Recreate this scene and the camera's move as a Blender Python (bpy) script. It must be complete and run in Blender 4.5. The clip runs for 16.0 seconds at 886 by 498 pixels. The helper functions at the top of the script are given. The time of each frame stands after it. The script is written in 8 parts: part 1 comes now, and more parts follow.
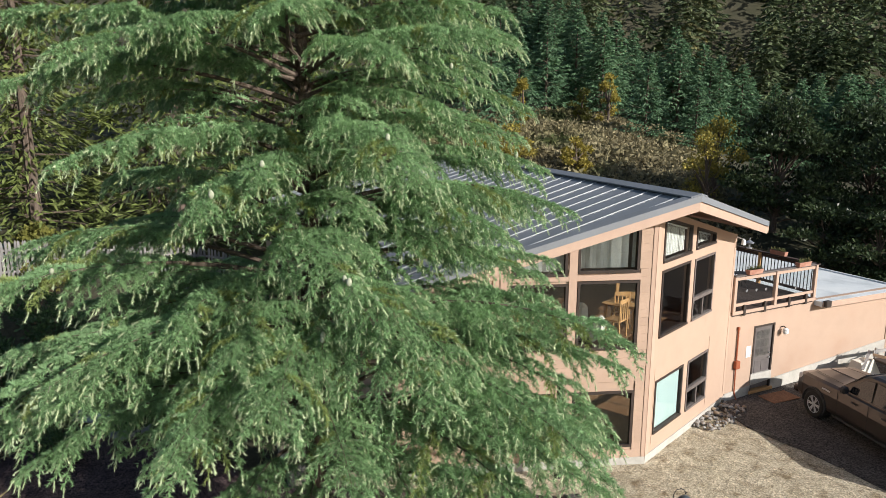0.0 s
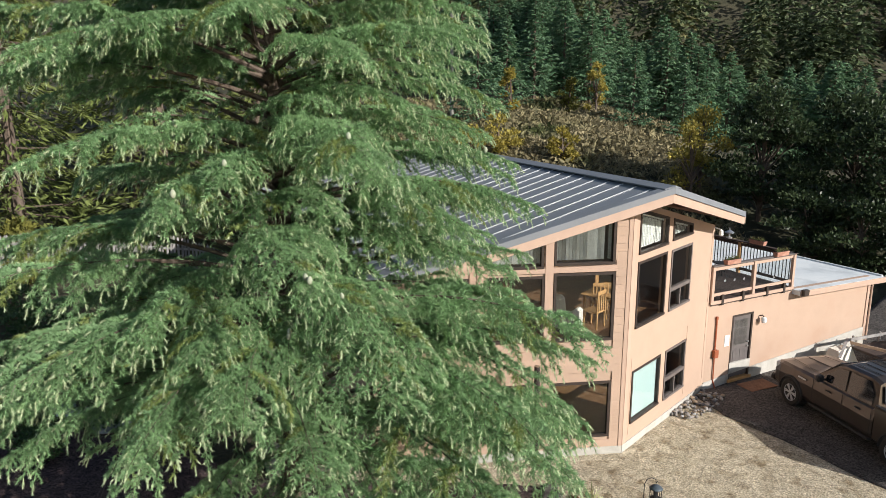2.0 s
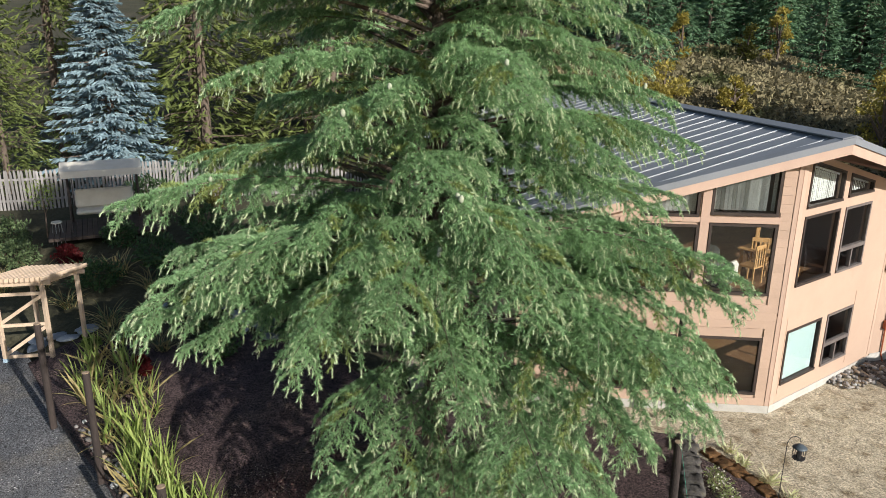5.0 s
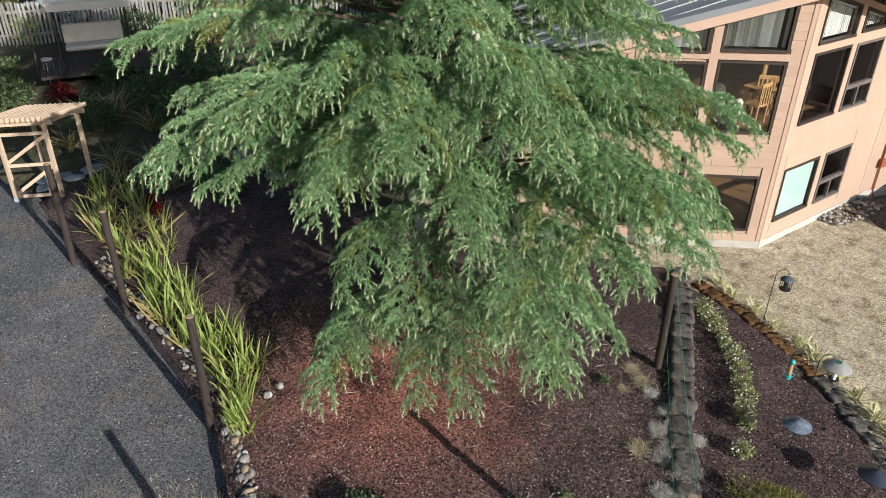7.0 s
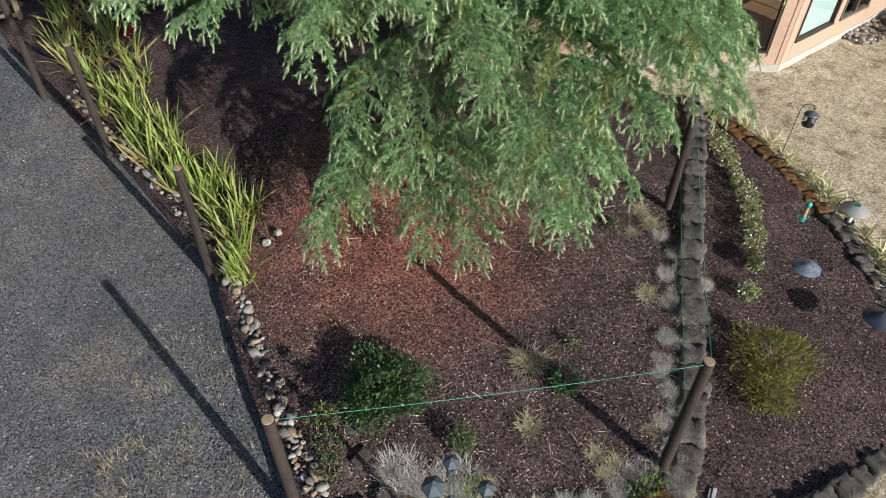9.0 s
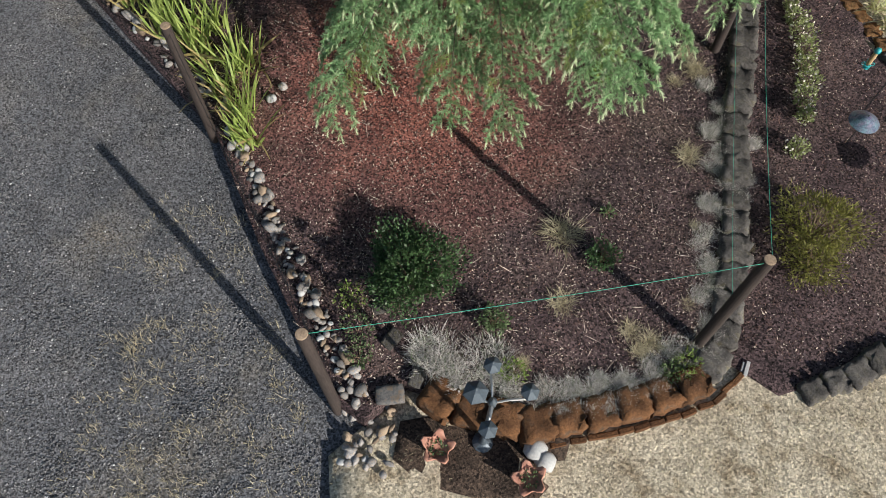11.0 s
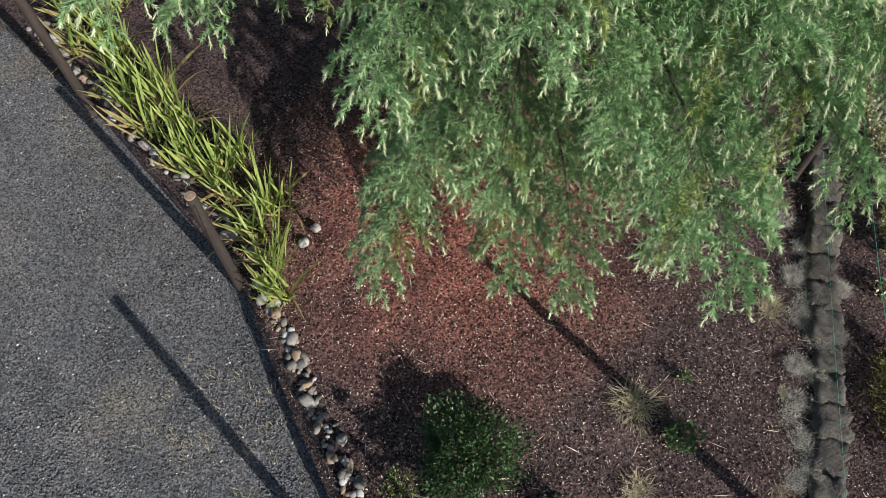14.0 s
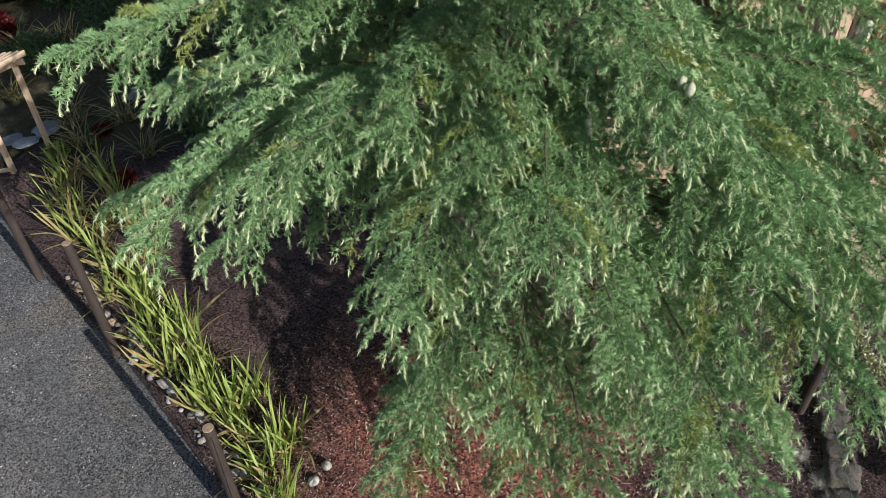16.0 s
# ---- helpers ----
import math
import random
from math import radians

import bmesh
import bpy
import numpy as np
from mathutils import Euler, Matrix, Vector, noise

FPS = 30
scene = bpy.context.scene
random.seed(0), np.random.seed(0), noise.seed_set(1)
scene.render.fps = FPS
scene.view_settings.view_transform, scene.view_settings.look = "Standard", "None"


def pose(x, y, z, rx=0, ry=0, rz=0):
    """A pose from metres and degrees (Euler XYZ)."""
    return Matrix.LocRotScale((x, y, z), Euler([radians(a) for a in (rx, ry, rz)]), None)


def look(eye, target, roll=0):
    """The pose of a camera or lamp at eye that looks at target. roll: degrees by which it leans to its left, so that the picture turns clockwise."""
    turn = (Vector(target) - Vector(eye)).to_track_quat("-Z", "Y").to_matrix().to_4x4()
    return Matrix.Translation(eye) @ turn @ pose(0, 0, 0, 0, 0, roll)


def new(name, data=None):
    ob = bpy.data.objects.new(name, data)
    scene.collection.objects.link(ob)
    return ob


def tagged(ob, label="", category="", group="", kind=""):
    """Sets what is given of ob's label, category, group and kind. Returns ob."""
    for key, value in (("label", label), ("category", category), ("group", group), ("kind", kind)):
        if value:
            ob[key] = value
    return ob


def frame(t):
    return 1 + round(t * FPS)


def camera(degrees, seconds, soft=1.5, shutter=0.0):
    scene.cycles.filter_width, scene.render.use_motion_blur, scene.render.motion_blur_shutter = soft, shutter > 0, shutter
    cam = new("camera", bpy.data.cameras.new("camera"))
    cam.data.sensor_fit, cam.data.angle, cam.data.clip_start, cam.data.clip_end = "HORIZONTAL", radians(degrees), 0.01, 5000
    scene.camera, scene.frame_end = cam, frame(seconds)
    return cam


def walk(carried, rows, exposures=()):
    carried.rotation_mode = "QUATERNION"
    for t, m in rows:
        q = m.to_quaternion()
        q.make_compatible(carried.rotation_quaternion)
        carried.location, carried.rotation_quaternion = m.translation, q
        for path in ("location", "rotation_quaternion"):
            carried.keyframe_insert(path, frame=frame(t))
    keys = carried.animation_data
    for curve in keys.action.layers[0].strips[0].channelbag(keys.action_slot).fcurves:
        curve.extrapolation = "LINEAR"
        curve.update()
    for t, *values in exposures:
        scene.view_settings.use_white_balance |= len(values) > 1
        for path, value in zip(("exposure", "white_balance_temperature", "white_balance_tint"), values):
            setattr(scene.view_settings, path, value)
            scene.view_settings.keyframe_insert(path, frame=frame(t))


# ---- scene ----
cam = camera(63.5, 16.0, soft=0.75)
PATH = [
    (0, (0.087, -0.356, 9.101), (0.075, 1.602, 8.692), 0.1),
    (0.5, (0.22, -0.399, 9.084), (0.213, 1.557, 8.669), -0.0),
    (1, (0.331, -0.376, 9.094), (0.334, 1.58, 8.674), -0.1),
    (1.5, (0.422, -0.359, 9.139), (0.427, 1.594, 8.71), -0.1),
    (2, (0.474, -0.423, 9.217), (0.481, 1.528, 8.778), -0.2),
    (2.5, (0.474, -0.628, 9.175), (0.487, 1.323, 8.731), -0.2),
    (3, (0.456, -0.653, 9.101), (0.478, 1.295, 8.647), -0.1),
    (3.5, (0.474, -0.761, 8.846), (0.335, 1.186, 8.412), -0.4),
    (3.7, (0.461, -0.785, 8.775), (0.155, 1.145, 8.346), -0.0),
    (5.8, (0.633, -0.972, 9.079), (0.224, 0.846, 8.352), 0.2),
    (6, (0.641, -1.035, 9.063), (0.238, 0.767, 8.295), 0.3),
    (6.5, (0.519, -1.125, 9.119), (0.139, 0.629, 8.236), 0.3),
    (7, (0.346, -1.127, 9.09), (-0.001, 0.578, 8.105), 0.7),
    (7.5, (0.243, -0.757, 9.208), (-0.084, 0.876, 8.1), 0.6),
    (8, (0.132, -0.538, 9.261), (-0.171, 1.026, 8.053), 0.6),
    (8.5, (0.03, -0.468, 9.246), (-0.244, 1.016, 7.935), 0.9),
    (9, (-0.108, -0.244, 9.205), (-0.355, 1.15, 7.792), 1.0),
    (9.5, (-0.313, 0.172, 9.257), (-0.529, 1.467, 7.748), 1.3),
    (10, (-0.499, 0.628, 9.318), (-0.688, 1.821, 7.724), 1.4),
    (10.2, (-0.57, 0.678, 9.309), (-0.744, 1.829, 7.683), 1.7),
    (12.3, (-1.298, 2.412, 9.159), (-1.418, 3.105, 7.287), 0.0),
    (12.5, (-1.379, 2.672, 9.146), (-1.506, 3.361, 7.273), -0.5),
    (13, (-1.709, 3.311, 9.2), (-1.838, 4.049, 7.346), -0.1),
    (13.5, (-1.883, 3.454, 9.232), (-2.025, 4.3, 7.425), 0.0),
    (14, (-1.877, 3.333, 9.291), (-2.047, 4.3, 7.549), -0.5),
    (14.5, (-1.846, 3.079, 9.32), (-2.033, 4.162, 7.65), -0.4),
    (15, (-1.83, 2.974, 9.357), (-2.035, 4.18, 7.775), -0.4),
    (15.5, (-1.814, 2.925, 9.345), (-2.04, 4.273, 7.884), -0.4),
    (16, (-1.947, 2.897, 9.432), (-2.206, 4.392, 8.13), -0.8),
]
EXPOSURES = [(0.0, 0.34), (16.0, 0.34)]
walk(cam, [(t, look(eye, target, roll)) for t, eye, target, roll in PATH], EXPOSURES)

# ---- light: a low clear autumn sun and a blue sky ----
SUN_DIR = Vector((0.806 * math.cos(radians(23.4)), -0.592 * math.cos(radians(23.4)), math.sin(radians(23.4))))
sun = new("sun", bpy.data.lights.new("sun", "SUN"))
sun.data.energy, sun.data.angle, sun.data.color = 5.0, radians(0.5), (1.0, 0.95, 0.88)
sun.matrix_world = look((0, 0, 60), Vector((0, 0, 60)) - SUN_DIR)
world = bpy.data.worlds.new("sky")
scene.world = world
world.use_nodes = True
sky = world.node_tree.nodes.new("ShaderNodeTexSky")
sky.sky_type, sky.sun_disc = "NISHITA", False
sky.sun_elevation, sky.sun_rotation = radians(23.4), math.atan2(SUN_DIR.x, SUN_DIR.y)
background = world.node_tree.nodes["Background"]
background.inputs["Strength"].default_value = 0.085
world.node_tree.links.new(sky.outputs["Color"], background.inputs["Color"])

# ---- materials ----
def mat(name, c1, c2, scale=6.0, rough=0.8, fine=60.0, amount=0.35, bump=0.3, depth=0.01, metal=0.0, spec=0.3,
        c3=None, vary=0.0, island=False, third=0.5, stretch=None, translucent=0.0, coat=0.0, cells=0.0, cell_amount=0.6, patch=None):
    """Two colours mixed by broad patches, a fine grain over them, and relief. c3: stains. vary: from piece to piece."""
    m = bpy.data.materials.new(name)
    m.use_nodes = True
    n, l = m.node_tree.nodes, m.node_tree.links
    p = n["Principled BSDF"]
    p.inputs["Roughness"].default_value, p.inputs["Metallic"].default_value = rough, metal
    p.inputs["Specular IOR Level"].default_value, p.inputs["Coat Weight"].default_value = spec, coat
    co = n.new("ShaderNodeTexCoord").outputs["Object"]
    if stretch:
        mp = n.new("ShaderNodeMapping")
        mp.inputs["Scale"].default_value = stretch
        l.new(co, mp.inputs["Vector"])
        co = mp.outputs["Vector"]

    def noise_at(s, detail=5.0, r=0.6):
        t = n.new("ShaderNodeTexNoise")
        t.inputs["Scale"].default_value, t.inputs["Detail"].default_value, t.inputs["Roughness"].default_value = s, detail, r
        l.new(co, t.inputs["Vector"])
        return t.outputs["Fac"]

    def ramp(f, a, b):
        r = n.new("ShaderNodeMapRange")
        r.inputs["From Min"].default_value, r.inputs["From Max"].default_value = a, b
        l.new(f, r.inputs["Value"])
        return r.outputs["Result"]

    def mix(f, a, b, kind="MIX"):
        x = n.new("ShaderNodeMix")
        x.data_type, x.blend_type = "RGBA", kind
        for i, v in ((0, f), (6, a), (7, b)):
            if isinstance(v, (int, float)):
                x.inputs[i].default_value = v
            elif isinstance(v, tuple):
                x.inputs[i].default_value = (*v, 1)
            else:
                l.new(v, x.inputs[i])
        return x.outputs[2]

    colour = mix(ramp(noise_at(scale), 0.36, 0.64), c1, c2)
    if c3:
        colour = mix(ramp(noise_at(scale * third, 6), 0.52, 0.68), colour, c3)
    grain = noise_at(fine, 3.0, 0.7)
    v = ramp(grain, 0.25, 0.75)
    s = n.new("ShaderNodeMapRange")
    s.inputs["To Min"].default_value, s.inputs["To Max"].default_value = 1 - amount, 1 + amount
    l.new(v, s.inputs["Value"])
    scl = n.new("ShaderNodeVectorMath")
    scl.operation = "SCALE"
    l.new(colour, scl.inputs[0])
    l.new(s.outputs["Result"], scl.inputs["Scale"])
    colour = scl.outputs["Vector"]
    if cells:
        vo = n.new("ShaderNodeTexVoronoi")
        vo.inputs["Scale"].default_value = cells
        l.new(co, vo.inputs["Vector"])
        sep = n.new("ShaderNodeSeparateColor")
        l.new(vo.outputs["Color"], sep.inputs["Color"])
        s3 = n.new("ShaderNodeMapRange")
        s3.inputs["To Min"].default_value, s3.inputs["To Max"].default_value = 1 - cell_amount, 1 + cell_amount
        l.new(sep.outputs["Red"], s3.inputs["Value"])
        sc3 = n.new("ShaderNodeVectorMath")
        sc3.operation = "SCALE"
        l.new(colour, sc3.inputs[0])
        l.new(s3.outputs["Result"], sc3.inputs["Scale"])
        colour = sc3.outputs["Vector"]
    if patch:
        (px, py, pz), reach_in, reach_out, tone = patch
        dist = n.new("ShaderNodeVectorMath")
        dist.operation = "DISTANCE"
        l.new(co, dist.inputs[0])
        dist.inputs[1].default_value = (px, py, pz)
        wob = n.new("ShaderNodeMath")
        wob.operation, wob.inputs[2].default_value = "MULTIPLY_ADD", 0.0
        wob.inputs[1].default_value = 2.2
        l.new(noise_at(1.1, 6), wob.inputs[0])
        add = n.new("ShaderNodeMath")
        add.operation = "ADD"
        l.new(dist.outputs["Value"], add.inputs[0])
        l.new(wob.outputs[0], add.inputs[1])
        colour = mix(ramp(add.outputs[0], reach_out + 1.1, reach_in + 1.1), colour, mix(1.0, colour, tone, "MULTIPLY"))
    if vary or island:
        src = n.new("ShaderNodeNewGeometry").outputs["Random Per Island"] if island else n.new("ShaderNodeObjectInfo").outputs["Random"]
        s2 = n.new("ShaderNodeMapRange")
        s2.inputs["To Min"].default_value, s2.inputs["To Max"].default_value = 1 - vary, 1 + vary
        l.new(src, s2.inputs["Value"])
        sc2 = n.new("ShaderNodeVectorMath")
        sc2.operation = "SCALE"
        l.new(colour, sc2.inputs[0])
        l.new(s2.outputs["Result"], sc2.inputs["Scale"])
        colour = sc2.outputs["Vector"]
    l.new(colour, p.inputs["Base Color"])
    if bump:
        b = n.new("ShaderNodeBump")
        b.inputs["Strength"].default_value, b.inputs["Distance"].default_value = bump, depth
        l.new(grain, b.inputs["Height"])
        l.new(b.outputs["Normal"], p.inputs["Normal"])
    if translucent:
        tr = n.new("ShaderNodeBsdfTranslucent")
        l.new(colour, tr.inputs["Color"])
        mx = n.new("ShaderNodeMixShader")
        mx.inputs[0].default_value = translucent
        l.new(p.outputs[0], mx.inputs[1])
        l.new(tr.outputs[0], mx.inputs[2])
        l.new(mx.outputs[0], n["Material Output"].inputs["Surface"])
    return m


def glass(name, tint=(1, 1, 1), rough=0.0):
    m = bpy.data.materials.new(name)
    m.use_nodes = True
    n, l = m.node_tree.nodes, m.node_tree.links
    n.remove(n["Principled BSDF"])
    clear, gloss, mx, fr = n.new("ShaderNodeBsdfTransparent"), n.new("ShaderNodeBsdfGlossy"), n.new("ShaderNodeMixShader"), n.new("ShaderNodeLayerWeight")
    clear.inputs["Color"].default_value = (*tint, 1)
    gloss.inputs["Roughness"].default_value = rough
    fr.inputs["Blend"].default_value = 0.5
    power, level = n.new("ShaderNodeMath"), n.new("ShaderNodeMapRange")
    power.operation, power.inputs[1].default_value = "POWER", 5.0
    level.inputs["To Min"].default_value, level.inputs["To Max"].default_value = 0.05, 0.9
    l.new(fr.outputs["Facing"], power.inputs[0])
    l.new(power.outputs[0], level.inputs["Value"])
    l.new(level.outputs["Result"], mx.inputs[0])
    l.new(clear.outputs[0], mx.inputs[1])
    l.new(gloss.outputs[0], mx.inputs[2])
    l.new(mx.outputs[0], n["Material Output"].inputs["Surface"])
    return m


# ---- geometry tools ----
class Geo:
    """Vertices and faces of one mesh, with a material number for each face."""

    def __init__(self):
        self.v, self.f, self.m = [], [], []

    def add(self, verts, faces, mi=0):
        o = len(self.v)
        self.v.extend(tuple(map(float, p)) for p in verts)
        self.f.extend(tuple(i + o for i in q) for q in faces)
        self.m.extend([mi] * len(faces))
        return self

    def box(self, lo, hi, ch=0.0, mi=0, xf=None):
        (x0, y0, z0), (x1, y1, z1) = lo, hi
        c = min(ch, (x1 - x0) * 0.45, (y1 - y0) * 0.45, (z1 - z0) * 0.45)
        if c <= 0:
            v = [(x, y, z) for x in (x0, x1) for y in (y0, y1) for z in (z0, z1)]
            f = [(0, 1, 3, 2), (4, 6, 7, 5), (0, 4, 5, 1), (2, 3, 7, 6), (0, 2, 6, 4), (1, 5, 7, 3)]
        else:
            v, idx = [], {}
            for i, x in enumerate((x0, x1)):
                for j, y in enumerate((y0, y1)):
                    for k, z in enumerate((z0, z1)):
                        sx, sy, sz = (c, -c)[i], (c, -c)[j], (c, -c)[k]
                        for a, p in enumerate(((x, y + sy, z + sz), (x + sx, y, z + sz), (x + sx, y + sy, z))):
                            idx[i, j, k, a] = len(v)
                            v.append(p)
            f = []
            for i in (0, 1):
                q = [idx[i, 0, 0, 0], idx[i, 0, 1, 0], idx[i, 1, 1, 0], idx[i, 1, 0, 0]]
                f.append(q[::-1] if i else q)
                f[-1] = f[-1] if i == 0 else f[-1]
                q = [idx[0, i, 0, 1], idx[1, i, 0, 1], idx[1, i, 1, 1], idx[0, i, 1, 1]]
                f.append(q)
                q = [idx[0, 0, i, 2], idx[0, 1, i, 2], idx[1, 1, i, 2], idx[1, 0, i, 2]]
                f.append(q)
            for a in (0, 1):
                for b in (0, 1):
                    f.append([idx[a, b, 0, 0], idx[a, b, 1, 0], idx[a, b, 1, 1], idx[a, b, 0, 1]])
                    f.append([idx[a, 0, b, 0], idx[a, 1, b, 0], idx[a, 1, b, 2], idx[a, 0, b, 2]])
                    f.append([idx[0, a, b, 1], idx[1, a, b, 1], idx[1, a, b, 2], idx[0, a, b, 2]])
            for i in (0, 1):
                for j in (0, 1):
                    for k in (0, 1):
                        f.append([idx[i, j, k, 0], idx[i, j, k, 1], idx[i, j, k, 2]])
        if xf is not None:
            v = [xf @ Vector(p) for p in v]
        return self.add(v, f, mi)

    def bar(self, a, b, w, h, mi=0, ch=0.004, upward=(0, 0, 1)):
        """A squared bar from a to b, w wide and h high."""
        a, b = Vector(a), Vector(b)
        x = (b - a).normalized()
        up = Vector(upward)
        if abs(x.dot(up)) > 0.98:
            up = Vector((0, 1, 0))
        y = up.cross(x).normalized()
        z = x.cross(y)
        xf = Matrix(((x.x, y.x, z.x, a.x), (x.y, y.y, z.y, a.y), (x.z, y.z, z.z, a.z), (0, 0, 0, 1)))
        return self.box((0, -w / 2, -h / 2), ((b - a).length, w / 2, h / 2), ch, mi, xf)

    def tube(self, pts, radii, n=8, mi=0, caps=True):
        pts = [Vector(p) for p in pts]
        if isinstance(radii, (int, float)):
            radii = [radii] * len(pts)
        radii = [float(q) for q in radii]
        v, f = [], []
        ref = Vector((0.31, 0.17, 0.93))
        for i, p in enumerate(pts):
            d = (pts[min(i + 1, len(pts) - 1)] - pts[max(i - 1, 0)]).normalized()
            if abs(d.dot(ref)) > 0.95:
                ref = Vector((0.9, 0.3, 0.1))
            x = d.cross(ref).normalized()
            y = d.cross(x)
            v += [p + radii[i] * (math.cos(2 * math.pi * k / n) * x + math.sin(2 * math.pi * k / n) * y) for k in range(n)]
        for i in range(len(pts) - 1):
            for k in range(n):
                f.append((i * n + k, i * n + (k + 1) % n, (i + 1) * n + (k + 1) % n, (i + 1) * n + k))
        if caps:
            f.append(tuple(range(n))[::-1])
            f.append(tuple(range(len(v) - n, len(v))))
        return self.add(v, f, mi)

    def lathe(self, profile, at=(0, 0, 0), n=20, mi=0):
        v, f = [], []
        for r, z in profile:
            v += [(at[0] + r * math.cos(2 * math.pi * k / n), at[1] + r * math.sin(2 * math.pi * k / n), at[2] + z) for k in range(n)]
        for i in range(len(profile) - 1):
            for k in range(n):
                f.append((i * n + k, i * n + (k + 1) % n, (i + 1) * n + (k + 1) % n, (i + 1) * n + k))
        return self.add(v, f, mi)

    def prism(self, poly, lo, hi, mi=0, xf=None):
        """A flat outline (x, y) raised from lo to hi."""
        k = len(poly)
        v = [(x, y, lo) for x, y in poly] + [(x, y, hi) for x, y in poly]
        f = [tuple(range(k))[::-1], tuple(range(k, 2 * k))] + [(i, (i + 1) % k, k + (i + 1) % k, k + i) for i in range(k)]
        if xf is not None:
            v = [xf @ Vector(p) for p in v]
        return self.add(v, f, mi)

    def tris(self, arr, mi=0):
        """Loose triangles from an array of n x 3 x 3."""
        o = len(self.v)
        self.v.extend(map(tuple, np.asarray(arr).reshape(-1, 3).tolist()))
        self.f.extend((o + 3 * i, o + 3 * i + 1, o + 3 * i + 2) for i in range(len(arr)))
        self.m.extend([mi] * len(arr))
        return self

    def mesh(self, name, mats, smooth=False):
        me = bpy.data.meshes.new(name)
        me.from_pydata(self.v, [], self.f)
        for x in mats if isinstance(mats, (list, tuple)) else [mats]:
            me.materials.append(x)
        me.polygons.foreach_set("material_index", self.m)
        if smooth:
            me.polygons.foreach_set("use_smooth", [True] * len(me.polygons))
        me.update()
        if len(self.f) < 3000 and len(self.v) < 2.9 * len(self.f):
            bm = bmesh.new()
            bm.from_mesh(me)
            bmesh.ops.recalc_face_normals(bm, faces=bm.faces)
            bm.to_mesh(me)
            bm.free()
        return me


def thing(name, label, category, m=None, group="", kind=""):
    ob = new(name)
    ob.empty_display_size = 0.2
    if m is not None:
        ob.matrix_basis = m
    return tagged(ob, label, category, group, kind)


def part(name, g, mats, parent, label="", smooth=False, m=None):
    me = g if isinstance(g, bpy.types.Mesh) else g.mesh(name, mats, smooth)
    ob = new(name, me)
    ob.parent = parent
    if m is not None:
        ob.matrix_basis = m
    return tagged(ob, label)


def solo(name, g, mats, label, category, m=None, group="", kind="", smooth=False):
    me = g if isinstance(g, bpy.types.Mesh) else g.mesh(name, mats, smooth)
    ob = new(name, me)
    if m is not None:
        ob.matrix_basis = m
    return tagged(ob, label, category, group, kind)


rng = random.Random(7)
nrg = np.random.default_rng(11)


def smooth01(a, b, x):
    t = min(1.0, max(0.0, (x - a) / (b - a)))
    return t * t * (3 - 2 * t)


def lerp_table(table, x):
    for (x0, y0), (x1, y1) in zip(table, table[1:]):
        if x <= x1:
            return y0 + (y1 - y0) * max(0.0, (x - x0) / (x1 - x0))
    return table[-1][1]


def low_z(x, y):
    """The level of the lawn and the lower garden."""
    return min(0.02, -0.43 + 0.027 * y)


def bed_z(x, y):
    return min(0.45, max(-0.1, 0.07 * (y - 5))) * (1 - 0.85 * smooth01(11.5, 14.5, y) * smooth01(-7, -4, x))


def drive_z(x, y):
    return min(0.4, max(-0.6, -0.2 + 0.09 * (y - 5.5)))


HILL = [(30, 0.0), (38, 2.5), (46, 5.2), (70, 8.6), (100, 12.0), (112, 15.0), (150, 30.0), (250, 66.0), (420, 105.0), (900, 130.0)]


def ground_z(x, y):
    """The open ground: flat about the house, a bank of garden to the west, a wooded hill to the north that falls to the east."""
    z = low_z(x, y)
    if x < -4:
        z += 0.4 * smooth01(-5, -10, x) + 1.75 * smooth01(-7, -13, x) * smooth01(14.5, 23, y)
    hill = lerp_table(HILL, y - 4) if y > 30 else 0.0
    hill *= 1 - 0.88 * smooth01(9, 42, x) * smooth01(150, 100, y)
    return z + hill + 0.025 * hill * noise.noise((x * 0.05, y * 0.05, 0))

# ---- the palette ----
M_STUCCO = mat("peach_wall_paint", (0.445, 0.320, 0.245), (0.475, 0.343, 0.264), 1.2, 0.75, 90, 0.06, 0.15, 0.004, c3=(0.428, 0.295, 0.222), third=0.5)
M_BOARD = mat("peach_siding_paint", (0.435, 0.310, 0.236), (0.475, 0.339, 0.260), 2.0, 0.7, 60, 0.08, 0.2, 0.003, vary=0.04, stretch=(0.3, 1, 1))
M_TRIM = mat("peach_trim_paint", (0.464, 0.328, 0.256), (0.496, 0.352, 0.276), 3.0, 0.6, 80, 0.06, 0.1, 0.002)
M_FOUND = mat("pale_concrete", (0.416, 0.400, 0.368), (0.496, 0.480, 0.448), 3.0, 0.85, 50, 0.12, 0.4, 0.006, c3=(0.320, 0.304, 0.272))
M_ROOF = mat("grey_metal_roofing", (0.19, 0.205, 0.225), (0.21, 0.225, 0.25), 0.8, 0.5, 30, 0.05, 0.04, 0.002, metal=0.0, spec=0.4, vary=0.04)
M_ROOF_RIB = mat("grey_metal_seam", (0.42, 0.44, 0.46), (0.48, 0.50, 0.52), 3, 0.35, 30, 0.05, 0.0, metal=0.3, spec=0.6)
M_MEMBRANE = mat("white_roof_membrane", (0.66, 0.70, 0.72), (0.74, 0.77, 0.78), 0.8, 0.6, 30, 0.05, 0.1, 0.004, c3=(0.52, 0.56, 0.58), third=0.8)
M_BROWN = mat("dark_brown_frame", (0.040, 0.030, 0.026), (0.055, 0.042, 0.036), 5, 0.5, 60, 0.15, 0.05, 0.002)
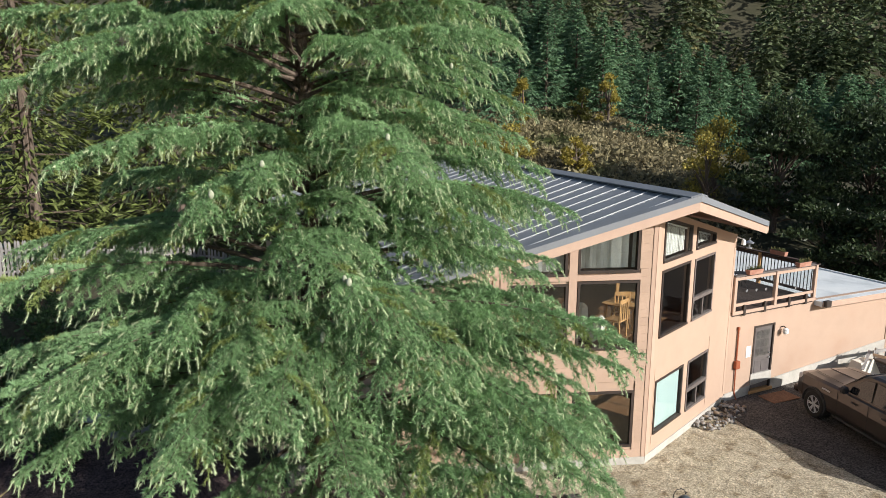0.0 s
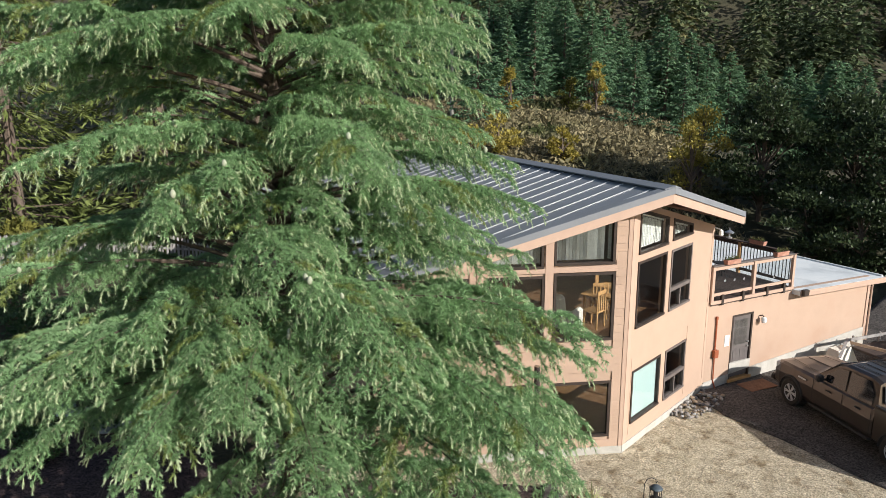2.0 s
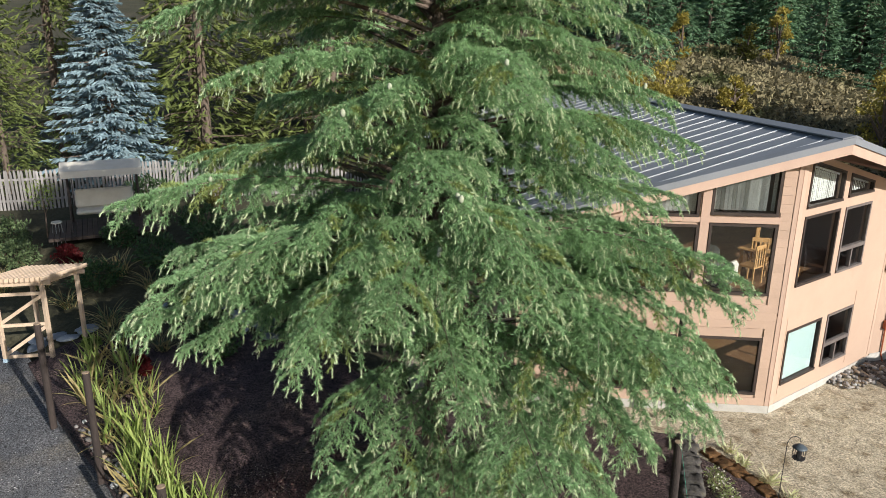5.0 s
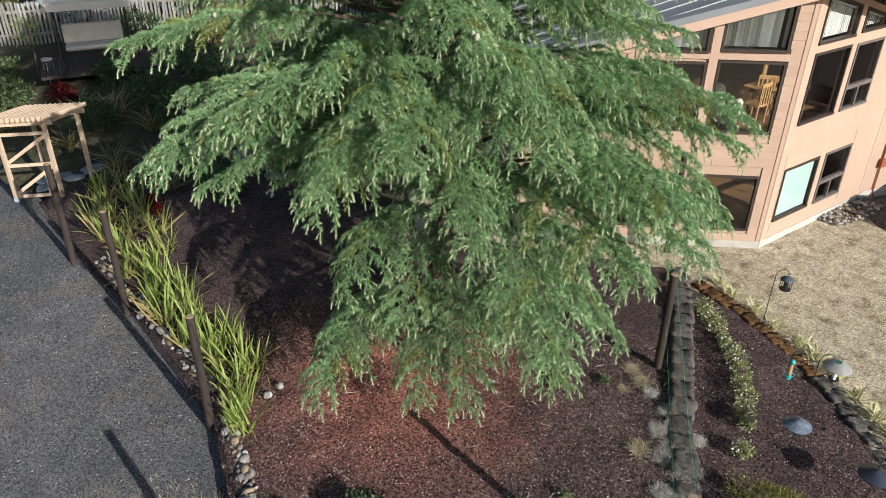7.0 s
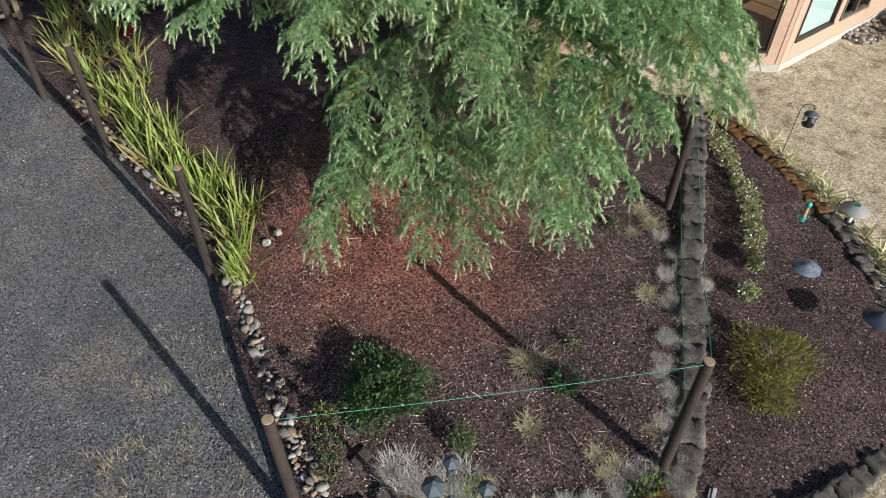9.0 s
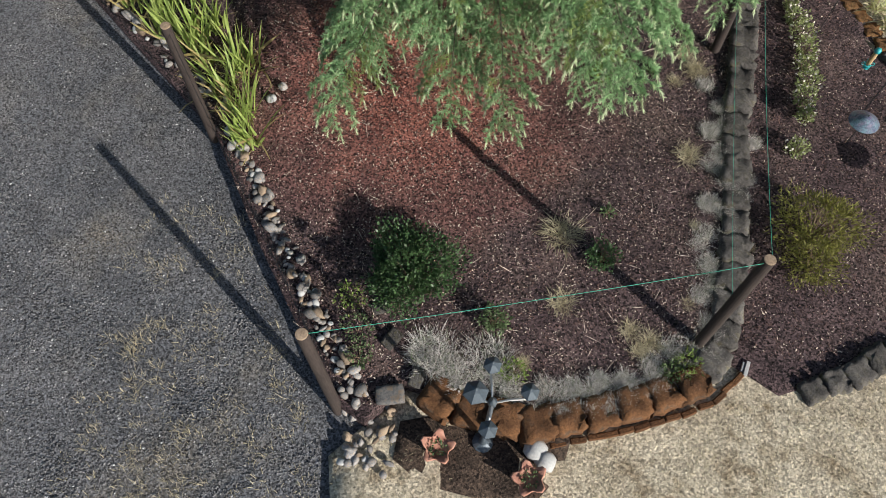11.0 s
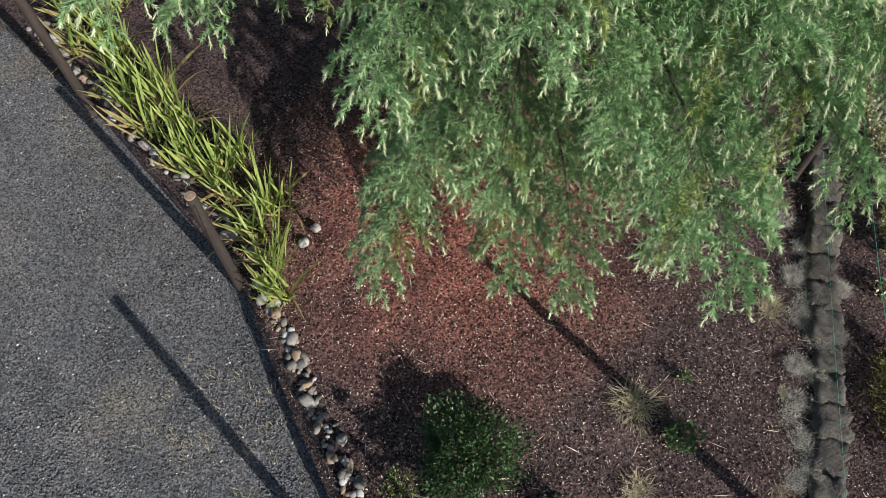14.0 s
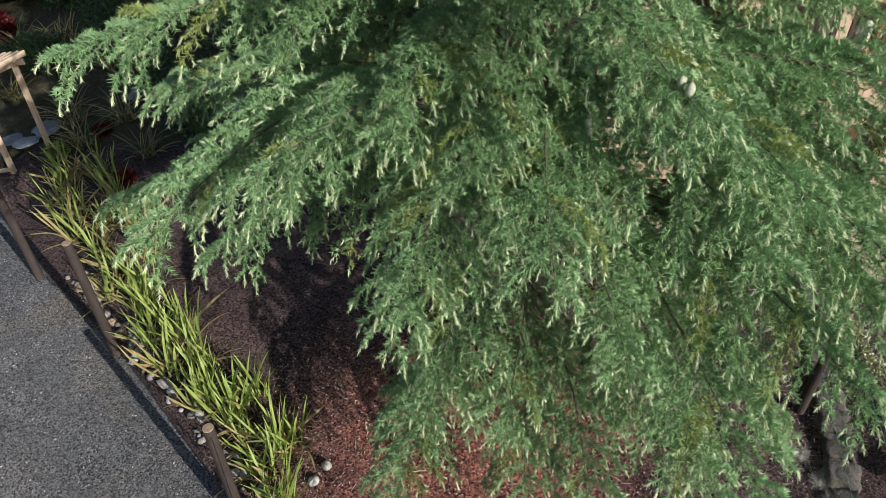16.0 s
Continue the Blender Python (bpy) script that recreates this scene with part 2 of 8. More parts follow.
M_GREYFRAME = mat("weathered_brown_frame", (0.12, 0.10, 0.095), (0.16, 0.14, 0.13), 5, 0.5, 60, 0.12, 0.05, 0.002)
M_WHITE = mat("white_vinyl", (0.74, 0.76, 0.76), (0.80, 0.82, 0.82), 4, 0.5, 40, 0.04, 0.0)
M_BLIND = mat("white_blind_slat", (0.70, 0.72, 0.70), (0.80, 0.82, 0.80), 4, 0.6, 40, 0.05, 0.0, vary=0.08, translucent=0.2)
M_PAPER = mat("pale_window_blind", (0.44, 0.58, 0.59), (0.48, 0.61, 0.62), 1, 0.7, 40, 0.03, 0.0)
M_GLASS = glass("window_glass", (0.95, 0.97, 0.96))
M_CLEAR = glass("clear_glass", (0.95, 0.97, 0.97))
M_ROOMWALL = mat("room_wall", (0.22, 0.185, 0.155), (0.25, 0.21, 0.175), 1, 0.8, 40, 0.04, 0.0)
M_ROOMFLOOR = mat("brown_floorboards", (0.20, 0.11, 0.06), (0.26, 0.15, 0.08), 2, 0.4, 30, 0.2, 0.05, stretch=(0.2, 2, 1))
M_CHAIRWOOD = mat("honey_oak", (0.44, 0.25, 0.10), (0.52, 0.31, 0.14), 4, 0.45, 40, 0.15, 0.05, stretch=(1, 1, 0.2))
M_ARMCHAIR = mat("beige_upholstery", (0.55, 0.53, 0.49), (0.62, 0.60, 0.56), 6, 0.85, 120, 0.08, 0.2, 0.003)
M_DECKWOOD = mat("dark_deck_wood", (0.055, 0.040, 0.034), (0.085, 0.062, 0.052), 3, 0.7, 30, 0.2, 0.2, 0.004, vary=0.2)
M_DOOR = mat("grey_brown_door", (0.115, 0.10, 0.10), (0.15, 0.135, 0.13), 3, 0.5, 40, 0.1, 0.1, 0.003)
M_RUST = mat("rust_red_conduit", (0.28, 0.075, 0.035), (0.36, 0.11, 0.05), 8, 0.6, 60, 0.2, 0.1, 0.003)
M_STEEL = mat("galvanised_steel", (0.42, 0.43, 0.44), (0.52, 0.53, 0.54), 8, 0.4, 60, 0.1, 0.0, metal=0.8)
M_TERRACOTTA = mat("terracotta", (0.36, 0.17, 0.12), (0.44, 0.23, 0.17), 6, 0.8, 60, 0.15, 0.2, 0.003, c3=(0.48, 0.30, 0.23))
M_BLACK = mat("black_plastic", (0.018, 0.018, 0.02), (0.03, 0.03, 0.032), 6, 0.5, 60, 0.15, 0.0)
M_GREYPOLE = mat("grey_pole_wood", (0.24, 0.23, 0.22), (0.32, 0.30, 0.28), 5, 0.9, 40, 0.2, 0.2, 0.004)
M_SOIL = mat("potting_soil", (0.05, 0.035, 0.025), (0.08, 0.055, 0.04), 20, 0.95, 120, 0.4, 0.5, 0.01)

# ---- the ground ----
def sheet(name, poly, zf, material, label, category, step=0.25, lift=0.0, rough=0.0, scale=1.2, skirt=0.25):
    """A level piece of ground inside an outline, as a grid cut to its edge, with a skirt down into the soil."""
    xs, ys = [p[0] for p in poly], [p[1] for p in poly]
    bm = bmesh.new()
    bm.faces.new([bm.verts.new((x, y, 0)) for x, y in poly])
    for axis, lo, hi in ((0, min(xs), max(xs)), (1, min(ys), max(ys))):
        n = int((hi - lo) / step)
        for i in range(1, n + 1):
            co, no = [0, 0, 0], [0, 0, 0]
            co[axis], no[axis] = lo + i * step, 1
            bmesh.ops.bisect_plane(bm, geom=bm.verts[:] + bm.edges[:] + bm.faces[:], plane_co=co, plane_no=no)
    border = [e for e in bm.edges if e.is_boundary]
    res = bmesh.ops.extrude_edge_only(bm, edges=border)
    low = {v for v in res["geom"] if isinstance(v, bmesh.types.BMVert)}
    for v in bm.verts:
        x, y = v.co.x, v.co.y
        v.co.z = zf(x, y) + lift + (rough * noise.fractal((x * scale, y * scale, 0), 0.8, 2.0, 5) if rough else 0) - (skirt if v in low else 0)
    bmesh.ops.recalc_face_normals(bm, faces=bm.faces)
    me = bpy.data.meshes.new(name)
    bm.to_mesh(me)
    bm.free()
    me.materials.append(material)
    me.polygons.foreach_set("use_smooth", [True] * len(me.polygons))
    return solo(name, me, None, label, category, kind="structure")


M_HILL = mat("hill_soil_and_scrub", (0.045, 0.045, 0.026), (0.075, 0.068, 0.042), 0.25, 0.95, 9, 0.45, 0.6, 0.1, c3=(0.045, 0.05, 0.025), third=0.3)
M_GRAVEL = mat("grey_gravel", (0.090, 0.094, 0.102), (0.128, 0.128, 0.134), 0.9, 0.9, 26, 0.6, 1.0, 0.03, c3=(0.152, 0.138, 0.118), third=0.7, cells=48, cell_amount=0.75)
M_DARKGRAVEL = mat("dark_gravel", (0.07, 0.062, 0.058), (0.10, 0.088, 0.08), 1.2, 0.9, 20, 0.5, 1.0, 0.03, cells=30, cell_amount=0.7)
M_MULCH = mat("bark_mulch", (0.052, 0.035, 0.037), (0.087, 0.059, 0.058), 1.6, 0.95, 22, 0.6, 1.0, 0.04, c3=(0.109, 0.077, 0.068), third=0.4, cells=42, cell_amount=0.92, patch=((-2.6, 9.0, 0.3), 0.8, 3.4, (3.1, 1.75, 1.32)))
M_LAWN = mat("dry_lawn", (0.378, 0.321, 0.233), (0.528, 0.466, 0.352), 2.2, 0.95, 24, 0.45, 0.9, 0.03, c3=(0.229, 0.176, 0.110), third=1.1, cells=34, cell_amount=0.45)

M_DARKSOIL = mat("damp_dark_soil", (0.045, 0.032, 0.024), (0.075, 0.052, 0.038), 2.5, 0.9, 26, 0.55, 1.0, 0.03, cells=40, cell_amount=0.7)
# one sheet to the horizon, fine near by and coarse far off
def spread(a, b, near, far, growth=1.16):
    out, x, s = [0.0], 0.0, near
    while x < b:
        x += s
        s = min(far, s * growth) if x > 30 else s
        out.append(x)
    neg, x, s = [], 0.0, near
    while x > a:
        x -= s
        s = min(far, s * growth) if x < -30 else s
        neg.append(x)
    return neg[::-1] + out


gx, gy = spread(-900, 900, 1.2, 60), spread(-600, 1000, 1.2, 60)
nx = len(gx)
g = Geo()
g.add([(x, y, ground_z(x, y) - (0.5 if -16 < x < 9 and -30 < y < 15 else 0.04)) for y in gy for x in gx],
      [(j * nx + i, j * nx + i + 1, (j + 1) * nx + i + 1, (j + 1) * nx + i) for j in range(len(gy) - 1) for i in range(nx - 1)])
solo("ground", g, M_HILL, "dry grassy ground rising to a wooded hill", "ground", kind="structure", smooth=True)

sheet("gravel_drive", [(-1.9, 3.5), (-3.9, 5.9), (-5.2, 7.8), (-8.6, 10.4), (-10.9, 11.9), (-14.5, 14.4), (-17, 15.4), (-40, 15.4), (-40, -30), (-1.0, -30), (-1.9, 0.5)],
      drive_z, M_GRAVEL, "grey crushed-stone gravel driveway", "driveway", 0.5, 0.0, 0.03, 0.8)
BED = [(-2.65, 3.55), (-4.3, 5.65), (-5.55, 7.45), (-8.85, 10.05), (-11.1, 11.55), (-14, 13.9), (-13.5, 17.3), (-8.0, 17.0), (-4.0, 15.2), (3.0, 14.8), (2.95, 13.0), (2.62, 9.0), (2.62, 6.6), (2.45, 5.05), (2.05, 4.55), (1.3, 4.2), (0.0, 3.75), (-1.1, 3.85), (-1.75, 3.95), (-2.2, 3.35)]
sheet("garden_bed", BED, bed_z, M_MULCH, "bark-mulched garden bed under the cedar", "garden bed", 0.2, 0.0, 0.05, 1.4, 0.6)
sheet("side_bed", [(2.4, 5.2), (2.5, 9.0), (2.8, 13.0), (3.1, 14.2), (4.2, 13.4), (4.95, 12.2), (5.65, 10.6), (6.05, 9.3), (6.2, 7.6), (5.6, 6.4), (4.2, 5.2), (3.3, 4.75)],
      low_z, M_MULCH, "bark-mulched flower bed beside the lawn", "garden bed", 0.25, 0.02, 0.04, 1.4)
sheet("lawn", [(-2.6, 2.9), (-1.5, 4.3), (0.0, 4.2), (1.4, 4.6), (2.3, 5.2), (3.0, 5.3), (4.2, 5.3), (5.5, 6.5), (6.0, 7.6), (5.9, 9.4), (5.5, 10.7), (4.8, 12.2), (4.0, 13.4), (3.0, 14.4), (-3.5, 14.8), (-5.5, 20.0), (8.0, 20.5), (8.6, 18.6), (9.5, 17.2), (10.7, 15.2), (13, 11.5), (15, 6), (15, -25), (-1.2, -25), (-1.9, 0.5)],
      low_z, M_LAWN, "dry straw-coloured lawn", "lawn", 0.5, 0.0, 0.03, 1.0)
sheet("soil_patch", [(-1.75, 3.5), (-1.1, 3.75), (0.0, 3.65), (0.55, 3.75), (0.45, 3.2), (0.2, 2.85), (-0.5, 2.7), (-1.3, 2.75), (-1.75, 3.0)],
      low_z, M_DARKSOIL, "damp dark soil round the lamp post and pots", "soil", 0.15, 0.02, 0.04, 2.0)
sheet("parking_area", [(8.0, 20.8), (8.6, 18.5), (9.5, 17.1), (10.7, 15.1), (13, 11.4), (15.2, 6), (40, 6), (45, 34), (24, 34), (16.5, 26), (14, 24.5)],
      lambda x, y: low_z(x, y) + 0.025 * max(0, x - 12), M_DARKGRAVEL, "dark gravel parking area beside the house", "parking area", 0.6, 0.03, 0.05, 0.7)

# ---- the house ----
HOUSE = Matrix.Translation((5.11, 16.45, 0)) @ pose(0, 0, 0, 0, 0, 27.5)
house = thing("house", "peach-painted two-storey house with a grey metal gable roof", "house", HOUSE)
WALL_T = 0.16


def wall_frame(x, y, angle, inward=1):
    """Coordinates on a wall: along it, up it, and inward from its outer face."""
    a = radians(angle)
    s, n = Vector((math.cos(a), math.sin(a), 0)), inward * Vector((-math.sin(a), math.cos(a), 0))
    return Matrix(((s.x, 0, n.x, x), (s.y, 0, n.y, y), (0, 1, 0, 0), (0, 0, 0, 1)))


def wall_geo(length, top, openings, base=0.0, t=WALL_T, xf=None):
    """A wall with real openings: (s0, s1, z0, top at s0, top at s1)."""
    g = Geo()
    cuts = sorted({0.0, length, *(o[0] for o in openings), *(o[1] for o in openings)})
    for a, b in zip(cuts, cuts[1:]):
        level = [base, base]
        mid = (a + b) / 2
        for s0, s1, z0, za, zb in sorted((o for o in openings if o[0] <= mid <= o[1]), key=lambda o: o[2]):
            if z0 > level[0] + 1e-4:
                g.prism([(a, level[0]), (b, level[1]), (b, z0), (a, z0)], 0, t, xf=xf)
            level = [za + (zb - za) * (q - s0) / (s1 - s0) for q in (a, b)]
        g.prism([(a, level[0]), (b, level[1]), (b, top(b)), (a, top(a))], 0, t, xf=xf)
    return g


def window(parent, xf, s0, s1, z0, za, zb, frame_mat, split=0.0, pane_label="", bar=0.06):
    """A framed pane set into an opening; split: the height of a lower pair of lights."""
    g = Geo()
    lo, hi = -0.025, 0.07
    g.prism([(s0, z0), (s1, z0), (s1, z0 + bar), (s0, z0 + bar)], lo - 0.02, hi, xf=xf)
    g.prism([(s0, z0 + bar), (s0 + bar, z0 + bar), (s0 + bar, za + (zb - za) * bar / (s1 - s0)), (s0, za)], lo, hi, xf=xf)
    g.prism([(s1 - bar, z0 + bar), (s1, z0 + bar), (s1, zb), (s1 - bar, zb - (zb - za) * bar / (s1 - s0))], lo, hi, xf=xf)
    k = (zb - za) * bar / (s1 - s0)
    g.prism([(s0 + bar, za + k - bar), (s1 - bar, zb - k - bar), (s1 - bar, zb - k), (s0 + bar, za + k)], lo, hi, xf=xf)
    if split:
        g.prism([(s0 + bar, z0 + split), (s1 - bar, z0 + split), (s1 - bar, z0 + split + 0.1), (s0 + bar, z0 + split + 0.1)], lo, hi, xf=xf)
        m = (s0 + s1) / 2
        g.prism([(m - 0.03, z0 + bar), (m + 0.03, z0 + bar), (m + 0.03, z0 + split), (m - 0.03, z0 + split)], lo, hi, xf=xf)
    w = part("window", g, frame_mat, parent)
    i = bar * 0.6
    spans = [(z0 + i, None)] if not split else [(z0 + i, z0 + split + 0.02), (z0 + split + 0.08, None)]
    for low, high in spans:
        ta, tb = (high, high) if high else (za - i, zb - i)
        p = part("pane", Geo().prism([(s0 + i, low), (s1 - i, low), (s1 - i, tb), (s0 + i, ta)], 0.028, 0.036, xf=xf), M_GLASS, w)
        p.visible_shadow = False
    return w


def blinds(parent, xf, s0, s1, z0, za, zb, turn, step=0.088, gap=()):
    """Upright slats behind a pane, each turned by some degrees."""
    rail = Geo().prism([(s0, za - 0.07), (s1, zb - 0.07), (s1, zb - 0.02), (s0, za - 0.02)], 0.13, 0.17, xf=xf)
    b = part("blind", rail, M_WHITE, parent)
    s = s0 + 0.05
    while s < s1 - 0.03:
        if not any(a < s < c for a, c in gap):
            t = radians(turn + rng.uniform(-7, 7))
            top = za + (zb - za) * (s - s0) / (s1 - s0) - 0.08
            dx, dn = 0.042 * math.cos(t), 0.042 * math.sin(t)
            q = [(s - dx, 0.16 - dn), (s + dx, 0.16 + dn), (s + dx, 0.163 + dn), (s - dx, 0.163 - dn)]
            v = [xf @ Vector((u, z, n)) for z in (z0 + 0.02, top) for u, n in q]
            f = [(0, 1, 5, 4), (1, 2, 6, 5), (2, 3, 7, 6), (3, 0, 4, 7), (3, 2, 1, 0), (4, 5, 6, 7)]
            part("slat", Geo().add(v, f), M_BLIND, b)
        s += step
    return b


A_LEN, B_LEN = 5.2, 6.3
XA = wall_frame(0, 0, 20.5)
XB = wall_frame(0, 0, 159.5, -1)
ax, ay = A_LEN * math.cos(radians(20.5)), A_LEN * math.sin(radians(20.5))
bx, by = -B_LEN * math.cos(radians(20.5)), B_LEN * math.sin(radians(20.5))


def top_a(s):
    return 6.60 - 0.262 * s


def top_b(s):
    return 6.60 - 0.262 * s


OPEN_A = [(0.36, 2.0, 0.68, 2.13, 2.13), (2.30, 3.64, 0.66, 2.13, 2.13), (0.36, 2.0, 3.27, 5.0, 5.0), (2.28, 3.62, 3.27, 4.98, 4.98),
          (0.36, 2.0, 5.19, 6.33, 5.92), (2.28, 3.58, 5.23, 5.85, 5.52)]
OPEN_B = [(0.37, 1.93, 0.52, 2.02, 2.02), (0.39, 1.92, 3.12, 4.85, 4.85), (2.16, 3.55, 3.14, 4.80, 4.80),
          (0.42, 1.93, 5.05, 6.25, 5.79), (2.19, 3.5, 4.99, 5.67, 5.27), (4.0, 5.4, 3.14, 4.80, 4.80), (2.4, 3.9, 0.52, 2.02, 2.02)]
wall_a = part("front_wall", wall_geo(A_LEN, top_a, OPEN_A, 0.22, xf=XA), M_STUCCO, house, "smooth peach-painted wall with large windows")
wall_b = part("front_wall", wall_geo(B_LEN, top_b, OPEN_B, 0.22, t=0.14, xf=XB @ Matrix.Translation((0, 0, 0.02))), M_STUCCO, house, "peach wall clad in horizontal boards")
# foundation strips
for L, X in ((A_LEN, XA), (B_LEN, XB)):
    part("foundation", Geo().prism([(0, -0.5), (L, -0.5), (L, 0.22), (0, 0.22)], -0.025, 0.16, xf=X), M_FOUND, house, "pale bare concrete footing")
# side and back walls
g = Geo()
g.prism([(ax, ay), (ax, 14.6), (ax - WALL_T, 14.6), (ax - WALL_T, ay)], 2.5, 5.25)
g.prism([(bx, by), (bx, 14.6), (bx + WALL_T, 14.6), (bx + WALL_T, by)], -0.4, 4.5)
part("side_wall", g, M_STUCCO, house)
g = Geo()
g.add([(bx, 14.6, -0.4), (ax, 14.6, -0.4), (ax, 14.6, 5.1), (1.28, 14.6, 6.5), (bx, 14.6, 4.5), (bx, 14.75, -0.4), (ax, 14.75, -0.4), (ax, 14.75, 5.1), (1.28, 14.75, 6.5), (bx, 14.75, 4.5)],
      [(0, 1, 2, 3, 4), (9, 8, 7, 6, 5), (0, 5, 6, 1), (1, 6, 7, 2), (2, 7, 8, 3), (3, 8, 9, 4), (4, 9, 5, 0)])
part("back_wall", g, M_STUCCO, house)
# upright corner trim where the two fronts meet, and a trim line at the wing
g = Geo().prism([(0, 0.2), (0.17, 0.2), (0.17, top_a(0.17) - 0.02), (0, top_a(0) - 0.02)], -0.022, 0.0, xf=XA)
g.prism([(0, 0.2), (0.10, 0.2), (0.10, top_b(0.1) - 0.02), (0, top_b(0) - 0.02)], -0.022, 0.0, xf=XB)
part("corner_trim", g, M_TRIM, house)
for s in (0.31, 3.70, 5.05):
    part("wall_batten", Geo().prism([(s, 0.3), (s + 0.012, 0.3), (s + 0.012, top_a(s) - 0.1), (s, top_a(s) - 0.1)] if s > 5 else
                                    [(s, 0.4), (s + 0.012, 0.4), (s + 0.012, 2.5), (s, 2.5)], -0.008, 0.0, xf=XA), M_BOARD, house)
# siding boards of the other front
ROW = 0.205
row = 0
z = 0.22
while z < 6.4:
    z1 = z + ROW - 0.005
    free = [(0.105, min(B_LEN, max(0.2, (6.58 - z1) / 0.262)))]
    for s0, s1, z0, za, zb in OPEN_B:
        if z1 > z0 - 0.10 and z < max(za, zb) + 0.10:
            free = [q for a, b in free for q in ((a, min(b, s0 - 0.02)), (max(a, s1 + 0.02), b)) if q[1] - q[0] > 0.05]
    for a, b in free:
        v = [XB @ Vector(p) for p in ((a, z, -0.012), (b, z, -0.012), (b, z1, -0.004), (a, z1, -0.004), (a, z, 0.02), (b, z, 0.02), (b, z1, 0.02), (a, z1, 0.02))]
        part("siding_board", Geo().add(v, [(0, 1, 2, 3), (4, 7, 6, 5), (0, 4, 5, 1), (3, 2, 6, 7), (0, 3, 7, 4), (1, 5, 6, 2)]), M_BOARD, house)
    z += ROW
# wide flat trim boards that frame the upper windows of that front
for s, z0, z1 in ((1.945, 3.05, 5.76), (3.6, 3.05, 5.3)):
    w = 0.2
    part("window_trim", Geo().prism([(s, z0), (s + w, z0), (s + w, top_b(s + w) - 0.1), (s, top_b(s) - 0.1)], -0.03, 0.0, xf=XB), M_TRIM, house)
part("window_trim", Geo().prism([(0.36, 4.87), (3.6, 4.87), (3.6, 4.97), (0.36, 5.03)], -0.026, 0.0, xf=XB), M_TRIM, house)

wins_a = [window(wall_a, XA, *o, M_GREYFRAME if i in (1, 3) else M_BROWN, split=0.55 if i in (1, 3) else 0) for i, o in enumerate(OPEN_A)]
wins_b = [window(wall_b, XB, *o, M_BROWN) for o in OPEN_B]
blinds(house, XA, 0.40, 1.96, 5.26, 6.26, 5.88, 6)
blinds(house, XA, 2.32, 3.54, 5.30, 5.78, 5.50, 12)
blinds(house, XB, 0.46, 1.89, 5.12, 6.20, 5.76, 38, gap=((0.55, 0.62),))
blinds(house, XB, 2.23, 3.46, 5.06, 5.62, 5.26, 30)
part("window_shade", Geo().prism([(0.42, 0.76), (1.90, 0.76), (1.90, 2.08), (0.42, 2.08)], 0.06, 0.07, xf=XA), M_PAPER, house, "pale closed window shade")

# ---- roof ----
APEX = Vector((0.2, -1.05, 6.97))
RU = Vector((0.07, 0.9976, 0)).normalized()
RIDGE = 16.8


def slope_pt(side, u, w, up=0.0):
    """A point of the roof: u along the ridge, w across it, downhill."""
    c = Vector((RU.y, -RU.x, 0)) * side
    return APEX + RU * u + c * w + Vector((0, 0, -0.268 * w + up))


RAKE = {-1: 0.185, 1: 0.50}
EAVE = {-1: 6.9, 1: 4.72}
g = Geo()
for side in (-1, 1):
    k, e = RAKE[side], EAVE[side]
    q = [slope_pt(side, 0.06, 0, -0.24), slope_pt(side, k * e + 0.06, e - 0.03, -0.24), slope_pt(side, RIDGE, e - 0.03, -0.24), slope_pt(side, RIDGE, 0, -0.24)]
    g.add(q + [v + Vector((0, 0, 0.20)) for v in q], [(0, 1, 2, 3), (7, 6, 5, 4), (0, 4, 5, 1), (1, 5, 6, 2), (2, 6, 7, 3), (3, 7, 4, 0)])
roof = part("roof", g, M_STUCCO, house, "grey standing-seam metal roof with peach soffits")
for side in (-1, 1):
    step, u = 0.53, 0.0
    while u < RIDGE:
        u2 = min(RIDGE, u + step)
        k, e = RAKE[side], EAVE[side]
        w1, w2 = min(e, u / k), min(e, u2 / k)
        outline = [(u, 0), (u2, 0), (u2, w2)] + ([(u, w1)] if w1 > 1e-6 else [])
        if w1 < e < u2 / k:
            outline.insert(3, (e * k, e))
        top = [slope_pt(side, a, b) for a, b in outline]
        low = [slope_pt(side, a, b, -0.03) for a, b in outline]
        n = len(outline)
        g = Geo().add(top + low, [tuple(range(n)), tuple(range(2 * n - 1, n - 1, -1))] + [(i, n + i, n + (i + 1) % n, (i + 1) % n) for i in range(n)])
        part("roof_panel", g, M_ROOF, roof)
        if w2 > 0.9:
            a, b = slope_pt(side, u2 - 0.02, 0.22, 0.010), slope_pt(side, u2 - 0.02, w2 - 0.25, 0.010)
            part("seam", Geo().bar(a, b, 0.026, 0.022, ch=0.004), M_ROOF_RIB, roof)
        u = u2
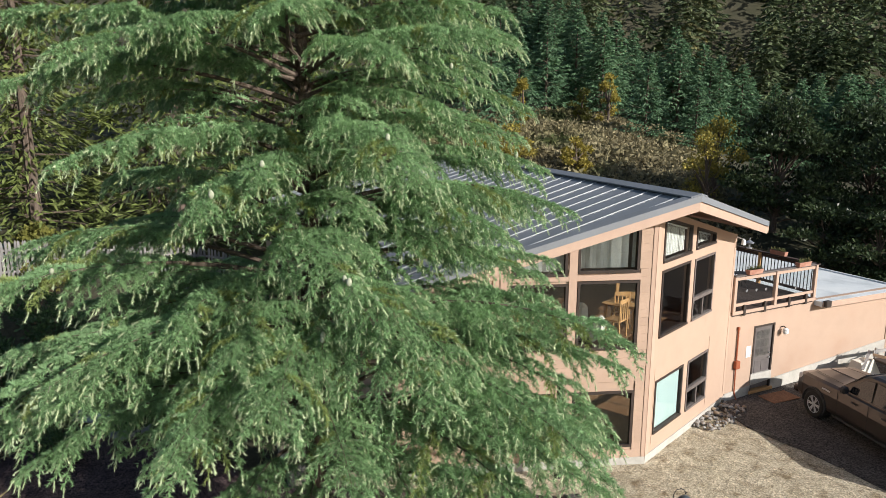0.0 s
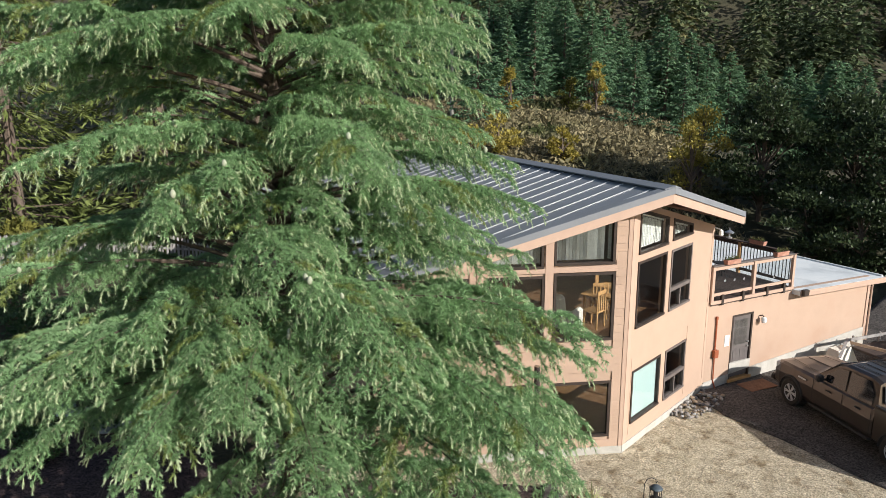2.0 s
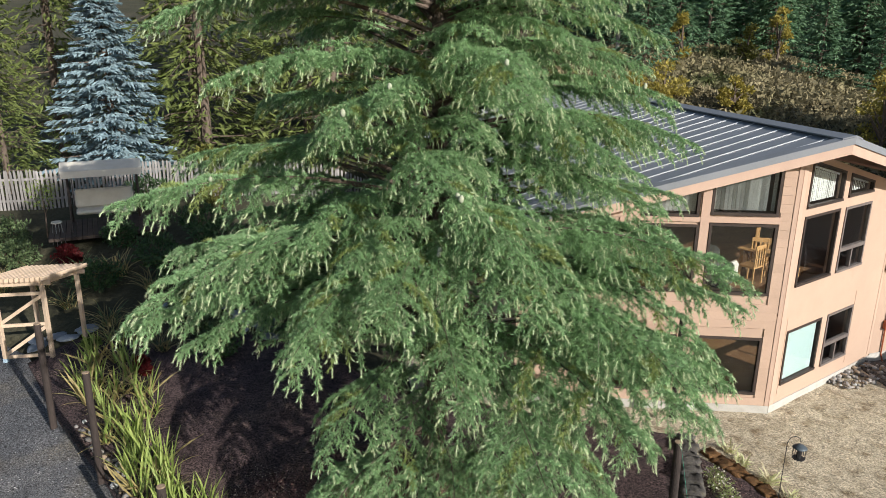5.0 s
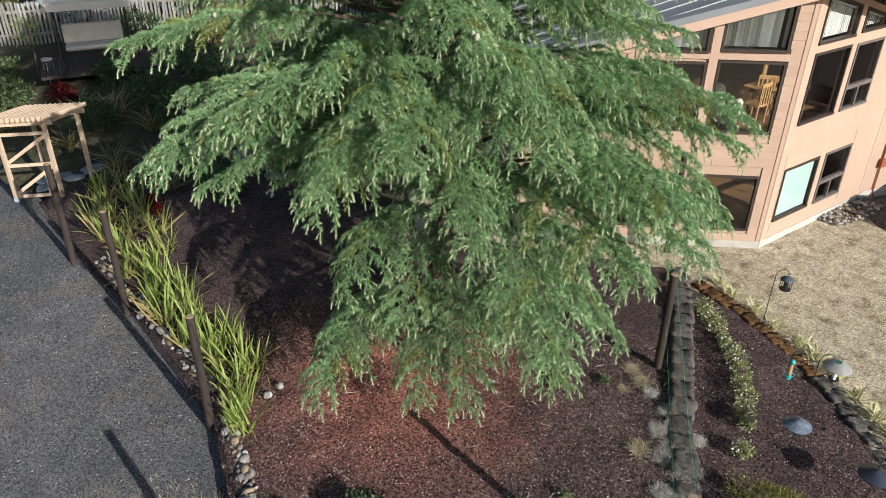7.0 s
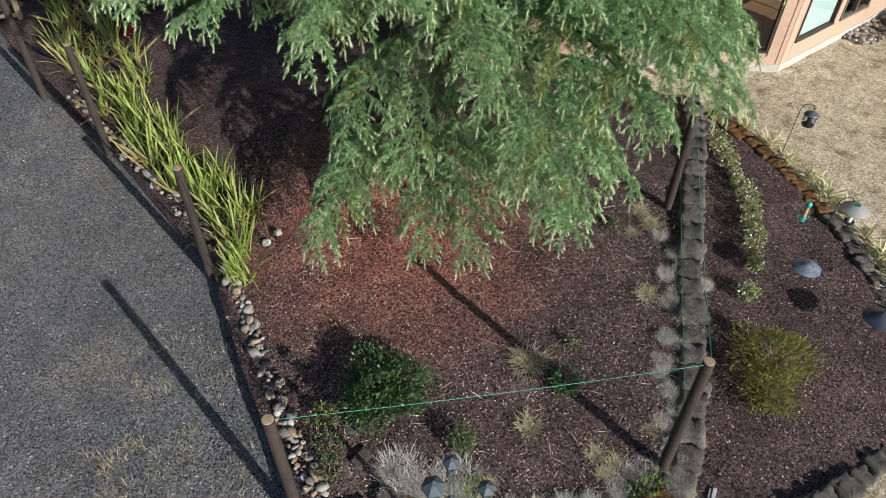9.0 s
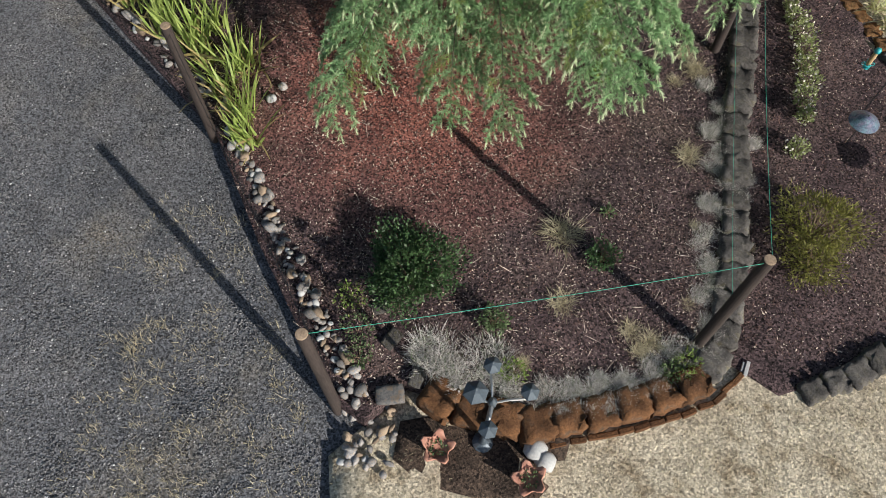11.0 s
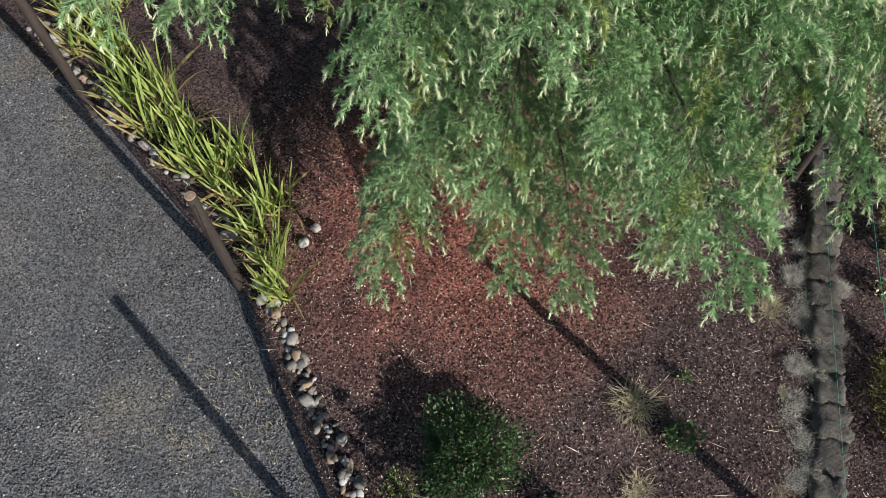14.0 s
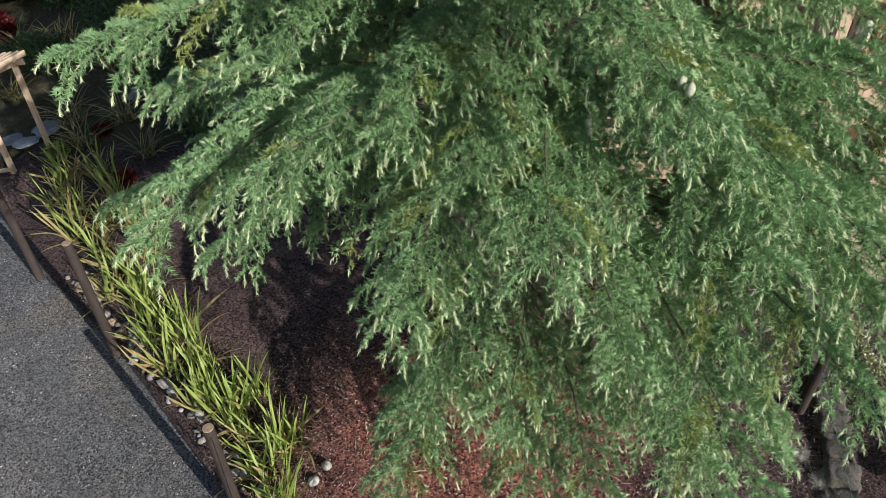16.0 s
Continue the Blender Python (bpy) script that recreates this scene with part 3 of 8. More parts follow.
# ridge cap, its dark joint, rake flashing, fascia and soffit
g = Geo()
for side in (-1, 1):
    a = [slope_pt(side, -0.02, 0, 0.085), slope_pt(side, RIDGE, 0, 0.085), slope_pt(side, RIDGE, 0.24, 0.075), slope_pt(side, 0.06, 0.24, 0.075)]
    b = [p - Vector((0, 0, 0.03)) for p in a]
    g.add(a + b, [(0, 1, 2, 3), (7, 6, 5, 4), (2, 6, 7, 3), (0, 3, 7, 4), (1, 5, 6, 2)])
part("ridge_cap", g, M_ROOF, roof)
for side in (-1, 1):
    k, e = RAKE[side], EAVE[side]
    p0, p1, p2 = slope_pt(side, 0, 0), slope_pt(side, k * e, e), slope_pt(side, RIDGE, e)
    out = Vector((0, -0.03, 0))
    q = [p0 + Vector((0, 0, 0.05)), p1 + Vector((0, 0, 0.05)), p1 + Vector((0, 0, -0.10)), p0 + Vector((0, 0, -0.10))]
    inner = Vector((0.03 * side, 0.22, 0))
    part("rake_flashing", Geo().add([v + out for v in q] + [v + inner for v in q], [(0, 1, 2, 3), (4, 7, 6, 5), (0, 4, 5, 1), (3, 2, 6, 7), (0, 3, 7, 4), (1, 5, 6, 2)]), M_ROOF, roof)
    q = [p0 + Vector((0, 0.0, -0.10)), p1 + Vector((0, 0.0, -0.10)), p1 + Vector((0, 0, -0.32)), p0 + Vector((0, 0, -0.32))]
    part("fascia", Geo().add([v + Vector((0, 0.012, 0)) for v in q] + [v + Vector((0.02 * side, 0.06, 0)) for v in q], [(0, 1, 2, 3), (4, 7, 6, 5), (0, 4, 5, 1), (3, 2, 6, 7), (0, 3, 7, 4), (1, 5, 6, 2)]), M_TRIM, roof, "pale peach fascia board")
    q = [p1, p2, p2 - Vector((0, 0, 0.28)), p1 - Vector((0, 0, 0.28))]
    part("eave_board", Geo().add([v + Vector((0.03 * side, 0, 0)) for v in q] + [v - Vector((0.03 * side, 0, 0)) for v in q], [(0, 1, 2, 3), (4, 7, 6, 5), (0, 4, 5, 1), (3, 2, 6, 7), (0, 3, 7, 4), (1, 5, 6, 2)]), M_TRIM, roof)

# ---- rooms behind the windows ----
g = Geo().prism([(0.1, 0.35), (ax - 0.2, ay), (ax - 0.2, 9.0), (bx + 0.2, 9.0), (bx + 0.2, by)], 2.62, 2.86)
part("upper_floor", g, M_ROOMFLOOR, house, "brown wooden upper floor")
g = Geo().prism([(0.1, 0.35), (ax - 0.2, ay), (ax - 0.2, 9.0), (bx + 0.2, 9.0), (bx + 0.2, by)], -0.05, 0.06)
part("lower_floor", g, M_ROOMFLOOR, house)
g = Geo().prism([(bx + 0.18, 0), (ax - 0.18, 0), (ax - 0.18, 6.6 - 0.268 * (ax - 1.1)), (0.9, 6.6), (bx + 0.18, 6.6 - 0.268 * (0.75 - bx))], 0, 0.1, xf=Matrix(((1, 0, 0, 0), (0, 0, 1, 8.9), (0, 1, 0, 0), (0, 0, 0, 1))))
g.box((ax - 0.22, ay + 0.1, 0), (ax - 0.165, 9.0, 5.2))
g.box((bx + 0.165, by + 0.1, 0), (bx + 0.22, 9.0, 4.5))
part("room_wall", g, M_ROOMWALL, house)
g = Geo()
for i in range(4):
    g.box((-1.2 + 0.62 * i, 8.8, 3.0), (-0.66 + 0.62 * i, 8.89, 4.6), 0.01)
part("cupboard", g, M_CHAIRWOOD, house)


def dining_chair(x, y, turn):
    c = thing("dining_chair", "honey-coloured wooden dining chair with a slatted back", "chair", HOUSE @ pose(x, y, 2.86, 0, 0, turn), "dining chairs")
    for px, py in ((-0.2, -0.2), (0.2, -0.2), (-0.2, 0.2), (0.2, 0.2)):
        part("leg", Geo().box((px - 0.02, py - 0.02, 0), (px + 0.02, py + 0.02, 1.05 if py > 0 else 0.44), 0.005), M_CHAIRWOOD, c)
    part("seat", Geo().box((-0.23, -0.23, 0.44), (0.23, 0.21, 0.49), 0.015), M_CHAIRWOOD, c)
    part("top_rail", Geo().box((-0.22, 0.185, 0.95), (0.22, 0.215, 1.06), 0.01), M_CHAIRWOOD, c)
    for i in range(3):
        part("slat", Geo().box((-0.13 + 0.11 * i, 0.19, 0.49), (-0.09 + 0.11 * i, 0.21, 0.96), 0.004), M_CHAIRWOOD, c)
    return c


for cx, cy, ct in ((1.0, 2.3, 150), (0.35, 1.7, -160), (1.15, 1.35, 100), (2.0, 3.3, 40)):
    dining_chair(cx, cy, ct)
t = thing("dining_table", "round-cornered oak dining table with four legs", "table", HOUSE @ pose(1.35, 2.3, 2.86, 0, 0, 25))
part("tabletop", Geo().box((-0.8, -0.5, 0.70), (0.8, 0.5, 0.75), 0.02), M_CHAIRWOOD, t)
for px, py in ((-0.7, -0.4), (0.7, -0.4), (-0.7, 0.4), (0.7, 0.4)):
    part("leg", Geo().box((px - 0.035, py - 0.035, 0), (px + 0.035, py + 0.035, 0.70), 0.008), M_CHAIRWOOD, t)
r = thing("armchair", "beige upholstered reclining armchair by the window", "armchair", HOUSE @ pose(-0.62, 1.95, 2.86, 0, 0, 120))
part("seat", Geo().box((-0.32, -0.40, 0.12), (0.32, 0.30, 0.46), 0.07), M_ARMCHAIR, r)
part("backrest", Geo().box((-0.34, -0.12, 0), (0.34, 0.12, 0.78), 0.09, xf=pose(0, 0.34, 0.40, -16)), M_ARMCHAIR, r)
part("headrest", Geo().box((-0.28, -0.09, 0), (0.28, 0.10, 0.24), 0.08, xf=pose(0, 0.42, 0.90, -12)), M_ARMCHAIR, r)
for sx in (-1, 1):
    part("armrest", Geo().box((sx * 0.42 - 0.10, -0.42, 0.05), (sx * 0.42 + 0.10, 0.34, 0.62), 0.07), M_ARMCHAIR, r)
part("base", Geo().box((-0.36, -0.36, 0), (0.36, 0.36, 0.12), 0.02), M_BLACK, r)
l = thing("table_lamp", "small side table with a white-shaded lamp", "lamp", HOUSE @ pose(-2.5, 2.3, 2.86))
part("base", Geo().lathe([(0.0, 0.0), (0.22, 0.0), (0.22, 0.03), (0.03, 0.06), (0.03, 0.55), (0.25, 0.56), (0.25, 0.59), (0.05, 0.6), (0.03, 0.95), (0, 0.95)]), M_CHAIRWOOD, l)
part("shade", Geo().lathe([(0.20, 0.92), (0.12, 1.18)]), M_WHITE, l)

# ---- the low wing with its roof deck ----
wing = thing("house_wing", "low peach-painted flat-roofed wing with a roof deck", "house", HOUSE @ pose(ax, ay, 0))
W_LEN, W_H, DECK_L = 8.0, 2.80, 3.72
XC = wall_frame(0, 0, 0)
part("front_wall", wall_geo(W_LEN, lambda s: W_H if s < 3.9 else W_H - 0.03 * (s - 3.9), [(1.10, 2.04, 0.14, 2.27, 2.27)], 0.26, xf=XC), M_STUCCO, wing, "smooth peach-painted wall")
part("foundation", wall_geo(W_LEN, lambda s: 0.26 + 0.07 * s, [(1.10, 2.04, 0.12, 0.7, 0.7)], -0.5, t=0.2, xf=XC @ Matrix.Translation((0, 0, -0.03))), M_FOUND, wing, "pale bare concrete footing")
part("end_wall", Geo().box((W_LEN - WALL_T, WALL_T, -0.4), (W_LEN, 9, 2.55)), M_STUCCO, wing)
part("back_wall", Geo().box((0.2, 9.0, -0.4), (W_LEN, 9.15, 2.55)), M_STUCCO, wing)
part("corner_board", Geo().box((W_LEN - 0.10, -0.03, 0.3), (W_LEN + 0.03, 0.0, 2.6), 0.004), M_TRIM, wing)
part("downspout", Geo().tube([(W_LEN + 0.08, -0.06, 0.3), (W_LEN + 0.08, -0.06, 2.35), (W_LEN + 0.25, -0.06, 2.55)], 0.035, 8), M_TRIM, wing)
# flat roof
v = [(DECK_L + 0.1, -0.28, 2.76), (W_LEN + 0.4, -0.28, 2.66), (W_LEN + 0.4, 9.3, 2.66), (DECK_L + 0.1, 9.3, 2.76)]
g = Geo().add(v + [(x, y, z - 0.16) for x, y, z in v], [(0, 1, 2, 3), (7, 6, 5, 4), (0, 4, 5, 1), (1, 5, 6, 2), (2, 6, 7, 3), (3, 7, 4, 0)])
part("flat_roof", g, M_MEMBRANE, wing, "white membrane flat roof")
g = Geo().bar((DECK_L + 0.12, -0.30, 2.66), (W_LEN + 0.43, -0.30, 2.56), 0.035, 0.19, ch=0.004)
g.bar((W_LEN + 0.42, -0.30, 2.56), (W_LEN + 0.42, 9.3, 2.56), 0.035, 0.19, ch=0.004)
part("fascia", g, M_TRIM, wing)
part("roof_kerb", Geo().bar((W_LEN + 0.36, -0.2, 2.69), (W_LEN + 0.36, 9.2, 2.69), 0.08, 0.05), M_MEMBRANE, wing, "raised white edge of the flat roof")
part("scupper", Geo().box((DECK_L + 0.14, -0.42, 2.60), (DECK_L + 0.40, -0.27, 2.80), 0.02), M_BROWN, wing, "small dark rain outlet box")
# deck boards on their bearers
deck = part("deck", Geo().box((0.05, -0.02, 2.72), (DECK_L, 8.6, 2.83)), M_DECKWOOD, wing, "dark stained timber roof deck")
for i in range(26):
    x0 = 0.06 + i * 0.141
    part("deck_board", Geo().box((x0, -0.06, 2.832), (x0 + 0.132, 8.6, 2.868), 0.005), M_DECKWOOD, deck)
part("deck_flashing", Geo().box((0.0, -0.075, 2.78), (DECK_L + 0.06, -0.03, 2.88), 0.004), M_TRIM, wing, "peach edge board along the deck")
rail = part("railing", Geo().bar((0, -0.02, 3.98), (DECK_L + 0.08, -0.02, 3.98), 0.15, 0.04), M_GREYFRAME, wing, "timber railing with glass and dark balusters")
part("top_rail", Geo().bar((DECK_L, -0.1, 3.98), (DECK_L, 8.5, 3.98), 0.15, 0.04), M_DECKWOOD, rail)
for a, b, z, mm in (((0, -0.02), (DECK_L, -0.02), 3.88, M_TRIM), ((0, -0.02), (DECK_L, -0.02), 3.07, M_TRIM), ((DECK_L, 0), (DECK_L, 8.5), 3.88, M_DECKWOOD), ((DECK_L, 0), (DECK_L, 8.5), 3.02, M_DECKWOOD)):
    part("rail_bar", Geo().bar((*a, z), (*b, z), 0.045, 0.09), mm, rail)
for x, y in ((1.86, -0.02), (DECK_L - 0.02, -0.02), (0.06, -0.02)):
    part("post", Geo().box((x - 0.055, y - 0.055, 2.85), (x + 0.055, y + 0.055, 3.97), 0.006), M_TRIM, rail)
for y in (2.1, 4.2, 6.3, 8.4):
    part("post", Geo().box((DECK_L - 0.055, y - 0.055, 2.85), (DECK_L + 0.055, y + 0.055, 3.97), 0.006), M_CHAIRWOOD, rail)
for i in range(66):
    y = 0.12 + i * 0.127
    part("baluster", Geo().bar((DECK_L, y, 3.05), (DECK_L, y, 3.87), 0.022, 0.022, ch=0), M_BLACK, rail)
for x0, x1 in ((0.13, 1.79), (1.93, 3.62)):
    part("glass_panel", Geo().box((x0, -0.024, 3.12), (x1, -0.016, 3.83)), M_CLEAR, rail).visible_shadow = False
    for i in range(3):
        cx, cz, rr = x0 + 0.45 + 0.42 * i, 3.45 + 0.16 * math.sin(3 * i + x0), 0.04
        leaf = [(cx + rr * (1 + 0.35 * math.cos(5 * a)) * math.cos(a), cz + rr * (1 + 0.35 * math.cos(5 * a)) * math.sin(a)) for a in (2 * math.pi * k / 20 for k in range(20))]
        part("leaf_sticker", Geo().prism(leaf, 0.0, 0.002, xf=Matrix(((1, 0, 0, 0), (0, 0, 1, -0.03), (0, 1, 0, 0), (0, 0, 0, 1)))), M_STEEL, rail)
for x in (0.5, 1.4, 2.5, 3.3):
    part("bracket", Geo().box((x - 0.05, -0.09, 2.72), (x + 0.05, 0.0, 3.05), 0.006), M_BROWN, rail)

# door, its frame, the lamp, the conduit and the notice
door = part("door", Geo().prism([(1.17, 0.19), (1.97, 0.19), (1.97, 2.20), (1.17, 2.20)], 0.03, 0.075, xf=XC), M_DOOR, wing, "grey-brown half-glazed entrance door")
g = Geo()
for q in ([(1.10, 0.14), (1.16, 0.14), (1.16, 2.27), (1.10, 2.27)], [(1.98, 0.14), (2.04, 0.14), (2.04, 2.27), (1.98, 2.27)], [(1.16, 2.21), (1.98, 2.21), (1.98, 2.27), (1.16, 2.27)]):
    g.prism(q, -0.015, 0.12, xf=XC)
part("door_frame", g, M_BROWN, wing)
part("threshold", Geo().box((1.04, -0.08, 0.06), (2.10, 0.14, 0.16), 0.008), M_CHAIRWOOD, wing)
for i in range(3):
    for j in range(3):
        x0, z0 = 1.27 + 0.205 * i, 1.24 + 0.29 * j
        part("pane", Geo().prism([(x0, z0), (x0 + 0.18, z0), (x0 + 0.18, z0 + 0.26), (x0, z0 + 0.26)], 0.022, 0.03, xf=XC), M_GLASS, door)
for x0 in (1.28, 1.59):
    part("panel", Geo().prism([(x0, 0.34), (x0 + 0.27, 0.34), (x0 + 0.27, 1.1), (x0, 1.1)], 0.02, 0.03, xf=XC), M_DOOR, door)
part("handle", Geo().tube([(1.90, -0.02, 1.15), (1.90, 0.03, 1.15)], 0.03, 8).tube([(1.90, -0.02, 1.3), (1.90, 0.03, 1.3)], 0.025, 8), M_STEEL, door, "steel door knob and lock")
lamp = solo("wall_lamp", Geo().tube([(2.36, 0, 2.08), (2.36, -0.10, 2.12), (2.36, -0.16, 2.06)], 0.02, 6).lathe([(0.0, 0.0), (0.085, -0.03), (0.09, -0.16), (0.05, -0.20), (0, -0.20)], (2.36, -0.16, 2.08), 12, 1), [M_BROWN, M_WHITE],
            "small dark wall lamp with a white glass shade", "lamp", HOUSE @ pose(ax, ay, 0))
cd = thing("conduit", "rust-red electrical conduit with a junction box on the wall", "conduit", HOUSE @ pose(ax + 0.38, ay, 0))
part("pipe", Geo().tube([(0, -0.04, 1.25), (-0.01, -0.04, 2.28)], 0.025, 8).tube([(0, -0.04, 1.05), (0.02, -0.04, 0.25), (0.06, -0.10, 0.02)], 0.022, 8), M_RUST, cd)
part("box", Geo().box((-0.08, -0.12, 1.03), (0.10, -0.005, 1.28), 0.012), M_RUST, cd)
part("cap", Geo().box((-0.05, -0.07, 2.26), (0.03, -0.005, 2.36), 0.01), M_RUST, cd)
solo("notice", Geo().box((0.82, -0.012, 1.30), (1.02, -0.004, 1.66)), M_WHITE, "blank white notice sheet beside the door", "notice", HOUSE @ pose(ax, ay, 0))
solo("flood_light", Geo().lathe([(0.0, 0), (0.05, -0.02), (0.07, -0.16), (0, -0.16)], (0, -0.1, 0), 10).tube([(0, 0.15, 0.03), (0, -0.1, 0.0)], 0.02, 6), M_WHITE,
     "small white floodlight under the eave", "lamp", HOUSE @ pose(4.95, 1.75, 5.12))
mt = solo("doormat", Geo().box((-0.55, -0.32, 0), (0.55, 0.32, 0.025), 0.008), mat("coir_mat", (0.20, 0.10, 0.06), (0.28, 0.15, 0.09), 12, 0.95, 90, 0.35, 0.6, 0.01), "worn brown coir doormat on the gravel", "doormat", HOUSE @ pose(ax + 1.75, ay - 0.62, 0.05, 0, 0, -4))


def planter(x, y, z, turn, length=0.75):
    p = thing("planter", "terracotta-coloured balcony planter with withered plants", "planter", HOUSE @ pose(ax + x, ay + y, z, 0, 0, turn) @ Matrix.Scale(0.8, 4), "railing planters")
    v = [(sx * (length / 2 - 0.03 * (k == 0)), sy * (0.11 - 0.025 * (k == 0)), 0.18 * k) for k in (0, 1) for sx, sy in ((-1, -1), (1, -1), (1, 1), (-1, 1))]
    part("box", Geo().add(v, [(3, 2, 1, 0), (0, 1, 5, 4), (1, 2, 6, 5), (2, 3, 7, 6), (3, 0, 4, 7), (4, 5, 6, 7)]), M_TERRACOTTA, p)
    part("soil", Geo().box((-length / 2 + 0.02, -0.09, 0.15), (length / 2 - 0.02, 0.09, 0.19), 0.01), M_SOIL, p)
    tri = []
    for _ in range(110):
        b = np.array((rng.uniform(-length / 2 + 0.04, length / 2 - 0.04), rng.uniform(-0.08, 0.08), 0.18))
        d = np.array((rng.uniform(-0.14, 0.14), rng.uniform(-0.14, 0.14), rng.uniform(0.04, 0.2)))
        s = np.array((rng.uniform(-0.02, 0.02), rng.uniform(-0.02, 0.02), 0))
        tri.append((b - s, b + s, b + d))
    part("plant", Geo().tris(tri), M_DRYPLANT, p, "withered green and brown plants")
    return p


M_DRYPLANT = mat("withered_plant", (0.14, 0.12, 0.05), (0.10, 0.14, 0.05), 5, 0.8, 60, 0.2, 0.0, island=True, vary=0.5, translucent=0.3)
planter(0.75, -0.10, 4.0, 0)
planter(2.95, -0.10, 4.0, 2)
planter(DECK_L, 1.4, 4.0, 90)
planter(DECK_L, 4.6, 4.0, 90, 0.9)
for px, py in ((0.55, 1.1), (2.6, 1.9)):
    tb = thing("patio_table", "small dark metal patio table on the deck", "table", HOUSE @ pose(ax + px, ay + py, 2.868))
    part("top", Geo().lathe([(0, 0.50), (0.24, 0.50), (0.25, 0.515), (0.24, 0.53), (0, 0.53)], n=18), M_BLACK, tb)
    for a in range(4):
        c, s = math.cos(a * math.pi / 2 + 0.5), math.sin(a * math.pi / 2 + 0.5)
        part("leg", Geo().tube([(0.22 * c, 0.22 * s, 0.5), (0.12 * c, 0.12 * s, 0.28), (0.24 * c, 0.24 * s, 0.0)], 0.014, 6), M_BLACK, tb)
g = Geo().lathe([(0, 0), (0.10, 0), (0.10, 0.04), (0.03, 0.06), (0.03, 0.14), (0.14, 0.18), (0.16, 0.22), (0.02, 0.30), (0.02, 0.36), (0, 0.38)], n=14)
solo("garden_ornament", g, M_STEEL, "small pale lantern-shaped ornament on the railing", "ornament", HOUSE @ pose(ax + DECK_L, ay + 2.6, 4.0))

# ---- the great cedar ----
M_BARK = mat("grey_brown_bark", (0.10, 0.075, 0.06), (0.16, 0.125, 0.10), 8, 0.95, 40, 0.4, 0.9, 0.02, stretch=(1, 1, 0.25))
M_TWIG = mat("pale_grey_twig", (0.22, 0.20, 0.16), (0.32, 0.29, 0.24), 8, 0.9, 60, 0.2, 0.2, 0.003)
M_NEEDLE = mat("cedar_needles", (0.200, 0.340, 0.158), (0.290, 0.46, 0.225), 1.2, 0.55, 8, 0.2, 0.0, island=True, vary=0.25, translucent=0.2, spec=0.3)
M_NEEDLE_TIP = mat("cedar_needle_tips", (0.50, 0.60, 0.36), (0.62, 0.70, 0.46), 2, 0.55, 8, 0.15, 0.0, island=True, vary=0.2, translucent=0.2, spec=0.35)
M_NEEDLE_OLD = mat("cedar_old_needles", (0.24, 0.31, 0.10), (0.31, 0.38, 0.14), 2, 0.6, 8, 0.2, 0.0, island=True, vary=0.25, translucent=0.2)


def unit(a):
    return a / np.maximum(1e-9, np.linalg.norm(a, axis=-1, keepdims=True))


def needles_on(p0, d, length, per, size, width, r, lean=0.45):
    """Needles round straight shoots: p0, d (n x 3), length (n)."""
    n = len(p0)
    t = (np.arange(per)[None, :] + r.random((n, per))) / per
    base = p0[:, None] + d[:, None] * (t * length[:, None])[..., None]
    out = unit(r.normal(size=(n, per, 3)))
    out = unit(out - (out * d[:, None]).sum(-1, keepdims=True) * d[:, None])
    way = unit(out + lean * d[:, None])
    face = unit(out + np.array((0, 0, 0.30)) + r.normal(size=(n, per, 3)) * 0.2)
    side = unit(np.cross(way, face))
    s = size * (0.7 + 0.6 * r.random((n, per, 1)))
    w = width * side
    return np.stack([base - w, base + w, base + way * s], axis=2).reshape(-1, 3, 3)


def limb_axis(L, bend, sag, seed, s):
    """The line of a limb along +x: it rises a little from the stem, arches over and sinks towards its tip."""
    s = np.asarray(s, float)
    return np.stack([L * s * (1 - 0.04 * s * s), bend * L * s * s + 0.02 * L * np.sin(5 * s + seed), L * (0.10 * s + 0.05 * np.sin(math.pi * s) - 0.14 * sag * s ** 3)], -1)


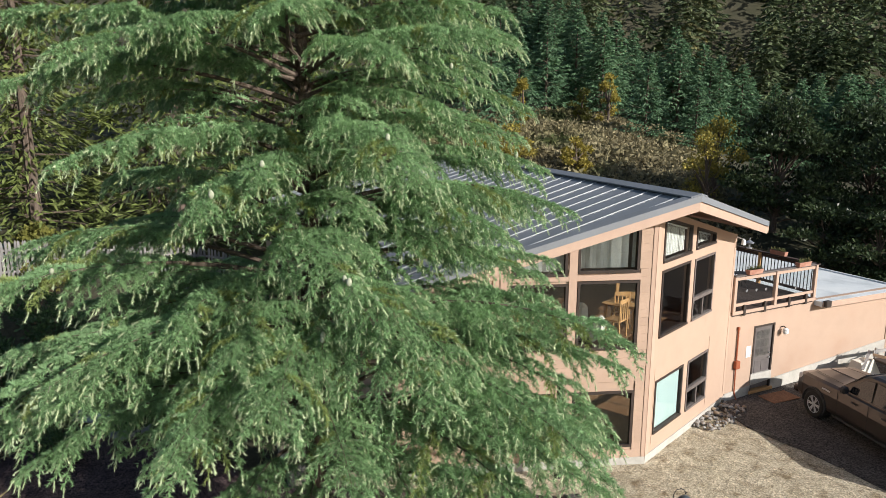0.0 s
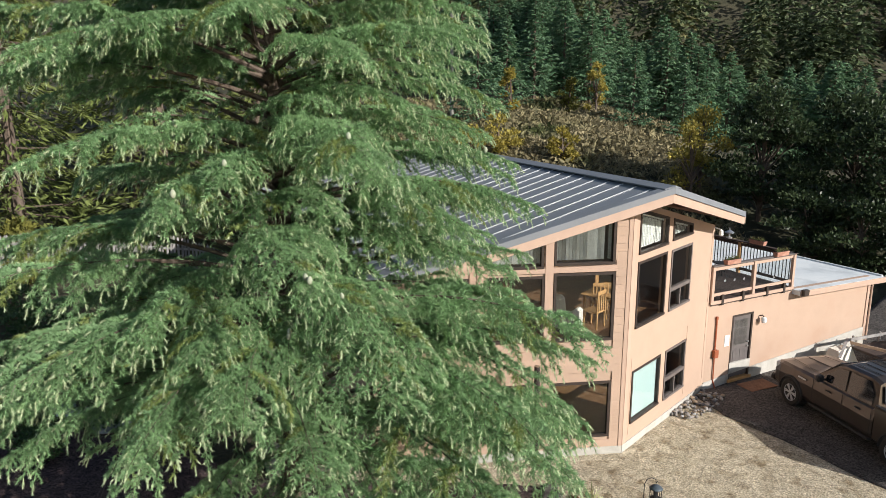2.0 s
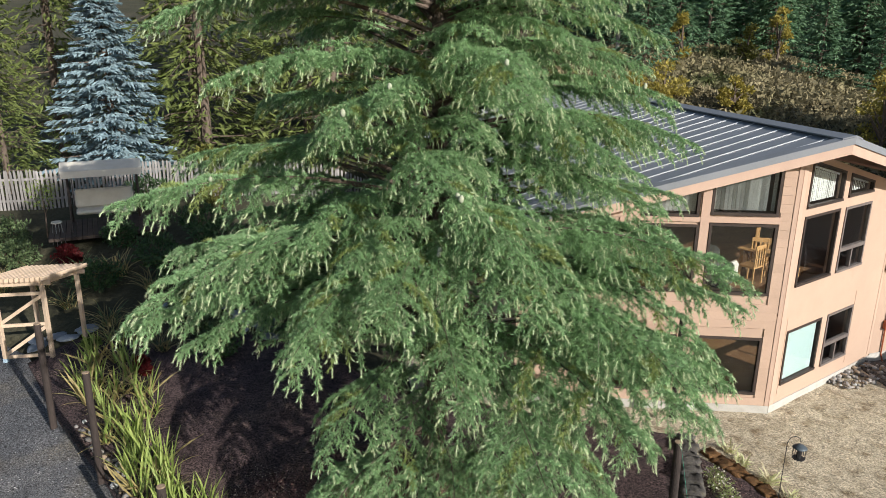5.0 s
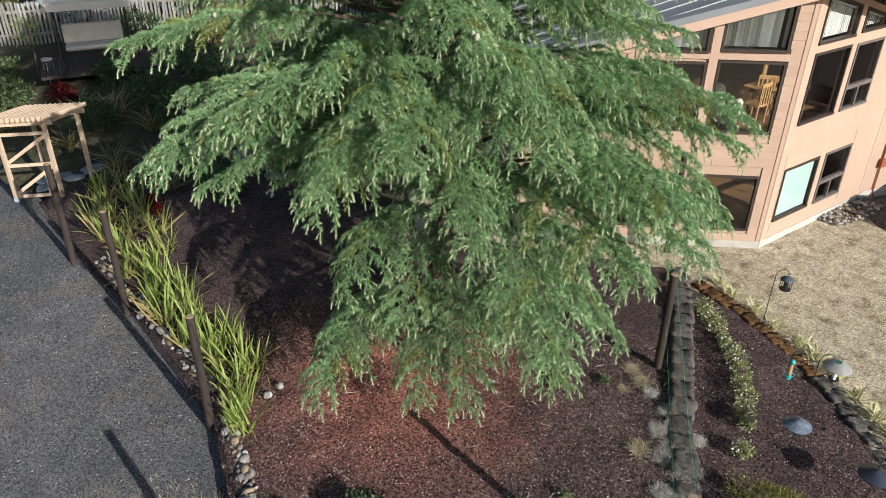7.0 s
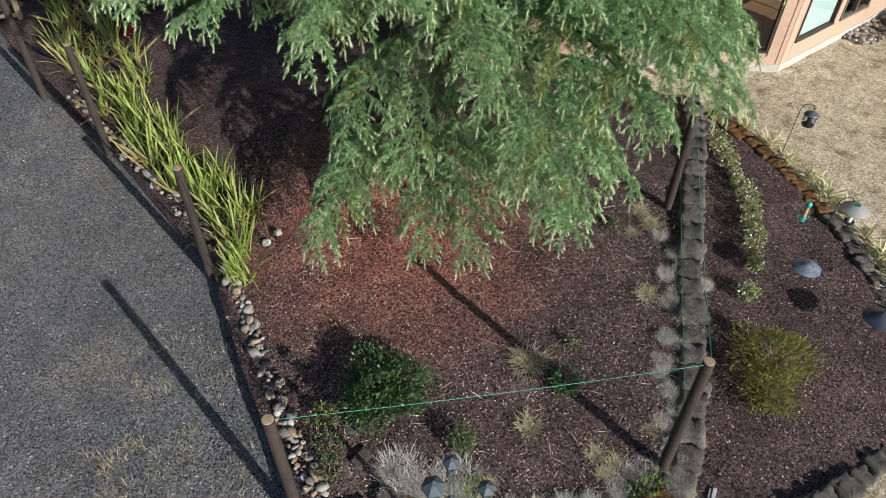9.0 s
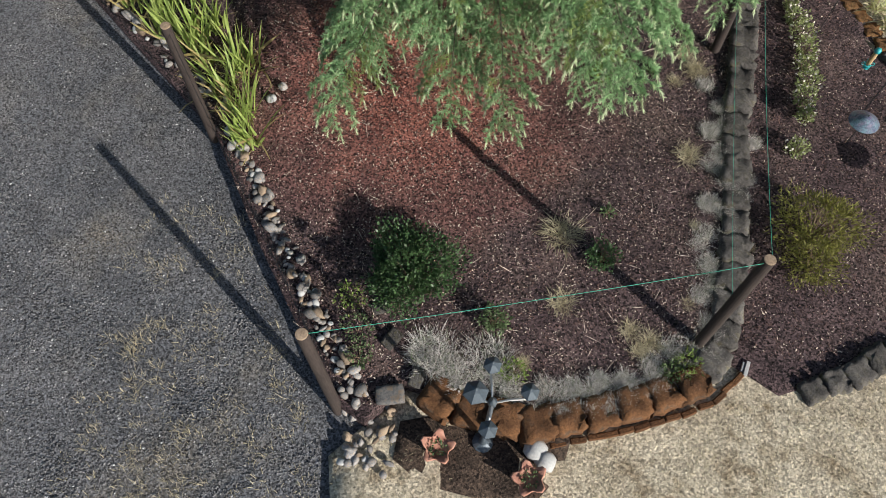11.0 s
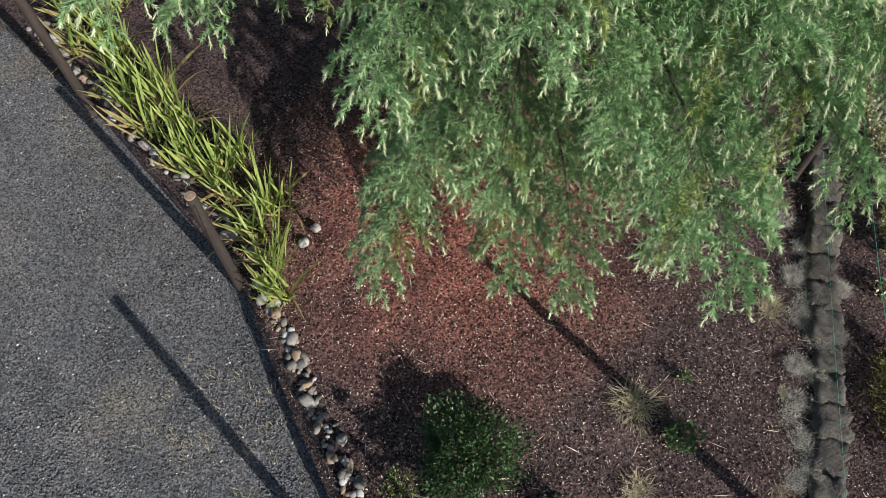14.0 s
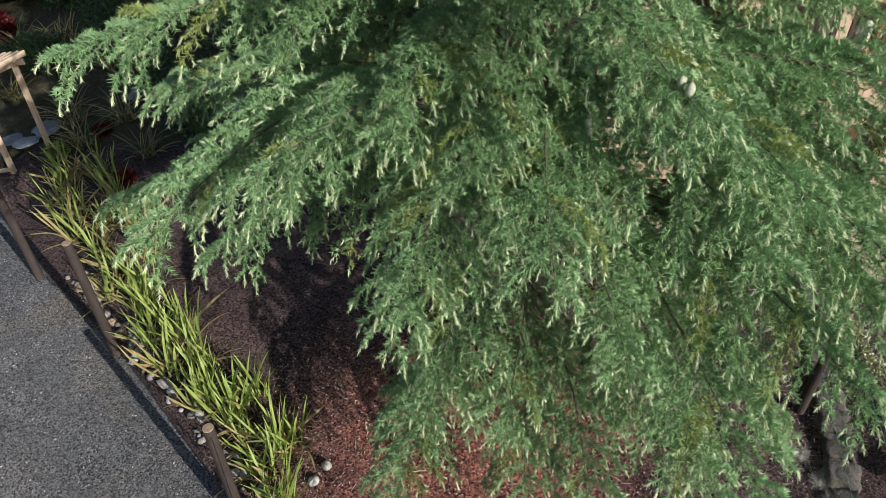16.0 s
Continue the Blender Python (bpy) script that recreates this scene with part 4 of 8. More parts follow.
def limb_mesh(name, L, seed, dense=300, gap=0.125, finger_gap=0.054, width=0.0056, size=0.054, leafy=3.1, pale=0.8):
    """A cedar limb: a bare inner axis, then a broad fan of side stems that leave it level and sink, hung with bristly feathers
    that curve downwards; the last of each feather pale towards the rim of the limb."""
    r = np.random.default_rng(seed)
    g = Geo()
    bend, sag = r.uniform(-0.12, 0.12), r.uniform(0.8, 1.25)
    inner = max(0.10, 1 - leafy / L)
    down = np.array((0, 0, -1.0))

    def axis(s):
        return limb_axis(L, bend, sag, seed, s)

    S = np.linspace(0, 1, 14)
    g.tube(axis(S), [0.040 * (L / 4) * (1 - s) ** 1.5 + 0.004 for s in S], 6, 0)
    P, D, Ln, K = [], [], [], []

    def shoot(p, d, l, kind):
        P.append(p), D.append(d), Ln.append(l), K.append(kind)

    def feathers(pts, long, rim, old):
        """Hanging shoots on both sides of one stem."""
        seg = np.diff(pts, axis=0)
        m = len(seg)
        ll, dd = np.linalg.norm(seg, axis=1), unit(seg)
        shoot(pts[:-1], dd, ll, np.full(m, old))
        k = max(4, int(ll.sum() / finger_gap))
        tt = (np.arange(k) + 0.8 * r.random(k)) / k
        ix = np.minimum((tt * m).astype(int), m - 1)
        b = pts[ix] + seg[ix] * (tt * m - ix)[:, None]
        lat = unit(np.cross(dd[ix], np.array((0, 0, 1.0)))) * np.where(np.arange(k) % 2, 1, -1)[:, None]
        fl = long * r.uniform(0.45, 1.25, k) * (0.5 + 0.5 * np.minimum(1, tt / 0.3)) * (1 - 0.5 * tt ** 3)
        d1 = unit(0.72 * dd[ix] + 0.74 * lat + np.array((0, 0, 0.04)) + r.normal(size=(k, 3)) * 0.12)
        fall = r.uniform(0.10, 0.75, (k, 1)) * (0.6 + 0.6 * tt[:, None])
        d2, d3 = unit(d1 + down * 0.6 * fall), unit(0.6 * d1 + down * 1.3 * fall)
        e1 = b + d1 * (fl * 0.26)[:, None]
        e2 = e1 + d2 * (fl * 0.34)[:, None]
        shoot(b, d1, fl * 0.28, np.full(k, old))
        shoot(e1, d2, fl * 0.36, np.full(k, old))
        shoot(e2, d3, fl * 0.40, np.where((r.random(k) < rim) & (tt > 0.3), 2, old))
        shoot(pts[-1:], unit(dd[-1:] + down * 0.7), np.array((0.13,)), np.array((2,)))

    s, side = inner, 1
    while s < 0.97:
        p = axis(s)
        f = unit(axis(min(1, s + 0.02)) - axis(s - 0.02))
        out = unit(np.cross((0, 0, 1.0), f)) * side
        u = (s - inner) / (1 - inner)
        l2 = min(1.0, 0.35 + L / 6.5) * (1.1 * (0.35 + 0.65 * min(1, u / 0.25)) * (1 - u) ** 0.7 + 0.14) * r.uniform(0.55, 1.12)
        a = radians(r.uniform(42, 72))
        d0 = unit(f * math.cos(a) + out * math.sin(a) + np.array((0, 0, r.uniform(-0.06, 0.14))))
        m = max(5, int(l2 / 0.08))
        T = np.linspace(0, 1, m + 1)
        hang = r.uniform(0.12, 0.40)
        pts = p + d0 * (l2 * (T - 0.18 * hang * T ** 3))[:, None] + f * (0.14 * l2 * T ** 2)[:, None] + down * (l2 * (hang * T ** 2 + 0.75 * np.maximum(0, T - 0.62) ** 1.4))[:, None]
        pts[1:] += r.normal(size=(m, 3)) * 0.007
        coarse = pts[::2]
        g.tube(coarse, np.linspace(0.006, 0.002, len(coarse)), 3, 1, caps=False)
        feathers(pts, 0.25 * min(1, 0.45 + 0.55 * l2) * r.uniform(0.8, 1.2), pale * (0.25 + 0.75 * u), 3 if r.random() < 0.08 else 0)
        s += gap / L * r.uniform(0.55, 1.45)
        side = -side
    feathers(axis(np.linspace(inner, 1.0, 26)), 0.20, 0.3, 0)
    P, D, Ln, K = np.concatenate(P), np.concatenate(D), np.concatenate(Ln), np.concatenate(K)
    for kind, slot in {0: 2, 2: 3, 3: 4}.items():
        q = K == kind
        if q.any():
            # long shoots are cut up so that needles stand evenly along them
            n = np.maximum(1, np.round(Ln[q] * dense / 6).astype(int))
            i = np.repeat(np.arange(len(n)), n)
            j = np.concatenate([np.arange(c) for c in n])
            step = (Ln[q] / n)[i]
            g.tris(needles_on(P[q][i] + D[q][i] * (step * j)[:, None], D[q][i], step, 6, size * (0.8 if kind == 2 else 1), width * (0.8 if kind == 2 else 1), r, 1.1 if kind == 2 else 0.5), slot)
    me = g.mesh(name, [M_BARK, M_TWIG, M_NEEDLE, M_NEEDLE_TIP, M_NEEDLE_OLD])
    return me, bend, sag, seed


CEDAR = (-2.3, 11.5, 0.45)
CEDAR_H = 13.6
cedar = thing("cedar_tree", "tall green cedar with drooping tiered branches over the bed", "tree", pose(*CEDAR))
pts = [(0.10 * math.sin(z * 0.3), 0.10 * math.sin(z * 0.21), z) for z in np.linspace(-0.4, CEDAR_H, 16)]
part("trunk", Geo().tube(pts, list(np.linspace(0.27, 0.02, 16)), 14), M_BARK, cedar, smooth=True)
BOUGHS = {size: [limb_mesh("branch", size, 100 + 10 * i + int(size)) for i in range(n)] for size, n in ((4.8, 8), (3.4, 5), (2.0, 3))}
THIN = {size: [limb_mesh("branch", size, 400 + 10 * i + int(size), 60, 0.24, 0.12, 0.013, 0.075, 4.0, 0.1) for i in range(2)] for size in (4.8, 3.4, 2.0)}
CONE = Geo().lathe([(0.0, 0.0), (0.026, 0.01), (0.042, 0.04), (0.044, 0.075), (0.032, 0.11), (0.012, 0.132), (0.0, 0.134)], n=10).mesh("cone", [mat("pale_cedar_cone", (0.30, 0.33, 0.24), (0.38, 0.40, 0.30), 30, 0.8, 90, 0.2, 0.6, 0.004)], True)


def reach(z):
    return lerp_table([(0.6, 4.3), (2.0, 4.8), (4.0, 5.2), (6.0, 5.0), (8.0, 4.7), (9.5, 4.1), (10.6, 3.2), (11.7, 2.0), (13.0, 0.8), (18.0, 0.3)], z)


def hang_limb(z, az, length, pitch, roll=0.0, thin=False, cones=()):
    size = 4.8 if length > 3.9 else 3.4 if length > 2.5 else 2.0
    me, bend, sag, seed = rng.choice((THIN if thin or z > 11.6 else BOUGHS)[size])
    k = length / size
    m = Matrix.Translation((0, 0, z)) @ pose(0, 0, 0, 0, 0, az) @ pose(0, 0, 0, roll, -pitch, 0) @ Matrix.Diagonal((k, k * rng.choice((-1, 1)), k, 1))
    part("branch", me, None, cedar, m=m)
    for s in cones:
        p = m @ Vector(limb_axis(size, bend, sag, seed, s))
        part("cone", CONE, None, cedar, "pale green-cream cedar cone", m=pose(p.x, p.y, p.z, rng.uniform(-12, 12), rng.uniform(-12, 12)) @ Matrix.Scale(rng.uniform(0.68, 0.85), 4))


def limb_to(x, y, z, pitch=4.0, roll=0.0, cones=()):
    """A limb whose tip hangs at that place."""
    dx, dy = x - CEDAR[0], y - CEDAR[1]
    length = math.hypot(dx, dy) / (0.96 * math.cos(radians(pitch)))
    TIPS.append((math.degrees(math.atan2(dy, dx)) % 360, z - CEDAR[2] + 0.06 * length))
    hang_limb(z - CEDAR[2] + 0.06 * length - length * math.sin(radians(pitch)), TIPS[-1][0], length, pitch, roll, cones=cones)


TIPS = []
# the limbs on the open side, from the lowest, over the mulch, upwards
for x, y, z, pitch, cones in ((-4.0, 8.1, 1.05, -2, ()), (-3.0, 6.95, 1.25, -2, ()), (-1.35, 7.35, 1.3, -2, ()), (0.15, 8.2, 1.3, 0, ()), (1.9, 10.1, 2.2, 0, ()), (3.2, 12.6, 2.2, 0, ()),
                              (-3.25, 7.4, 3.1, 2, ()), (0.95, 6.95, 3.1, 0, ()), (-0.75, 7.35, 3.95, 0, ()), (0.5, 9.5, 3.7, 4, ()), (2.2, 8.6, 3.4, 2, ()),
                              (-7.2, 8.8, 3.85, 2, ()), (-6.0, 7.8, 5.2, 4, ()), (-3.4, 7.05, 5.0, 2, ()), (-2.7, 7.0, 4.5, 0, ()), (-1.95, 6.95, 5.35, 3, ()), (-0.4, 7.25, 5.35, 3, ()), (2.45, 9.7, 4.65, 3, ()), (2.35, 12.6, 4.5, 3, ()),
                              (-4.1, 7.2, 5.65, 4, ()), (-2.5, 7.6, 5.75, 4, ()), (0.65, 8.1, 5.9, 4, ()), (-1.1, 8.4, 5.65, 4, (0.82, 0.85)), (-3.4, 7.95, 6.2, 5, ()), (-6.7, 8.4, 6.1, 4, (0.7,)), (-0.1, 8.1, 6.15, 4, (0.75,)),
                              (1.7, 10.6, 6.3, 4, (0.7,)), (-1.5, 7.2, 6.75, 3, (0.93, 0.95)), (0.9, 9.2, 7.2, 4, ()), (1.8, 11.4, 7.9, 5, (0.85,)), (0.7, 11.1, 9.3, 6, (0.8,)), (-6.6, 9.9, 9.2, 5, ()), (-6.2, 9.2, 9.9, 6, ()), (-2.9, 8.5, 8.4, 5, (0.8,)), (-1.9, 7.9, 8.0, 5, (0.85,)), (1.9, 9.9, 7.3, 4, ()), (2.2, 11.0, 5.6, 3, ()), (2.6, 10.6, 3.6, 2, ()), (2.9, 11.6, 3.3, 2, ()), (1.6, 8.4, 4.4, 2, ()), (2.0, 12.4, 6.9, 4, ()), (1.2, 9.9, 8.5, 5, ()), (2.6, 9.0, 5.4, 3, ()), (2.5, 8.2, 4.3, 2, ()), (3.0, 10.4, 4.6, 2, ()), (3.2, 11.0, 3.0, 1, ()), (3.4, 11.9, 2.7, 1, ()), (-0.5, 7.4, 1.5, -1, ()), (0.9, 8.1, 1.7, 0, ()), (1.6, 9.0, 1.9, 0, ()), (-5.2, 7.9, 4.2, 2, ()), (1.5, 7.6, 3.6, 1, ()), (-6.6, 9.6, 5.0, 3, ()), (-1.9, 7.5, 2.6, 0, ()), (-0.6, 9.2, 8.0, 4, ()), (0.2, 10.0, 7.7, 4, ()), (-1.2, 8.9, 7.4, 4, ()), (0.4, 10.6, 8.6, 5, ()), (-0.2, 9.4, 8.9, 5, ()), (0.6, 10.3, 7.0, 4, ()), (1.0, 10.9, 6.6, 4, ()), (0.0, 9.6, 6.9, 4, ()), (1.3, 11.5, 7.2, 4, ()), (0.9, 11.7, 8.3, 5, ())):
    limb_to(x, y, z, pitch + rng.uniform(-1, 1), rng.uniform(-13, 13), cones)
# the rest of the open side, set between them
for _ in range(1500):
    z, az = rng.uniform(2.6, CEDAR_H - 0.6), rng.uniform(140, 400)
    if 165 < az < 262 and z < 3.4 or 212 < az < 345 and z < 7.2 or 165 < az < 242 and 6.6 < z < 8.9:
        continue
    if any(((az - a + 180) % 360 - 180) ** 2 * (reach(z) / 57.3) ** 2 / 1.2 + ((z - h) / (0.78 if z < 9 else 0.60)) ** 2 < 1 for a, h in TIPS):
        continue
    TIPS.append((az % 360, z))
    length = reach(z) * rng.uniform(0.86, 1.04)
    hang_limb(z + 0.06 * length - 0.09 * length, az, length, 5 + 12 * smooth01(8, 15, z) + rng.uniform(-3, 3), rng.uniform(-10, 10), cones=(rng.uniform(0.6, 0.9),) if rng.random() < 0.2 and z > 4 else ())
# short limbs in the shaded inside
z = 2.2
while z < CEDAR_H - 1.5:
    hang_limb(z, rng.uniform(120, 420), reach(z) * rng.uniform(0.45, 0.70), 8, rng.uniform(-10, 10), True)
    z += 0.13
# the far side, thin
z = 1.6
while z < CEDAR_H - 1:
    hang_limb(z, rng.uniform(30, 150), reach(z) * rng.uniform(0.8, 1.0), 6, rng.uniform(-10, 10), True)
    z += 0.30

# ---- garden plants ----
M_IRIS = mat("iris_leaf", (0.25, 0.34, 0.085), (0.38, 0.45, 0.14), 3, 0.5, 20, 0.15, 0.0, island=True, vary=0.4, translucent=0.35)
M_IRIS_DRY = mat("dry_iris_leaf", (0.34, 0.27, 0.11), (0.42, 0.36, 0.18), 3, 0.7, 20, 0.2, 0.0, island=True, vary=0.35, translucent=0.3)
M_STRAW = mat("straw_grass", (0.432, 0.378, 0.243), (0.540, 0.486, 0.342), 5, 0.8, 20, 0.2, 0.0, island=True, vary=0.35, translucent=0.3)
M_PALEGREEN = mat("pale_variegated_leaf", (0.62, 0.60, 0.40), (0.44, 0.47, 0.22), 4, 0.6, 20, 0.15, 0.0, island=True, vary=0.3, translucent=0.3)
M_LAVENDER = mat("grey_lavender", (0.52, 0.49, 0.46), (0.66, 0.63, 0.59), 5, 0.9, 20, 0.2, 0.0, island=True, vary=0.35, translucent=0.15)
M_SHRUB = mat("dark_green_leaf", (0.040, 0.085, 0.032), (0.070, 0.130, 0.048), 4, 0.45, 20, 0.2, 0.0, island=True, vary=0.45, translucent=0.25, spec=0.4)
M_SHRUB2 = mat("grey_green_leaf", (0.09, 0.14, 0.06), (0.14, 0.19, 0.09), 4, 0.6, 20, 0.2, 0.0, island=True, vary=0.4, translucent=0.25)
M_OLIVE = mat("olive_yellow_leaf", (0.15, 0.15, 0.035), (0.21, 0.21, 0.055), 4, 0.6, 20, 0.2, 0.0, island=True, vary=0.45, translucent=0.3)
M_LIME = mat("fresh_green_leaf", (0.16, 0.24, 0.055), (0.24, 0.32, 0.09), 4, 0.6, 20, 0.2, 0.0, island=True, vary=0.4, translucent=0.3)
M_PALELIME = mat("pale_green_leaf", (0.20, 0.25, 0.09), (0.31, 0.35, 0.16), 4, 0.6, 20, 0.2, 0.0, island=True, vary=0.4, translucent=0.3)
M_REDLEAF = mat("crimson_petal", (0.108, 0.009, 0.012), (0.144, 0.018, 0.018), 4, 0.6, 20, 0.2, 0.0, island=True, vary=0.4, translucent=0.3)
M_WHITEPETAL = mat("white_petal", (0.66, 0.64, 0.56), (0.74, 0.72, 0.66), 4, 0.7, 20, 0.1, 0.0, translucent=0.3)
M_STEM = mat("brown_stem", (0.13, 0.09, 0.06), (0.20, 0.15, 0.10), 8, 0.9, 40, 0.2, 0.0)


def blades(g, n, length, spread, width, lean, r, slots=(0,), base=0.08, segs=4):
    """Arching strap leaves from one crown."""
    for _ in range(n):
        a = r.uniform(0, 2 * math.pi)
        b = base * math.sqrt(r.random())
        a0 = r.uniform(0, 2 * math.pi)
        p = np.array((b * math.cos(a0), b * math.sin(a0), -0.03))
        l = length * r.uniform(0.55, 1.1)
        out = np.array((math.cos(a), math.sin(a), 0))
        tilt = r.uniform(0.05, spread)
        side = np.array((-math.sin(a), math.cos(a), 0)) * width * r.uniform(0.7, 1.2) / 2
        side = side * math.cos(0.6) + np.array((0, 0, 1)) * width * 0.2 * r.uniform(-1, 1)
        d = np.array((0, 0, 1)) * math.cos(tilt) + out * math.sin(tilt)
        v = []
        for k in range(segs + 1):
            t = k / segs
            w = side * (1 - 0.15 * t) if k < segs else side * 0.05
            v += [p - w, p + w]
            d = d + (out * lean * r.uniform(0.6, 1.2) - np.array((0, 0, 1)) * lean * 1.1 * t) / segs
            d = d / np.linalg.norm(d)
            p = p + d * l / segs
        g.add(v, [(2 * k, 2 * k + 1, 2 * k + 3, 2 * k + 2) for k in range(segs)], r.choice(slots))
    return g


def leaves(g, n, rx, ry, rz, leaf, r, mi=0, zc=None, hollow=0.5, up=0.4, narrow=0.5, lumps=0):
    """Small two-triangle leaves through the outer part of a rounded, lumpy crown."""
    zc = rz if zc is None else zc
    u = r.normal(size=(n, 3))
    u /= np.linalg.norm(u, axis=1)[:, None]
    rad = hollow + (1 - hollow) * r.random(n) ** 0.6
    bump = 1 + 0.16 * np.sin(5 * u[:, 0] + 1.3) * np.sin(4 * u[:, 1] + 0.4) + 0.13 * np.sin(9 * u[:, 2] + 6 * u[:, 0])
    if lumps:
        c = r.normal(size=(lumps, 3))
        c /= np.linalg.norm(c, axis=1)[:, None]
        near = (u @ c.T).max(1)
        bump *= 0.72 + 0.42 * np.clip((near - 0.72) / 0.28, 0, 1)
    p = u * (rad * bump)[:, None] * np.array((rx, ry, rz)) + np.array((0, 0, zc))
    p[:, 2] = np.maximum(p[:, 2], 0.02)
    d = u * 0.7 + r.normal(size=(n, 3)) * 0.6 + np.array((0, 0, up))
    d /= np.linalg.norm(d, axis=1)[:, None]
    s = np.cross(d, r.normal(size=(n, 3)))
    s /= np.linalg.norm(s, axis=1)[:, None]
    l = leaf * r.uniform(0.6, 1.3, n)[:, None]
    w = s * l * narrow / 2
    mid = p + d * l * 0.5
    g.tris(np.concatenate([np.stack([p, mid + w, mid - w], 1), np.stack([mid - w, mid + w, p + d * l], 1)]), mi)
    return g


def stems(g, n, h, spread, rad, r, mi=0):
    for _ in range(n):
        a, l = r.uniform(0, 2 * math.pi), h * r.uniform(0.6, 1.0)
        x, y = spread * math.cos(a) * r.random(), spread * math.sin(a) * r.random()
        g.tube([(0.1 * x, 0.1 * y, -0.03), (0.45 * x, 0.45 * y, 0.5 * l), (x, y, l)], [rad, rad * 0.7, rad * 0.3], 4, mi, caps=False)
    return g


R = np.random.default_rng
BLADES = {kind: [blades(Geo(), 1, 0.85 if kind else 0.98, 0.2, 0.046, 0.75 if kind else 0.34, R(40 + i), (0,), 0.0).mesh("leaf", [m]) for i in range(7)] for kind, m in ((0, M_IRIS), (1, M_IRIS_DRY))}


def iris_clump(x, y, dry, k):
    label = "browning strap-leaved iris clump along the driveway edge" if dry else "bright green strap-leaved iris clump along the driveway edge"
    t = thing("iris_clump", label, "plant", pose(x, y, bed_z(x, y), 0, 0, rng.uniform(0, 360)) @ Matrix.Scale(k, 4), "iris clumps")
    for _ in range(42 if dry else 52):
        a, b = rng.uniform(0, 360), 0.24 * math.sqrt(rng.random())
        old = rng.random() < (0.6 if dry else 0.16)
        lean = rng.uniform(0, 25) + (24 if old else 0)
        q = rng.uniform(0.55, 1.1)
        part("leaf", rng.choice(BLADES[int(old)]), None, t, m=pose(b * math.cos(radians(a)), b * math.sin(radians(a)), 0, 0, 0, a + rng.uniform(-60, 60)) @ pose(0, 0, 0, 0, lean, rng.uniform(0, 360)) @ Matrix.Diagonal((q, q * rng.uniform(0.8, 1.3), q, 1)))


iris_line = [(-4.95, 7.25), (-5.15, 7.75), (-5.55, 8.15), (-5.35, 8.6), (-6.0, 8.6), (-6.3, 9.0), (-6.1, 9.4), (-6.9, 9.2), (-7.1, 9.75), (-7.6, 9.7), (-7.7, 10.3), (-8.2, 10.2), (-8.6, 10.7), (-8.9, 11.2),
             (-9.4, 11.1), (-9.8, 11.7), (-10.3, 12.2), (-10.5, 12.9), (-11.0, 12.5), (-11.3, 13.2), (-11.9, 13.5), (-10.9, 13.8), (-12.2, 14.3), (-9.9, 13.0), (-9.2, 12.2), (-11.6, 14.6)]
for i, (x, y) in enumerate(iris_line):
    iris_clump(x, y, i > 13 or i % 5 == 4, rng.uniform(0.85, 1.15))
GRASSES = [blades(Geo(), 60, 1.0, 0.7, 0.03, 1.1, R(60 + i), (0, 1, 0), 0.2).mesh("grass_clump", [M_IRIS_DRY, M_SHRUB2]) for i in range(2)]
for x, y, k in ((-15.6, 18.3, 1.3), (-14.6, 18.8, 1.2), (-16.8, 17.8, 1.2), (-13.3, 16.4, 1.0), (-12.6, 15.6, 1.0), (-12.0, 16.6, 1.0), (-18.0, 17.5, 1.3), (-11.0, 15.5, 0.9), (-13.0, 18.2, 1.1), (-19.5, 18.5, 1.3), (-15.2, 17.0, 1.0)):
    solo("grass_clump", GRASSES[rng.randrange(2)], None, "arching brown-green ornamental grass in the bank garden", "plant", pose(x, y, ground_z(x, y), 0, 0, rng.uniform(0, 360)) @ Matrix.Scale(k, 4), "bank grasses")

# shrubs in the bed
def shrub(name, x, y, z, rx, rz, n, leaf, material, label, seed, narrow=0.5, lumps=14, stem=10, category="shrub", group=""):
    r = R(seed)
    t = thing(name, label, category, pose(x, y, z, 0, 0, rng.uniform(0, 360)), group)
    part("stem", stems(Geo(), stem, rz * 1.7, rx * 0.8, 0.008 + 0.006 * rx, r), M_STEM, t)
    part("foliage", leaves(Geo(), n, rx, rx * r.uniform(0.85, 1.1), rz, leaf, r, lumps=lumps, narrow=narrow), material, t)
    return t


shrub("rounded_shrub", -2.0, 5.46, bed_z(0, 5.4), 0.66, 0.30, 7000, 0.058, M_SHRUB, "rounded dark green leafy shrub in the mulch", 1)
shrub("small_shrub", 0.67, 6.18, bed_z(0, 6.2), 0.22, 0.20, 800, 0.05, M_SHRUB, "small dark green rounded shrub in the mulch", 2)
shrub("small_shrub", -0.72, 4.98, bed_z(0, 5), 0.20, 0.18, 640, 0.05, M_SHRUB2, "small grey-green rounded shrub in the mulch", 3)
shrub("small_shrub", 0.71, 6.98, bed_z(0, 7), 0.08, 0.08, 70, 0.06, M_SHRUB2, "tiny grey-green seedling in the mulch", 4)
shrub("small_shrub", 0.40, 9.5, bed_z(0, 9.5), 0.16, 0.12, 160, 0.09, M_LIME, "small fresh green broad-leaved plant in the mulch", 5)
shrub("small_shrub", 1.25, 9.7, bed_z(0, 9.7), 0.10, 0.08, 90, 0.07, M_SHRUB2, "tiny grey-green seedling in the mulch", 6)
shrub("olive_bush", 3.85, 7.35, low_z(0, 7.4), 0.62, 0.46, 3600, 0.085, M_OLIVE, "feathery olive-yellow bush in the side bed", 7, narrow=0.18, lumps=9, stem=26)
shrub("olive_bush", 3.75, 6.75, low_z(0, 6.7), 0.42, 0.30, 1800, 0.08, M_OLIVE, "low feathery olive-yellow bush in the side bed", 8, narrow=0.18, lumps=14, stem=16)
